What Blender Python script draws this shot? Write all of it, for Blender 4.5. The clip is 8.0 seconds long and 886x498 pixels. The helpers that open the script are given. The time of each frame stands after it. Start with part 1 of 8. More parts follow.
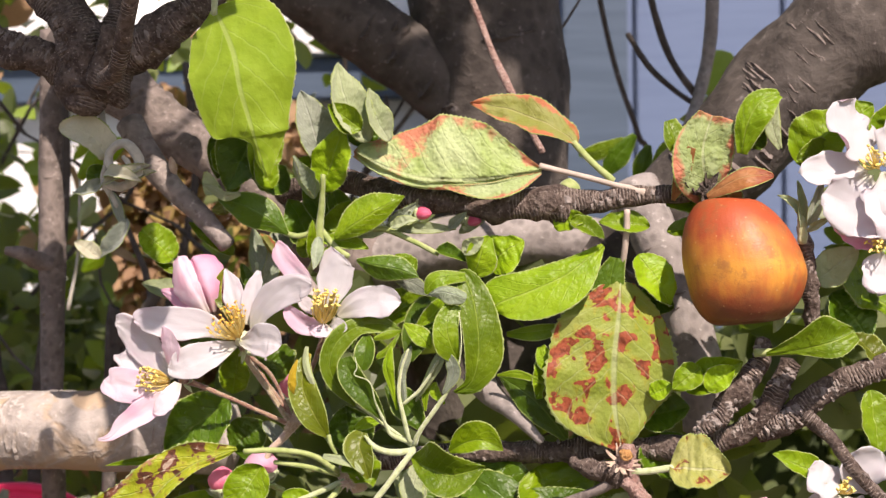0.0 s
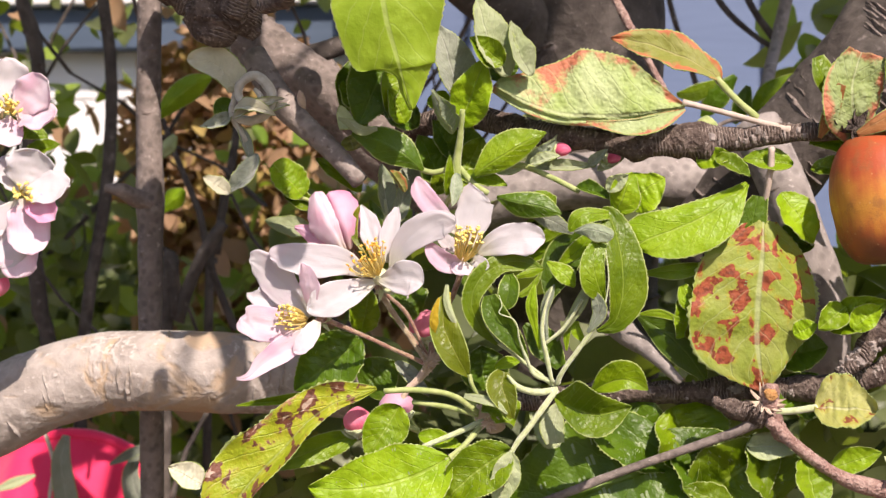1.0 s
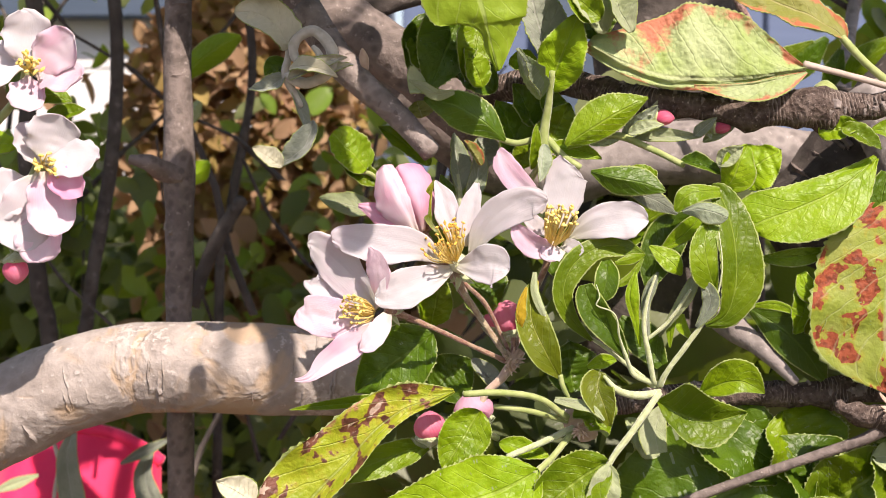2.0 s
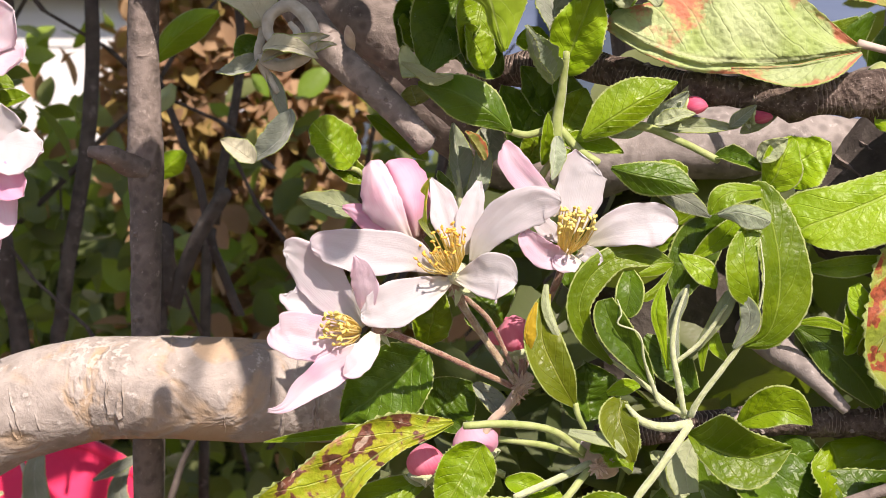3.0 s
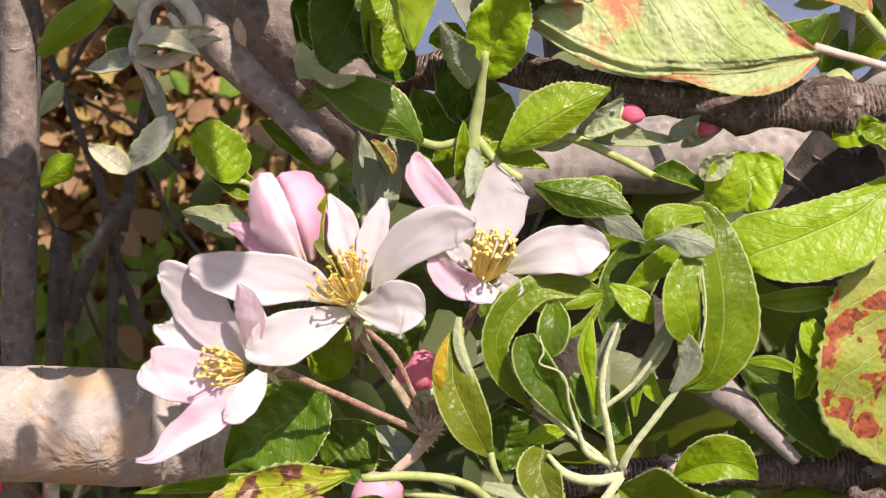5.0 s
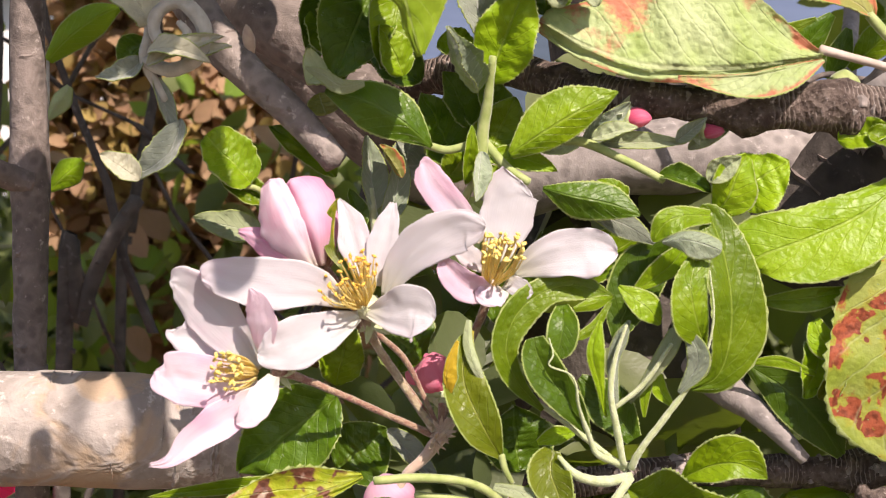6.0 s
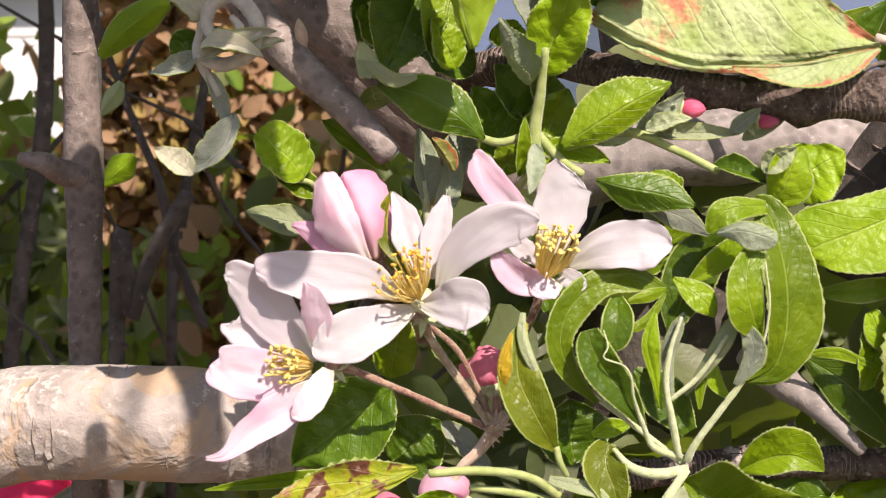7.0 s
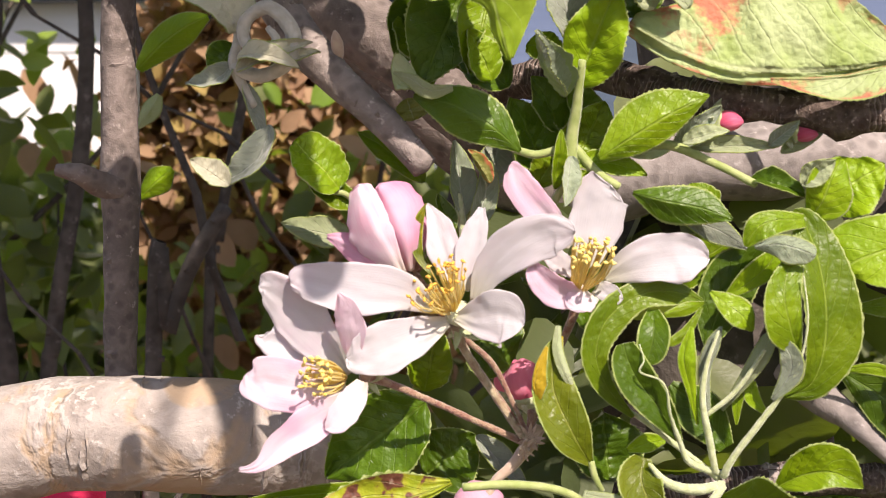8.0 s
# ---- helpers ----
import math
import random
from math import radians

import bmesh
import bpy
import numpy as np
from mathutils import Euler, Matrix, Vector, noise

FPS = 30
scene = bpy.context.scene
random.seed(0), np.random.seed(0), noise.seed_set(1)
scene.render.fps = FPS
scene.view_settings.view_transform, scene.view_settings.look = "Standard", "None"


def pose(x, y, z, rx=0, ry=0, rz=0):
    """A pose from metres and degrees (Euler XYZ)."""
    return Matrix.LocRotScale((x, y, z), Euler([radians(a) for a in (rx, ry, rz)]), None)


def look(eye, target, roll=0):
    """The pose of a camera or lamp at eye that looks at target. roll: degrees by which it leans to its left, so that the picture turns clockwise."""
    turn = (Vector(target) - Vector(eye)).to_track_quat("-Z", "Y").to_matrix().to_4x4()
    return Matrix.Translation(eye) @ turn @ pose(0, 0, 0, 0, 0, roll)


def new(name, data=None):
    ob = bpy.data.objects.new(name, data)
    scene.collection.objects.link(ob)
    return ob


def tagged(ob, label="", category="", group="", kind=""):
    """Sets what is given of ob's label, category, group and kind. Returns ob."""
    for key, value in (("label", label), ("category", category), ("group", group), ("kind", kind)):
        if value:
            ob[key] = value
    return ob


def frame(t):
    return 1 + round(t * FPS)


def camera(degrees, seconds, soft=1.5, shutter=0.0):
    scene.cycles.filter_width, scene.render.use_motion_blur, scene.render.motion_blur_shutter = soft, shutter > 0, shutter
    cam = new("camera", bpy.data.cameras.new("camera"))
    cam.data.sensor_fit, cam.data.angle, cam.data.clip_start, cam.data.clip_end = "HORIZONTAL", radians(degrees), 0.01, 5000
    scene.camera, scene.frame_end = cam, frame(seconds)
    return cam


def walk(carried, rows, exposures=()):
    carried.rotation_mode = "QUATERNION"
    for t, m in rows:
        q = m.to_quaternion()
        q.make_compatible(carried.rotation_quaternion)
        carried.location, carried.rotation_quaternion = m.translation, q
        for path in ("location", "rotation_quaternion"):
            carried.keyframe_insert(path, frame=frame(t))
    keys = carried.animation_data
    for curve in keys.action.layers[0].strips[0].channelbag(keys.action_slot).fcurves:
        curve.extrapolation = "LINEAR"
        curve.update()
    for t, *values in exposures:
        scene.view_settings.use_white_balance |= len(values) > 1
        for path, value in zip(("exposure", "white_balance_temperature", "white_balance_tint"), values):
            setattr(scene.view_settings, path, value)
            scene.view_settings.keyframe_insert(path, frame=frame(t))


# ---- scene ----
cam = camera(31.0, 8.0, soft=0.62)
PATH = [
    (0, (0.1270, -0.6469, 1.2267), (0.0408, 0.3494, 1.2290), -0.54),
    (0.5, (0.0956, -0.6424, 1.2230), (0.0218, 0.3547, 1.2049), -0.29),
    (1, (0.0389, -0.6408, 1.2195), (-0.0008, 0.3581, 1.1940), -0.22),
    (1.5, (0.0017, -0.5611, 1.2182), (-0.0224, 0.4380, 1.1818), -0.11),
    (1.7, (-0.0078, -0.5602, 1.2187), (-0.0227, 0.4390, 1.1803), 0.01),
    (2.8, (-0.0005, -0.5321, 1.2254), (-0.0364, 0.4659, 1.1730), -0.10),
    (3, (-0.0042, -0.4837, 1.2261), (-0.0287, 0.5145, 1.1711), -0.02),
    (3.5, (-0.0100, -0.4246, 1.2254), (-0.0146, 0.5731, 1.1565), -0.11),
    (4, (-0.0082, -0.4227, 1.2253), (-0.0046, 0.5748, 1.1556), -0.05),
    (4.5, (0.0019, -0.4237, 1.2279), (0.0057, 0.5746, 1.1694), 0.15),
    (4.7, (0.0067, -0.4233, 1.2290), (0.0153, 0.5752, 1.1748), 0.77),
    (5.8, (0.0062, -0.4232, 1.2326), (0.0173, 0.5748, 1.1702), 0.32),
    (6, (0.0052, -0.4265, 1.2329), (0.0122, 0.5717, 1.1739), 0.26),
    (6.5, (0.0035, -0.4277, 1.2331), (-0.0072, 0.5703, 1.1711), 0.08),
    (7, (0.0031, -0.4261, 1.2326), (-0.0185, 0.5717, 1.1697), -0.17),
    (7.5, (0.0045, -0.4247, 1.2317), (-0.0261, 0.5728, 1.1679), 0.61),
    (8, (0.0040, -0.4242, 1.2310), (-0.0418, 0.5734, 1.1792), 0.06),
]
walk(cam, [(t, look(eye, target, roll)) for t, eye, target, roll in PATH], [(0, 0.54, 7050, 24), (1.2, 0.59, 7050, 24), (3.5, 0.61, 7050, 24), (8, 0.64, 7050, 24)])
LENS_APERTURE = 0.0021
cam.data.dof.use_dof = True
cam.data.dof.focus_distance = 0.515
cam.data.dof.aperture_fstop = cam.data.lens / 1000 / LENS_APERTURE

# ---- world, sun ----
SUN_TO = Vector((0.326, -0.613, 0.719)).normalized()
world = bpy.data.worlds.new("sky")
world.use_nodes = True
scene.world = world
wt = world.node_tree
sky = wt.nodes.new("ShaderNodeTexSky")
sky.sky_type = "NISHITA"
sky.sun_disc = False
sky.sun_elevation = math.asin(SUN_TO.z)
sky.sun_rotation = math.atan2(SUN_TO.x, SUN_TO.y)
wt.links.new(sky.outputs[0], wt.nodes["Background"].inputs[0])
wt.nodes["Background"].inputs[1].default_value = 0.11
sun_data = bpy.data.lights.new("sun", "SUN")
sun_data.energy = 5.0
sun_data.angle = radians(0.53)
sun_data.color = (1.0, 0.95, 0.86)
sun = new("sun", sun_data)
sun.matrix_world = look(SUN_TO * 5, (0, 0, 0))


# ---- materials ----
def setval(sock, v):
    if isinstance(v, (tuple, list)) and len(v) == 3 and sock.type == "RGBA":
        v = (*v, 1)
    sock.default_value = v


class Mat:
    """A small wrapper to write node materials in a few lines."""

    def __init__(self, name):
        self.m = bpy.data.materials.new(name)
        self.m.use_nodes = True
        self.t = self.m.node_tree
        self.t.nodes.clear()
        self.tc = self.t.nodes.new("ShaderNodeTexCoord")

    def n(self, kind, **ins):
        node = self.t.nodes.new("ShaderNode" + kind)
        for k, v in ins.items():
            sock = node.inputs[int(k[1:])] if k[0] == "i" and k[1:].isdigit() else node.inputs[k.replace("_", " ")]
            if isinstance(v, bpy.types.NodeSocket):
                self.t.links.new(v, sock)
            else:
                setval(sock, v)
        return node

    def math(self, op, a, b=0.0, c=0.0):
        node = self.t.nodes.new("ShaderNodeMath")
        node.operation = op
        for sock, v in zip(node.inputs, (a, b, c)):
            if isinstance(v, bpy.types.NodeSocket):
                self.t.links.new(v, sock)
            else:
                sock.default_value = v
        return node.outputs[0]

    def mix(self, f, a, b, blend="MIX"):
        node = self.t.nodes.new("ShaderNodeMix")
        node.data_type = "RGBA"
        node.blend_type = blend
        for sock, v in ((node.inputs[0], f), (node.inputs[6], a), (node.inputs[7], b)):
            if isinstance(v, bpy.types.NodeSocket):
                self.t.links.new(v, sock)
            else:
                setval(sock, v)
        return node.outputs[2]

    def noise(self, scale, detail=4.0, rough=0.55, vec=None, dist=0.0):
        node = self.n("TexNoise", Scale=scale, Detail=detail, Roughness=rough, Distortion=dist, Vector=vec or self.tc.outputs["Object"])
        return node.outputs[0]

    def step(self, v, lo, hi):
        node = self.n("MapRange", i0=v, i1=lo, i2=hi, i3=0.0, i4=1.0)
        node.interpolation_type = "SMOOTHSTEP"
        return node.outputs[0]

    def random(self):
        return self.n("ObjectInfo").outputs["Random"]

    def bump(self, h, strength, dist):
        return self.n("Bump", Strength=strength, Distance=dist, Height=h).outputs[0]

    def stretch(self, x, y, z, kind="Object"):
        return self.n("Mapping", Vector=self.tc.outputs[kind], Scale=(x, y, z)).outputs[0]

    def finish(self, col, rough=0.5, normal=None, spec=0.5, trans=None, amount=0.0, metal=0.0, sheen=0.0):
        p = self.n("BsdfPrincipled", Base_Color=col, Roughness=rough, Metallic=metal, Specular_IOR_Level=spec)
        if sheen:
            p.inputs["Sheen Weight"].default_value = sheen
        if normal:
            self.t.links.new(normal, p.inputs["Normal"])
        out = p.outputs[0]
        if amount:
            tr = self.n("BsdfTranslucent", Color=trans)
            if normal:
                self.t.links.new(normal, tr.inputs["Normal"])
            out = self.n("MixShader", i0=amount, i1=out, i2=tr.outputs[0]).outputs[0]
        o = self.t.nodes.new("ShaderNodeOutputMaterial")
        self.t.links.new(out, o.inputs[0])
        return self.m


def leaf_mat(name, a, b, vein, rough=0.38, spec=0.5, trans=(0.34, 0.54, 0.02), amount=0.35, spots=None, core=None, edge=None, sheen=0.0, deep=0.85, cell=-0.3):
    """Leaf skin: blotches, midrib and side veins, a crinkled relief, and optional spots and a scorched edge."""
    k = Mat(name)
    sep = k.n("SeparateXYZ", Vector=k.tc.outputs["UV"])
    u, v = sep.outputs[0], k.math("ABSOLUTE", k.math("SUBTRACT", k.math("MULTIPLY", sep.outputs[1], 2.0), 1.0))
    wob = k.math("MULTIPLY", k.math("SUBTRACT", k.noise(120, 2), 0.5), 0.5)
    phase = k.math("ADD", k.math("SUBTRACT", k.math("MULTIPLY", u, 8.5), k.math("MULTIPLY", v, 2.4)), wob)
    tri = k.math("PINGPONG", phase, 0.5)
    side = k.math("MULTIPLY", k.step(tri, 0.43, 0.5), k.step(v, 1.0, 0.75))
    mid = k.step(v, 0.065, 0.02)
    veins = k.math("MAXIMUM", mid, k.math("MULTIPLY", side, 0.45))
    base = k.mix(k.step(k.noise(70, 3, 0.55, dist=0.3), 0.25, 0.75), a, b)
    fine = k.noise(900, 3)
    base = k.mix(k.math("MULTIPLY", fine, 0.35), base, tuple(c * 0.55 for c in a))
    tone = k.math("ADD", 0.75, k.math("MULTIPLY", k.random(), 0.5))
    base = k.mix(1.0, base, k.n("CombineColor", Red=tone, Green=tone, Blue=tone).outputs[0], "MULTIPLY")
    tcol = trans
    if edge:
        ecol, lo, hi = edge
        em = k.math("ADD", k.math("MAXIMUM", v, k.math("MULTIPLY", u, 0.93)), k.math("MULTIPLY", k.math("SUBTRACT", k.noise(58, 5, 0.65), 0.5), 2.4))
        em = k.step(em, lo, hi)
        base, tcol = k.mix(em, base, ecol), k.mix(em, tcol, ecol)
    if spots:
        scol, scale, lo, hi = spots
        field = k.math("ADD", k.noise(scale, 2.5, 0.55, dist=0.4), k.math("MULTIPLY", k.math("SUBTRACT", k.noise(scale * 3.3, 2), 0.5), 0.16))
        sm = k.step(field, lo, hi)
        halo = k.step(field, lo - 0.07, lo)
        base = k.mix(k.math("MULTIPLY", halo, 0.5), base, (0.40, 0.34, 0.03))
        dark = k.mix(k.step(k.noise(420, 2), 0.4, 0.65), scol, tuple(c * 0.45 for c in scol))
        if core:
            dark = k.mix(k.step(field, hi + 0.085, hi + 0.13), dark, core)
        base, tcol = k.mix(sm, base, dark), k.mix(sm, tcol, scol)
    base = k.mix(k.math("MULTIPLY", veins, 0.55), base, vein)
    cells = k.n("TexVoronoi", Scale=480.0, Vector=k.tc.outputs["Object"])
    h = k.math("ADD", k.math("MULTIPLY", veins, -0.35), k.math("MULTIPLY", k.math("MINIMUM", cells.outputs[0], 0.6), cell))
    h = k.math("ADD", h, k.math("MULTIPLY", k.noise(170, 4, 0.55), 1.3))
    r = k.math("ADD", rough - 0.1, k.math("MULTIPLY", k.noise(260, 3), 0.25))
    return k.finish(base, r, k.bump(h, deep, 0.0009), spec, tcol, amount, sheen=sheen)


def plain_mat(name, a, b, scale=200, rough=0.6, bump=0.3, dist=0.0006, amount=0.0, trans=None, spec=0.4, sheen=0.0, along=None):
    k = Mat(name)
    vec = k.stretch(*along) if along else None
    f = k.noise(scale, 5, 0.6, vec)
    g = k.noise(scale * 4, 3, 0.6, vec)
    col = k.mix(k.step(f, 0.3, 0.7), a, b)
    col = k.mix(k.math("MULTIPLY", g, 0.3), col, tuple(c * 0.6 for c in a))
    return k.finish(col, rough, k.bump(k.math("ADD", f, k.math("MULTIPLY", g, 0.5)), bump, dist), spec, trans or a, amount, sheen=sheen)


def petal_mat(name, a, tint, lo, hi, amount=0.35):
    """Petal: a pale blade that blushes towards base and rim, with fine veins along it."""
    k = Mat(name)
    sep = k.n("SeparateXYZ", Vector=k.tc.outputs["UV"])
    u, v = sep.outputs[0], k.math("ABSOLUTE", k.math("SUBTRACT", k.math("MULTIPLY", sep.outputs[1], 2.0), 1.0))
    streak = k.noise(1.0, 3, 0.6, k.stretch(3.0, 38.0, 1.0, "UV"))
    blush = k.step(k.math("ADD", k.math("ADD", k.noise(75, 2), k.math("MULTIPLY", streak, 0.35)), k.math("MULTIPLY", v, 0.12)), lo, hi)
    col = k.mix(blush, a, tint)
    col = k.mix(k.math("MULTIPLY", k.step(u, 0.22, 0.0), 0.5), col, (0.70, 0.72, 0.45))
    tone = k.math("ADD", 0.93, k.math("MULTIPLY", k.random(), 0.10))
    col = k.mix(1.0, col, k.n("CombineColor", Red=tone, Green=tone, Blue=tone).outputs[0], "MULTIPLY")
    h = k.math("ADD", streak, k.math("MULTIPLY", k.noise(300, 3), 0.8))
    return k.finish(col, 0.55, k.bump(h, 0.16, 0.0006), 0.3, col, amount, sheen=0.2)


def bark_mat(name, a, b, c, ring=0.0, scale=90, rough=0.85, strength=0.9, flake=None, pits=0.5):
    """Bark: plates and cracks, lighter lenticels, optional rings across the axis and flaking patches."""
    k = Mat(name)
    f = k.noise(scale, 6, 0.65, dist=0.6)
    g = k.noise(scale * 5, 4, 0.65)
    vo = k.n("TexVoronoi", Scale=scale * 3.0, Vector=k.tc.outputs["Object"]).outputs[0]
    col = k.mix(k.step(f, 0.35, 0.65), a, b)
    col = k.mix(k.step(g, 0.58, 0.72), col, c)
    col = k.mix(k.math("MULTIPLY", k.step(vo, 0.5, 0.15), pits), col, tuple(x * 0.5 for x in a))
    h = k.math("ADD", k.math("MULTIPLY", f, 1.2), k.math("ADD", k.math("MULTIPLY", g, 0.5), k.math("MULTIPLY", vo, 0.5)))
    if flake:
        fm = k.step(k.noise(scale * 0.5, 4, 0.6, dist=1.0), 0.50, 0.60)
        col = k.mix(fm, col, flake)
        h = k.math("SUBTRACT", h, k.math("MULTIPLY", fm, 0.5))
    if ring:
        uv = k.n("SeparateXYZ", Vector=k.tc.outputs["UV"])
        w = k.math("SINE", k.math("ADD", k.math("MULTIPLY", uv.outputs[0], ring), k.math("MULTIPLY", k.noise(140, 3), 16.0)))
        where = k.step(k.noise(scale * 0.6, 4), 0.48, 0.60)
        h = k.math("ADD", h, k.math("MULTIPLY", k.math("MULTIPLY", w, where), 0.17))
        # Pale ring edges; part of their lightness stands in for rim light.
        col = k.mix(k.math("MULTIPLY", k.math("MULTIPLY", k.step(w, 0.6, 1.0), where), 0.55), col, c)
    return k.finish(col, rough, k.bump(h, strength, 0.0016), 0.25)


UNDER = leaf_mat("leaf_underside", (0.27, 0.37, 0.17), (0.36, 0.45, 0.24), (0.45, 0.5, 0.30), 0.7, 0.2, (0.30, 0.44, 0.06), 0.35, sheen=0.3)
RIM = plain_mat("leaf_rim", (0.28, 0.37, 0.07), (0.46, 0.53, 0.20), 500, 0.8, 0.6, amount=0.3, sheen=0.4)
# Besides leaf colour, bright and dark are sunlit and shaded copies of green.
SKIN = {
    "green": leaf_mat("leaf_green", (0.112, 0.198, 0.003), (0.215, 0.320, 0.005), (0.30, 0.40, 0.06), 0.38, 0.38),
    "bright": leaf_mat("leaf_bright", (0.22, 0.37, 0.006), (0.33, 0.49, 0.014), (0.40, 0.53, 0.09), 0.40, 0.36, trans=(0.36, 0.60, 0.04), amount=0.4),
    "dark": leaf_mat("leaf_dark_shaded", (0.050, 0.11, 0.003), (0.09, 0.17, 0.005), (0.16, 0.25, 0.04), 0.38, 0.4, amount=0.3),
    "grey": leaf_mat("leaf_grey_down", (0.28, 0.35, 0.22), (0.40, 0.46, 0.34), (0.45, 0.5, 0.40), 0.85, 0.1, (0.3, 0.4, 0.12), 0.25, sheen=0.5),
    "pale": leaf_mat("leaf_pale", (0.42, 0.50, 0.26), (0.52, 0.58, 0.36), (0.55, 0.6, 0.4), 0.75, 0.2, (0.42, 0.55, 0.12), 0.35, sheen=0.3),
    "spotted": leaf_mat("leaf_spotted", (0.28, 0.37, 0.04), (0.42, 0.47, 0.12), (0.50, 0.55, 0.30), 0.55, 0.3, (0.42, 0.45, 0.05), 0.35, spots=((0.40, 0.10, 0.045), 112, 0.548, 0.575), edge=((0.40, 0.10, 0.05), 1.04, 1.2)),
    "speckled": leaf_mat("leaf_speckled", (0.42, 0.45, 0.10), (0.55, 0.55, 0.20), (0.6, 0.6, 0.35), 0.55, 0.3, (0.5, 0.5, 0.08), 0.35, spots=((0.30, 0.10, 0.04), 150, 0.63, 0.67)),
    "dry": leaf_mat("leaf_dry", (0.31, 0.42, 0.12), (0.47, 0.56, 0.29), (0.54, 0.59, 0.34), 0.6, 0.3, (0.45, 0.42, 0.06), 0.35, edge=((0.58, 0.21, 0.12), 0.72, 1.0), deep=1.0, cell=-0.7),
    "scorched": leaf_mat("leaf_scorched", (0.30, 0.34, 0.06), (0.42, 0.42, 0.14), (0.5, 0.45, 0.2), 0.55, 0.3, (0.5, 0.3, 0.05), 0.35, edge=((0.58, 0.19, 0.085), 0.54, 0.78)),
    "burnt": leaf_mat("leaf_burnt", (0.26, 0.35, 0.012), (0.46, 0.50, 0.03), (0.3, 0.36, 0.1), 0.45, 0.4, (0.4, 0.45, 0.04), 0.3, spots=((0.20, 0.075, 0.045), 130, 0.53, 0.575), core=(0.60, 0.44, 0.34), edge=((0.34, 0.15, 0.08), 1.06, 1.3), deep=1.0),
    "top": leaf_mat("leaf_light_smooth", (0.26, 0.40, 0.02), (0.34, 0.48, 0.04), (0.50, 0.60, 0.20), 0.42, 0.4, trans=(0.42, 0.60, 0.05), amount=0.4, deep=0.35),
    "rust": leaf_mat("leaf_rust", (0.44, 0.17, 0.05), (0.60, 0.28, 0.12), (0.62, 0.40, 0.18), 0.5, 0.3, (0.6, 0.25, 0.06), 0.35, edge=((0.34, 0.09, 0.045), 0.7, 1.2)),
    "yellow": leaf_mat("leaf_yellowing", (0.095, 0.135, 0.004), (0.17, 0.205, 0.008), (0.34, 0.36, 0.08), 0.35, 0.4, trans=(0.42, 0.42, 0.02), edge=((0.58, 0.42, 0.02), 0.98, 1.35)),
    "gold": leaf_mat("leaf_gold", (0.50, 0.33, 0.02), (0.62, 0.46, 0.04), (0.6, 0.5, 0.12), 0.45, 0.3, trans=(0.7, 0.5, 0.04), amount=0.4),
    "cream": leaf_mat("leaf_withered", (0.62, 0.60, 0.42), (0.72, 0.70, 0.54), (0.7, 0.68, 0.5), 0.8, 0.2, (0.6, 0.55, 0.3), 0.3, sheen=0.3),
    "ash": leaf_mat("leaf_ash", (0.20, 0.23, 0.17), (0.30, 0.33, 0.26), (0.34, 0.36, 0.3), 0.85, 0.1, (0.2, 0.25, 0.1), 0.2, sheen=0.5),
}
PETAL = petal_mat("petal_white", (0.69, 0.68, 0.69), (0.72, 0.62, 0.67), 0.74, 1.2, 0.42)
PETAL_BACK = petal_mat("petal_blush", (0.82, 0.71, 0.765), (0.81, 0.53, 0.66), 0.60, 1.05, 0.48)
PETAL_PINK = petal_mat("petal_pink", (0.87, 0.60, 0.72), (0.84, 0.38, 0.56), 0.50, 0.95, 0.5)
PETAL_BLUSH = petal_mat("petal_opening", (0.91, 0.83, 0.87), (0.88, 0.58, 0.70), 0.66, 1.1, 0.5)
BUD = petal_mat("bud_rose", (0.86, 0.32, 0.43), (0.76, 0.09, 0.20), 0.5, 1.0)
FILAMENT = plain_mat("filament", (0.88, 0.74, 0.28), (0.94, 0.88, 0.54), 300, 0.5, amount=0.6)
ANTHER_ORANGE = plain_mat("anther_orange", (0.80, 0.40, 0.05), (0.92, 0.62, 0.12), 900, 0.75, 0.8)
ANTHER = plain_mat("anther", (0.88, 0.66, 0.12), (0.95, 0.80, 0.30), 900, 0.75, 0.8)
STALK = plain_mat("stalk_green", (0.24, 0.31, 0.08), (0.37, 0.42, 0.17), 300, 0.65, sheen=0.3)
STALK_PALE = plain_mat("stalk_pale", (0.35, 0.41, 0.19), (0.50, 0.55, 0.33), 420, 0.8, 0.5, 0.0008, sheen=0.6)
STALK_YOUNG = plain_mat("heart_pale", (0.62, 0.66, 0.34), (0.78, 0.78, 0.52), 420, 0.8, 0.8, 0.0012, sheen=0.5)
STALK_BROWN = plain_mat("stalk_brownish", (0.26, 0.17, 0.10), (0.44, 0.38, 0.24), 330, 0.75, 0.8, 0.0010, sheen=0.5)
STALK_RED = plain_mat("stalk_reddish", (0.22, 0.085, 0.06), (0.40, 0.30, 0.19), 330, 0.75, 0.8, 0.0010, sheen=0.5)
STALK_DRY = plain_mat("stalk_dry", (0.40, 0.33, 0.27), (0.55, 0.45, 0.38), 240, 0.75)
STALK_SCAR = plain_mat("orange_scar", (0.45, 0.20, 0.06), (0.62, 0.36, 0.14), 700, 0.85, 1.0, 0.001)
STALK_ASH = plain_mat("stalk_ash", (0.38, 0.36, 0.29), (0.52, 0.50, 0.42), 300, 0.85, 0.6, sheen=0.4)
SEPAL = plain_mat("sepal", (0.45, 0.32, 0.24), (0.56, 0.44, 0.32), 400, 0.75, sheen=0.4)
BARK = bark_mat("bark_spur", (0.062, 0.043, 0.035), (0.15, 0.115, 0.095), (0.40, 0.335, 0.29), 230, 150, strength=1.0)
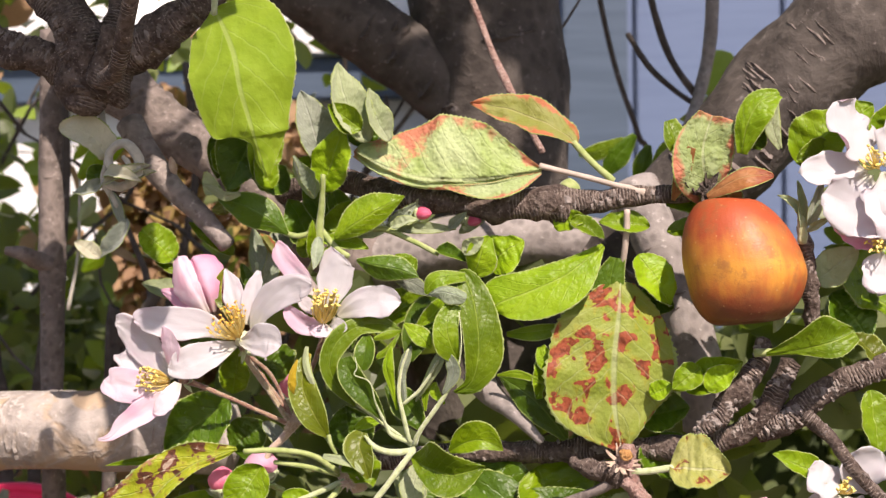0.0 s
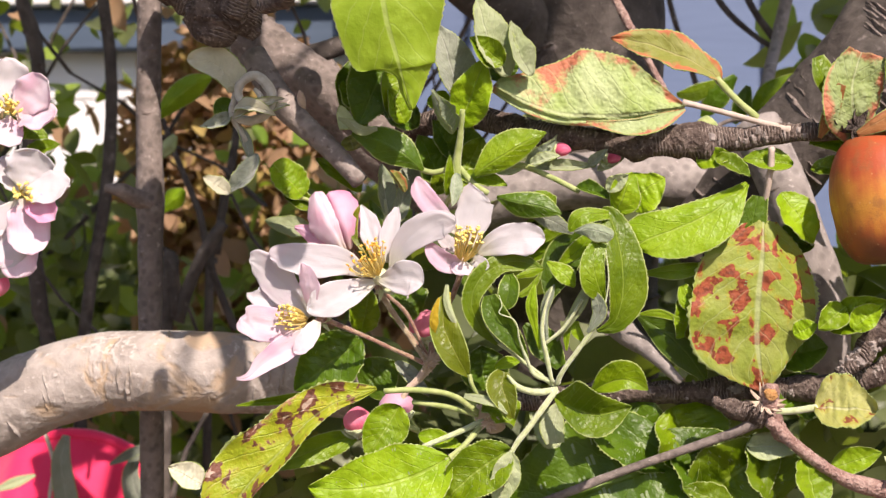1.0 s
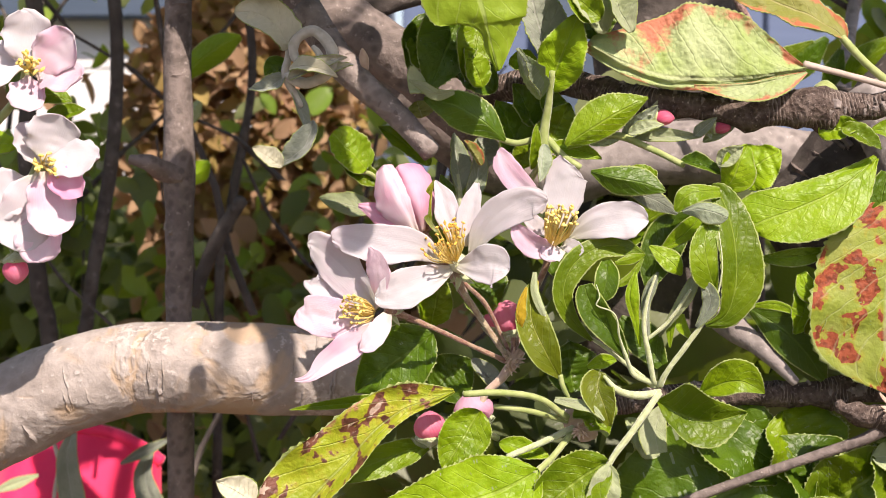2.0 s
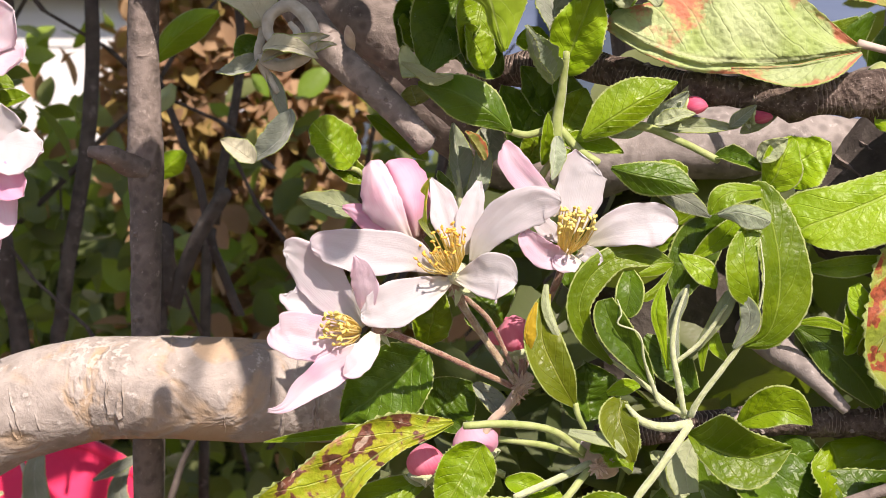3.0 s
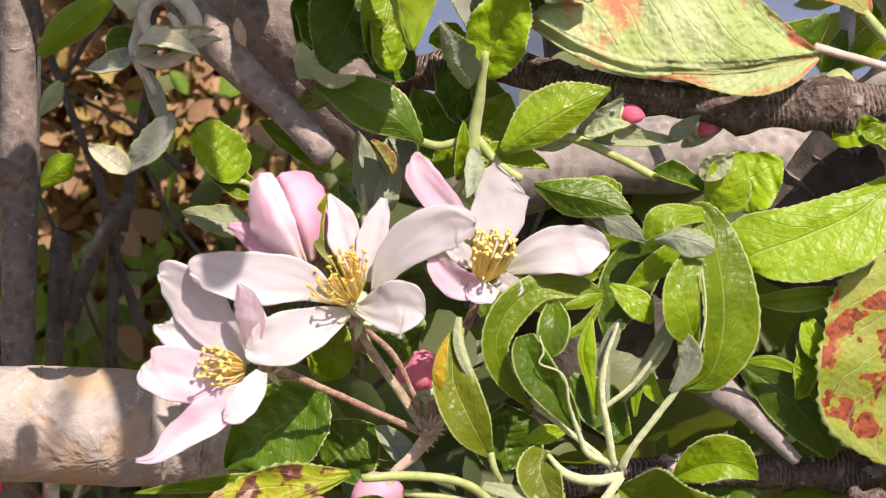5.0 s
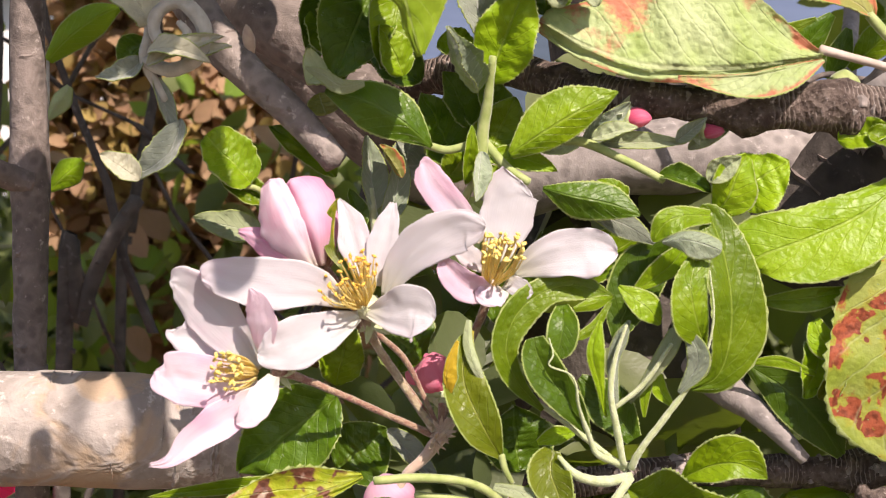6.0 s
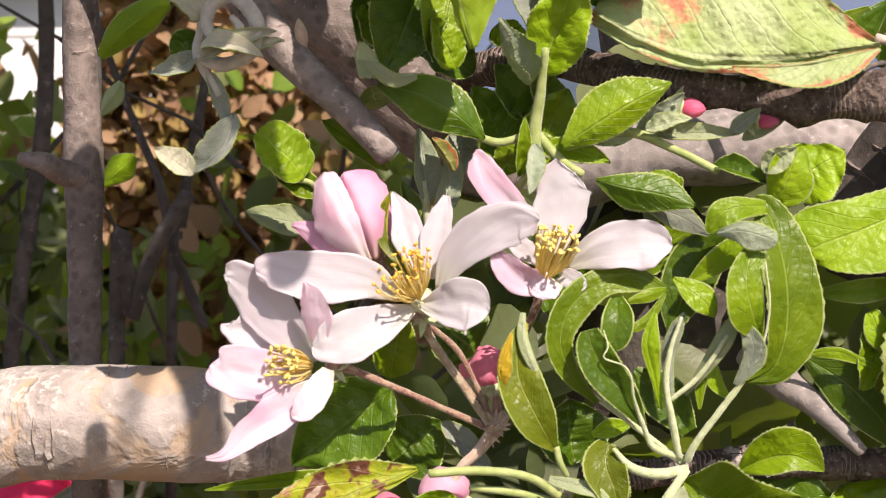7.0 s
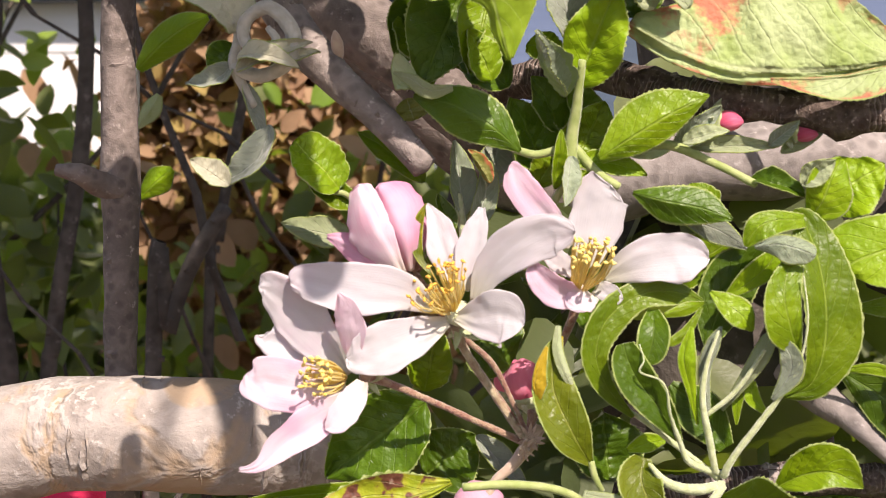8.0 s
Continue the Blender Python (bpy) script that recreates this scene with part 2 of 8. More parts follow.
BARK_GREY = bark_mat("bark_grey", (0.145, 0.12, 0.105), (0.23, 0.19, 0.168), (0.36, 0.31, 0.28), 0, 75, strength=0.6)
BARK_PALE = bark_mat("bark_pale", (0.28, 0.245, 0.215), (0.38, 0.34, 0.305), (0.52, 0.48, 0.44), 9, 55, flake=(0.40, 0.30, 0.205), strength=0.75, pits=0.25)
BARK_LIMB = bark_mat("bark_limb", (0.22, 0.195, 0.18), (0.31, 0.28, 0.26), (0.42, 0.385, 0.36), 0, 60, strength=0.4)
# Grey bark again: lighter for a sunlit bough, darker for shaded trunk and stems.
BARK_CUT = bark_mat("bark_cut_bough", (0.19, 0.16, 0.14), (0.29, 0.25, 0.225), (0.42, 0.37, 0.33), 0, 75, strength=0.6)
BARK_TRUNK = bark_mat("bark_trunk_shaded", (0.062, 0.052, 0.045), (0.105, 0.09, 0.078), (0.18, 0.155, 0.14), 0, 40)
TWIG_RED = bark_mat("bark_red_twig", (0.25, 0.145, 0.12), (0.39, 0.27, 0.23), (0.52, 0.42, 0.38), 0, 200)


# ---- mesh tools ----
def finish_mesh(name, verts, faces, mats, ids=None, uvs=None, smooth=True):
    me = bpy.data.meshes.new(name)
    me.from_pydata(verts, [], faces)
    for m in mats:
        me.materials.append(m)
    if ids is not None:
        me.polygons.foreach_set("material_index", ids)
    if uvs is not None:
        layer = me.uv_layers.new(name="UVMap")
        loops = np.empty(len(me.loops), dtype=np.int32)
        me.loops.foreach_get("vertex_index", loops)
        layer.data.foreach_set("uv", np.asarray(uvs, dtype=np.float32)[loops].ravel())
    me.polygons.foreach_set("use_smooth", [smooth] * len(me.polygons))
    me.update()
    return me


def top_of(ob):
    while ob.parent:
        ob = ob.parent
    return ob


def part(name, me, parent, label=""):
    """Link a mesh, written in world metres, as one part under a thing or a part."""
    me.transform(Matrix.Translation(-top_of(parent).location))
    ob = new(name, me)
    ob.parent = parent
    if label:
        ob["label"] = label
    return ob


def thing(name, at, label, category, group="", kind=""):
    ob = new(name)
    ob.empty_display_size = 0.01
    ob.location = at
    return tagged(ob, label, category, group, kind)


def solo(name, me, at, label, category, group="", kind=""):
    me.transform(Matrix.Translation(-Vector(at)))
    ob = new(name, me)
    ob.location = at
    return tagged(ob, label, category, group, kind)


def facing(axis, roll, to=(0.30, -0.85, 0.43)):
    """Unit normal square to the axis, turned towards the light side, then rolled about the axis (degrees)."""
    f = Vector(to)
    f = (f - axis * f.dot(axis)).normalized()
    return Matrix.Rotation(radians(roll), 3, axis) @ f


def blade(name, b, t, width, roll=0.0, bend=0.0, sweep=0.0, fold=14.0, curl=14.0, wave=0.03, waves=2.4, twist=0.0, skew=None, peak=0.42, full=0.75,
          teeth=14, bite=0.06, thick=0.0004, hook=0.0, notch=0.0, mats=None, nu=46, nv=10, seed=1, blunt=0.0):
    """A leaf or petal as a thin closed shell: upper skin, underside and rim."""
    rng = random.Random(seed)
    b, t = Vector(b), Vector(t)
    ln = (t - b).length
    ax = (t - b) / ln
    n0 = facing(ax, roll)
    s0 = ax.cross(n0)
    ph = rng.uniform(0, 6.28)
    a = math.log(0.5) / math.log(peak)
    lean = rng.uniform(-0.10, 0.10)
    lean = lean if skew is None else skew
    if teeth:
        twist += rng.uniform(-28, 28)
        hook += rng.uniform(-0.02, 0.10)

    def spine(u):
        arch = 4 * u * (1 - u)
        return b + ax * (ln * u) + n0 * (bend * ln * arch - hook * ln * u ** 4) + s0 * (sweep * ln * arch)

    cols = [2 * j / nv - 1 for j in range(nv + 1)]
    if teeth:
        lip = min(0.10, 0.0005 / width)
        cols = [-1.0] + [(1 - lip) * (2 * j / (nv - 2) - 1) for j in range(nv - 1)] + [1.0]
    pucker = 0.055 if teeth else 0.0
    rows = []
    for i in range(nu + 1):
        u = i / nu
        c = spine(u)
        tan = (spine(min(1, u + 0.01)) - spine(max(0, u - 0.01))).normalized()
        q = Matrix.Rotation(radians(twist * (u - 0.3)), 3, tan)
        n = q @ (n0 - tan * n0.dot(tan)).normalized()
        s = tan.cross(n)
        w = math.sin(math.pi * min(max(u ** a, 0.0), 1.0)) ** full
        if blunt:
            claw = min(1.0, 0.12 + u * 2.9)
            w = max(w * claw, claw * claw * (3 - 2 * claw) * math.sqrt(max(0.0, 1 - (max(0, u - 1 + blunt) / blunt) ** 2.2)) * 0.95, 0.10)
        h = max(width * 0.5 * w, width * 0.012)
        row = []
        for j, v in enumerate(cols):
            m = abs(v)
            ang = radians(fold + curl * m * 0.5)
            hh = h * (1 + lean * math.copysign(1, v) + 0.09 * noise.noise(Vector((u * 5.0, math.copysign(3.0, v), seed * 1.9))))
            x, z = math.cos(ang) * m * hh, math.sin(ang) * m * hh
            z += wave * width * m * m * math.sin(waves * 6.28 * u + ph + (1.3 if v > 0 else 0))
            z += pucker * width * w * (abs(math.sin(math.pi * (u * 8.5 - m * 2.4))) - 0.5) * min(1, 4 * m) * (1 - 0.6 * m)
            pull = 0.0
            if m == 1.0:
                if teeth:
                    x += bite * width * 0.5 * (0.3 + 0.7 * rng.random()) * (1 if i % 2 else -0.1) * min(1.0, w * 2)
                else:
                    z += 0.09 * width * noise.noise(Vector((u * 7, v * 5, seed * 3.3)))
                    x *= 1 + 0.14 * noise.noise(Vector((u * 6, v * 4, seed * 5.3)))
                    pull = 0.07 * width * noise.noise(Vector((u * 11, v * 5, seed * 2.3)))
            if notch:
                pull = -notch * ln * u ** 5 * max(0.0, 1 - m * 2.2)
            wob = noise.noise(Vector((u * 2.3, v * 1.3, seed * 7.3))) * (0.10 if teeth else 0.05) * width
            wob += noise.noise(Vector((u * 6.7, v * 3.1, seed * 3.7))) * (0.075 if teeth else 0.025) * width
            wob += noise.noise(Vector((u * 15.0, v * 5.5, seed * 1.7))) * (0.035 if teeth else 0.012) * width * m
            row.append((c + s * (math.copysign(x, v) if m else 0) + n * (z + wob) + tan * pull, n))
        rows.append(row)
    verts, uvs = [], []
    for side in (0, 1):
        for i, row in enumerate(rows):
            for j, (p, n) in enumerate(row):
                verts.append(tuple(p - n * (thick * side)))
                uvs.append((i / nu, 0.5 + 0.5 * cols[j]))
    k, size = nv + 1, (nu + 1) * (nv + 1)
    faces, ids = [], []
    for i in range(nu):
        for j in range(nv):
            q = (i * k + j, i * k + j + 1, (i + 1) * k + j + 1, (i + 1) * k + j)
            faces += [q, tuple(size + x for x in reversed(q))]
            ids += [2 if teeth and j in (0, nv - 1) else 0, 1]
    loop = [j for j in range(k)] + [i * k + nv for i in range(1, nu + 1)] + [nu * k + j for j in range(nv - 1, -1, -1)] + [i * k for i in range(nu - 1, 0, -1)]
    for x, y in zip(loop, loop[1:] + loop[:1]):
        faces.append((y, x, size + x, size + y))
        ids.append(2)
    return finish_mesh(name, verts, faces, mats or (SKIN["green"], UNDER, RIM), ids, uvs)


def tube(name, pts, radii, mats, sides=10, rough=0.0, freq=60.0, seed=1, per=6, knots=0.0, cap=True):
    """A stem or branch along a smooth line through pts, with uneven bark and closed ends."""
    p = [Vector(x) for x in pts]
    p = [p[0] * 2 - p[1]] + p + [p[-1] * 2 - p[-2]]
    cs, rs = [], []
    for i in range(1, len(p) - 2):
        for s in range(per):
            f = s / per
            cs.append(0.5 * (2 * p[i] + (p[i + 1] - p[i - 1]) * f + (2 * p[i - 1] - 5 * p[i] + 4 * p[i + 1] - p[i + 2]) * f * f + (3 * p[i] - p[i - 1] - 3 * p[i + 1] + p[i + 2]) * f ** 3))
            rs.append(radii[i - 1] + (radii[i] - radii[i - 1]) * f)
    cs.append(p[-2])
    rs.append(radii[-1])
    ref = Vector((0.13, 0.9, 0.31))
    verts, uvs, faces, run = [], [], [], 0.0
    for i, (c, r) in enumerate(zip(cs, rs)):
        tan = (cs[min(i + 1, len(cs) - 1)] - cs[max(i - 1, 0)]).normalized()
        s = tan.cross(ref).normalized()
        n = s.cross(tan)
        run += (c - cs[i - 1]).length if i else 0
        for j in range(sides):
            a = 2 * math.pi * j / sides
            d = s * math.cos(a) + n * math.sin(a)
            k = r * (1 + rough * noise.fractal((c + d * r) * freq + Vector((seed * 3.7, 0, 0)), 0.8, 2.1, 4))
            if knots:
                k += r * knots * max(0.0, noise.noise((c + d * r) * freq * 0.45 + Vector((0, seed * 5.1, 0))) - 0.15)
            verts.append(tuple(c + d * k))
            uvs.append((run * 20, j / sides))
    m = len(cs)
    for i in range(m - 1):
        for j in range(sides):
            j2 = (j + 1) % sides
            faces.append((i * sides + j, i * sides + j2, (i + 1) * sides + j2, (i + 1) * sides + j))
    if cap:
        for i, c, e in ((0, cs[0], cs[0] - cs[1]), (m - 1, cs[-1], cs[-1] - cs[-2])):
            verts.append(tuple(c + e.normalized() * rs[i] * 0.35))
            uvs.append((0, 0))
            x = len(verts) - 1
            for j in range(sides):
                f = (i * sides + j, i * sides + (j + 1) % sides, x)
                faces.append(f if i else f[::-1])
    return finish_mesh(name, verts, faces, mats if isinstance(mats, (list, tuple)) else [mats], None, uvs)


def blob(name, at, axis, length, width, mat, rows=14, sides=14, lobes=0, deep=0.0, peak=0.5, seed=1, rough=0.0):
    """A closed bud-like body along an axis, with optional overlapping lobes."""
    at, axis = Vector(at), Vector(axis).normalized()
    s = axis.cross(Vector((0.2, -0.9, 0.35))).normalized()
    n = s.cross(axis)
    a = math.log(0.5) / math.log(peak)
    verts, uvs, faces = [], [], []
    for i in range(rows + 1):
        u = i / rows
        r = width * 0.5 * max(0.02, math.sin(math.pi * min(1, (0.03 + 0.96 * u) ** a))) ** 0.7
        for j in range(sides):
            g = 2 * math.pi * j / sides + u * (1.2 if lobes else 0)
            k = r * (1 + (deep * math.sin(lobes * g) if lobes else 0) + rough * noise.noise(Vector((math.cos(g) * 2, math.sin(g) * 2, u * 4 + seed))))
            verts.append(tuple(at + axis * (length * u) + (s * math.cos(g) + n * math.sin(g)) * k))
            uvs.append((u, j / sides))
    for i in range(rows):
        for j in range(sides):
            j2 = (j + 1) % sides
            faces.append((i * sides + j, i * sides + j2, (i + 1) * sides + j2, (i + 1) * sides + j))
    faces += [tuple(range(sides))[::-1], tuple(range(rows * sides, (rows + 1) * sides))]
    return finish_mesh(name, verts, faces, [mat], None, uvs)


def flakes(parent, pts, radii, count, size, mat, seed, name="bark_ridge", to=(0.15, -0.8, 0.45)):
    """Raised ridges and lips of bark round a bough, each one a part of its own."""
    rng = random.Random(seed)
    to = Vector(to)
    pts = [Vector(p) for p in pts]
    for i in range(count):
        f = rng.uniform(0.02, 0.98) * (len(pts) - 1)
        a, g = int(f), f - int(f)
        c, r = pts[a].lerp(pts[a + 1], g), radii[a] + (radii[a + 1] - radii[a]) * g
        tan = (pts[a + 1] - pts[a]).normalized()
        n = (to - tan * to.dot(tan)).normalized()
        s = tan.cross(n)
        mid, half, w, lift = rng.uniform(-1.2, 1.2), rng.uniform(0.15, 0.55), size * rng.uniform(0.5, 1.3), size * rng.uniform(0.25, 0.7)
        verts, faces, m = [], [], 6
        for k in range(m + 1):
            q = 2 * k / m - 1
            ang = mid + half * q
            d = n * math.cos(ang) + s * math.sin(ang)
            h = (1 - q * q) * lift * rng.uniform(0.7, 1.3)
            sh = tan * (size * rng.uniform(-0.25, 0.25))
            for off, rise in ((-w, -0.06 * r), (-w * 0.2, h), (w, -0.06 * r)):
                verts.append(tuple(c + sh + tan * off + d * (r + rise)))
        for k in range(m):
            for j in range(2):
                faces.append((3 * k + j, 3 * k + j + 1, 3 * k + j + 4, 3 * k + j + 3))
        part(name, finish_mesh(name, verts, faces, [mat], smooth=False), parent)


def leaf(parent, b, t, width, skin="green", back=None, rim=None, label="", name="leaf", **kw):
    kw.setdefault("seed", int(abs(b[0] * 7919 + b[2] * 5101 + t[0] * 3001) * 100) % 9973)
    return part(name, blade(name, b, t, width, mats=(SKIN[skin], back or UNDER, rim or RIM), **kw), parent, label)


def petal(parent, b, t, width, front=None, back=None, **kw):
    kw = {"fold": 3, "curl": 16, "teeth": 0, "peak": 0.58, "full": 0.55, "wave": 0.06, "waves": 1.7, "nu": 22, "nv": 10, "thick": 0.00025, "bend": -0.05, "blunt": 0.32, **kw}
    kw.setdefault("seed", int(abs(b[0] * 7919 + b[2] * 5101 + t[0] * 3001 + t[2] * 811) * 100) % 9973)
    return part("petal", blade("petal", b, t, width, mats=(front or PETAL, back or PETAL_BACK, PETAL), **kw), parent)


def glide(vals, f):
    """Smooth value between the stations of a short list (floats or Vectors) at f stations from its start."""
    i = min(int(f), len(vals) - 2)
    g = f - i
    a, b, c, d = vals[max(i - 1, 0)], vals[i], vals[i + 1], vals[min(i + 2, len(vals) - 1)]
    return (b * 2 + (c - a) * g + (a * 2 - b * 5 + c * 4 - d) * (g * g) + (b * 3 - a - c * 3 + d) * (g * g * g)) * 0.5


def lamina(name, mid, left, right, tl, tr, mats, bite=0.0, tip=0.0, wave=0.0, waves=3.0, pucker=0.0, ragged=0.0, bow=0.0, bend=0.0, thick=0.0004, nu=44, nv=14, seed=1, crumple=0.06, face=(0.0, -1.0, 0.06)):
    """A blade grown along its midrib: half widths to either side, and the angles by which the two halves tilt towards the open side."""
    rng = random.Random(seed)
    pts = [Vector(p) for p in mid]
    k = len(pts)
    tl = [float(x) for x in (tl if isinstance(tl, tuple) else (tl,) * k)]
    tr = [float(x) for x in (tr if isinstance(tr, tuple) else (tr,) * k)]
    full = max(max(left), max(right))
    out = Vector(face).normalized()
    lip = min(0.10, 0.0004 / full) if bite else 0.08
    cols = [-1.0] + [(1 - lip) * (2 * j / (nv - 2) - 1) for j in range(nv - 1)] + [1.0]
    rows = []
    for i in range(nu + 1):
        u = i / nu
        if tip:
            u = 0.35 * u + 0.65 * math.sin(math.pi * 0.5 * u)
        f = u * (k - 1)
        c = glide(pts, f)
        tan = (glide(pts, min(f + 0.06, k - 1.001)) - glide(pts, max(f - 0.06, 0))).normalized()
        n = (out - tan * out.dot(tan)).normalized()
        c = c + n * (bend * full * 4 * u * (1 - u))
        s = tan.cross(n)
        cap = math.sqrt(max(0.0, 1 - ((u - 1 + tip) / tip) ** 2)) if tip and u > 1 - tip else 1.0
        row = []
        for v in cols:
            m, hand = abs(v), (1 if v > 0 else -1)
            h = max(0.0, glide(list(right if v > 0 else left), f)) * max(cap, 0.06)
            ang = math.tan(radians(glide(tr if v > 0 else tl, f)))
            x, z = m * h, ang * h * (m * (1 - bow) + bow * m * m * m)
            rel = h / full
            z += wave * full * m * m * math.sin(waves * 6.28 * u + seed + (1.3 if v > 0 else 0)) * rel
            z += pucker * full * rel * (abs(math.sin(math.pi * (u * 8.5 - m * 2.4))) - 0.5) * min(1, 4 * m) * (1 - 0.6 * m)
            z += crumple * full * (noise.noise(Vector((u * 2.6, v * 1.6, seed * 7.3))) + 0.5 * noise.noise(Vector((u * 7.0, v * 3.6, seed * 3.7))) + 0.3 * noise.noise(Vector((u * 15.0, v * 6.0, seed * 1.7))))
            pull = 0.0
            if m == 1.0:
                if bite:
                    x += bite * full * (0.3 + 0.7 * rng.random()) * (1 if i % 2 else -0.1) * min(1.0, rel * 2)
                if ragged:
                    x *= 1 + ragged * noise.noise(Vector((u * 9, v * 4, seed * 5.3)))
                    z += 0.8 * ragged * full * noise.noise(Vector((u * 7, v * 5, seed * 3.3))) * rel
            if ragged and u > 0.6:
                pull = ragged * full * (u - 0.6) * 2.0 * noise.noise(Vector((v * 2.6, seed * 2.3, 1.0)))
            row.append((c + s * (x * hand) + n * z + tan * pull, n))
        rows.append(row)
    verts, uvs = [], []
    for side in (0, 1):
        for i, row in enumerate(rows):
            for j, (p, n) in enumerate(row):
                verts.append(tuple(p - n * (thick * side)))
                uvs.append((i / nu, 0.5 + 0.5 * cols[j]))
    w, size = nv + 1, (nu + 1) * (nv + 1)
    faces, ids = [], []
    for i in range(nu):
        for j in range(nv):
            q = (i * w + j, i * w + j + 1, (i + 1) * w + j + 1, (i + 1) * w + j)
            faces += [q, tuple(size + x for x in reversed(q))]
            ids += [2 if bite and j in (0, nv - 1) else 0, 1]
    loop = [j for j in range(w)] + [i * w + nv for i in range(1, nu + 1)] + [nu * w + j for j in range(nv - 1, -1, -1)] + [i * w for i in range(nu - 1, 0, -1)]
    for x, y in zip(loop, loop[1:] + loop[:1]):
        faces.append((y, x, size + x, size + y))
        ids.append(2)
    return finish_mesh(name, verts, faces, mats, ids, uvs)


def seed_of(mid):
    return int(abs(mid[0][0] * 7919 + mid[0][2] * 5101 + mid[-1][0] * 3001) * 100) % 997


def frond(parent, mid, left, right, tl, tr, skin="green", name="leaf", label="", back=None, **kw):
    """A toothed leaf with a midrib led through a few places."""
    kw = {"bite": 0.05, "pucker": 0.06, "crumple": 0.09, "seed": seed_of(mid), **kw}
    return part(name, lamina(name, mid, left, right, tl, tr, (SKIN[skin], back or UNDER, RIM), **kw), parent, label)


def corolla(parent, mid, left, right, tl, tr, front, back=None, **kw):
    """A thin petal with an uneven rim."""
    kw = {"ragged": 0.12, "thick": 0.0002, "crumple": 0.09, "nu": 32, "wave": 0.03, "waves": 2.0, "seed": seed_of(mid), **kw}
    return part("petal", lamina("petal", mid, left, right, tl, tr, (front, back or PETAL_BACK, front), **kw), parent)


def stem(parent, pts, radii, mat=None, name="stalk", sides=8, **kw):
    kw = {"rough": 0.16, "freq": 170.0, **kw}
    return part(name, tube(name, pts, radii, mat or STALK, sides=sides, **kw), parent)


def stamens(parent, base, centre, spread, count, seed, size=0.0011, tip_mat=None, foot=0.0):
    """A brush of filaments from the flower's base, each with its anther."""
    rng = random.Random(seed)
    base, centre = Vector(base), Vector(centre)
    d = centre - base
    ax = d.normalized()
    s = ax.cross(Vector((0.1, 0.2, 1))).normalized()
    n = s.cross(ax)
    for i in range(count):
        a, r = rng.uniform(0, 6.28), spread * math.sqrt(rng.uniform(0.02, 1))
        root = base + (s * math.cos(a) + n * math.sin(a)) * (foot * 0.35 * r / spread)
        tip = root + d * rng.uniform(0.72, 1.14) + s * (r * math.cos(a)) + n * (r * math.sin(a))
        mid = (root + tip) / 2 + (s * math.cos(a) + n * math.sin(a)) * (r * 0.25)
        f = part("stamen", tube("stamen", [root + (tip - root) * 0.05, mid, tip], [0.00030, 0.00026, 0.0002], FILAMENT, sides=5, per=3), parent)
        k = Vector((rng.uniform(-1, 1), rng.uniform(-1, 1), rng.uniform(-1, 1)))
        part("anther", blob("anther", tip - k.normalized() * size, k, size * 2.1, size * 1.05, tip_mat or ANTHER, 5, 7, seed=i, rough=0.2), f)


def sepals(parent, at, d, length, count, seed, mat=None, slim=0.45):
    rng = random.Random(seed)
    at, d = Vector(at), Vector(d).normalized()
    s = d.cross(Vector((0.3, 0.2, 1))).normalized()
    n = s.cross(d)
    for i in range(count):
        a = 6.28 * i / count + rng.uniform(-0.2, 0.2)
        t = at + (d * 0.5 + s * math.cos(a) + n * math.sin(a)) * length
        part("sepal", blade("sepal", at, t, length * slim, mats=(mat or SEPAL, mat or SEPAL, mat or SEPAL), teeth=0, nu=6, nv=4, thick=0.0004, bend=-0.15, peak=0.3, seed=i), parent)


# ---- ground and far setting ----
def sheet(name, x0, x1, y0, y1, nx, ny, z, lift, freq, mat):
    verts, faces = [], []
    for i in range(nx + 1):
        for j in range(ny + 1):
            x, y = x0 + (x1 - x0) * i / nx, y0 + (y1 - y0) * j / ny
            verts.append((x, y, z + lift * noise.fractal(Vector((x, y, 0)) * freq, 1.0, 2.0, 4)))
    for i in range(nx):
        for j in range(ny):
            a = i * (ny + 1) + j
            faces.append((a, a + ny + 1, a + ny + 2, a + 1))
    return finish_mesh(name, verts, faces, [mat])


SOIL = plain_mat("soil", (0.10, 0.075, 0.05), (0.20, 0.15, 0.10), 9, 0.95, 0.8, 0.02)
ground = new("ground", sheet("ground", -60, 60, -60, 60, 120, 120, 0.0, 0.03, 1.4, SOIL))
tagged(ground, "bare brown soil with some litter under the tree", "ground", kind="structure")

# ---- boughs and twigs of the apple tree ----
fruiting_bough = solo("bough", tube("bough", [(-0.0061, 0.0600, 1.2533), (0.0226, 0.0400, 1.2584), (0.0541, 0.0220, 1.2500), (0.0878, 0.0160, 1.2466), (0.1113, 0.0120, 1.2462), (0.1298, 0.0120, 1.2469), (0.1551, 0.0100, 1.2495), (0.1789, 0.0080, 1.2499)], [0.0053, 0.0051, 0.0052, 0.0052, 0.0072, 0.0049, 0.0037, 0.0032], BARK, sides=18, rough=0.25, freq=160, knots=0.9, seed=2, per=8), (-0.0061, 0.0600, 1.2533), "dark ringed fruiting bough that carries the apple", "branch", "boughs of the apple tree")
flakes(fruiting_bough, [(-0.0061, 0.0600, 1.2533), (0.0226, 0.0400, 1.2584), (0.0541, 0.0220, 1.2500), (0.0878, 0.0160, 1.2466), (0.1113, 0.0120, 1.2462), (0.1298, 0.0120, 1.2469), (0.1551, 0.0100, 1.2495), (0.1789, 0.0080, 1.2499)], [0.0053, 0.0051, 0.0052, 0.0052, 0.0072, 0.0049, 0.0037, 0.0032], 120, 0.0011, BARK_CUT, 2)
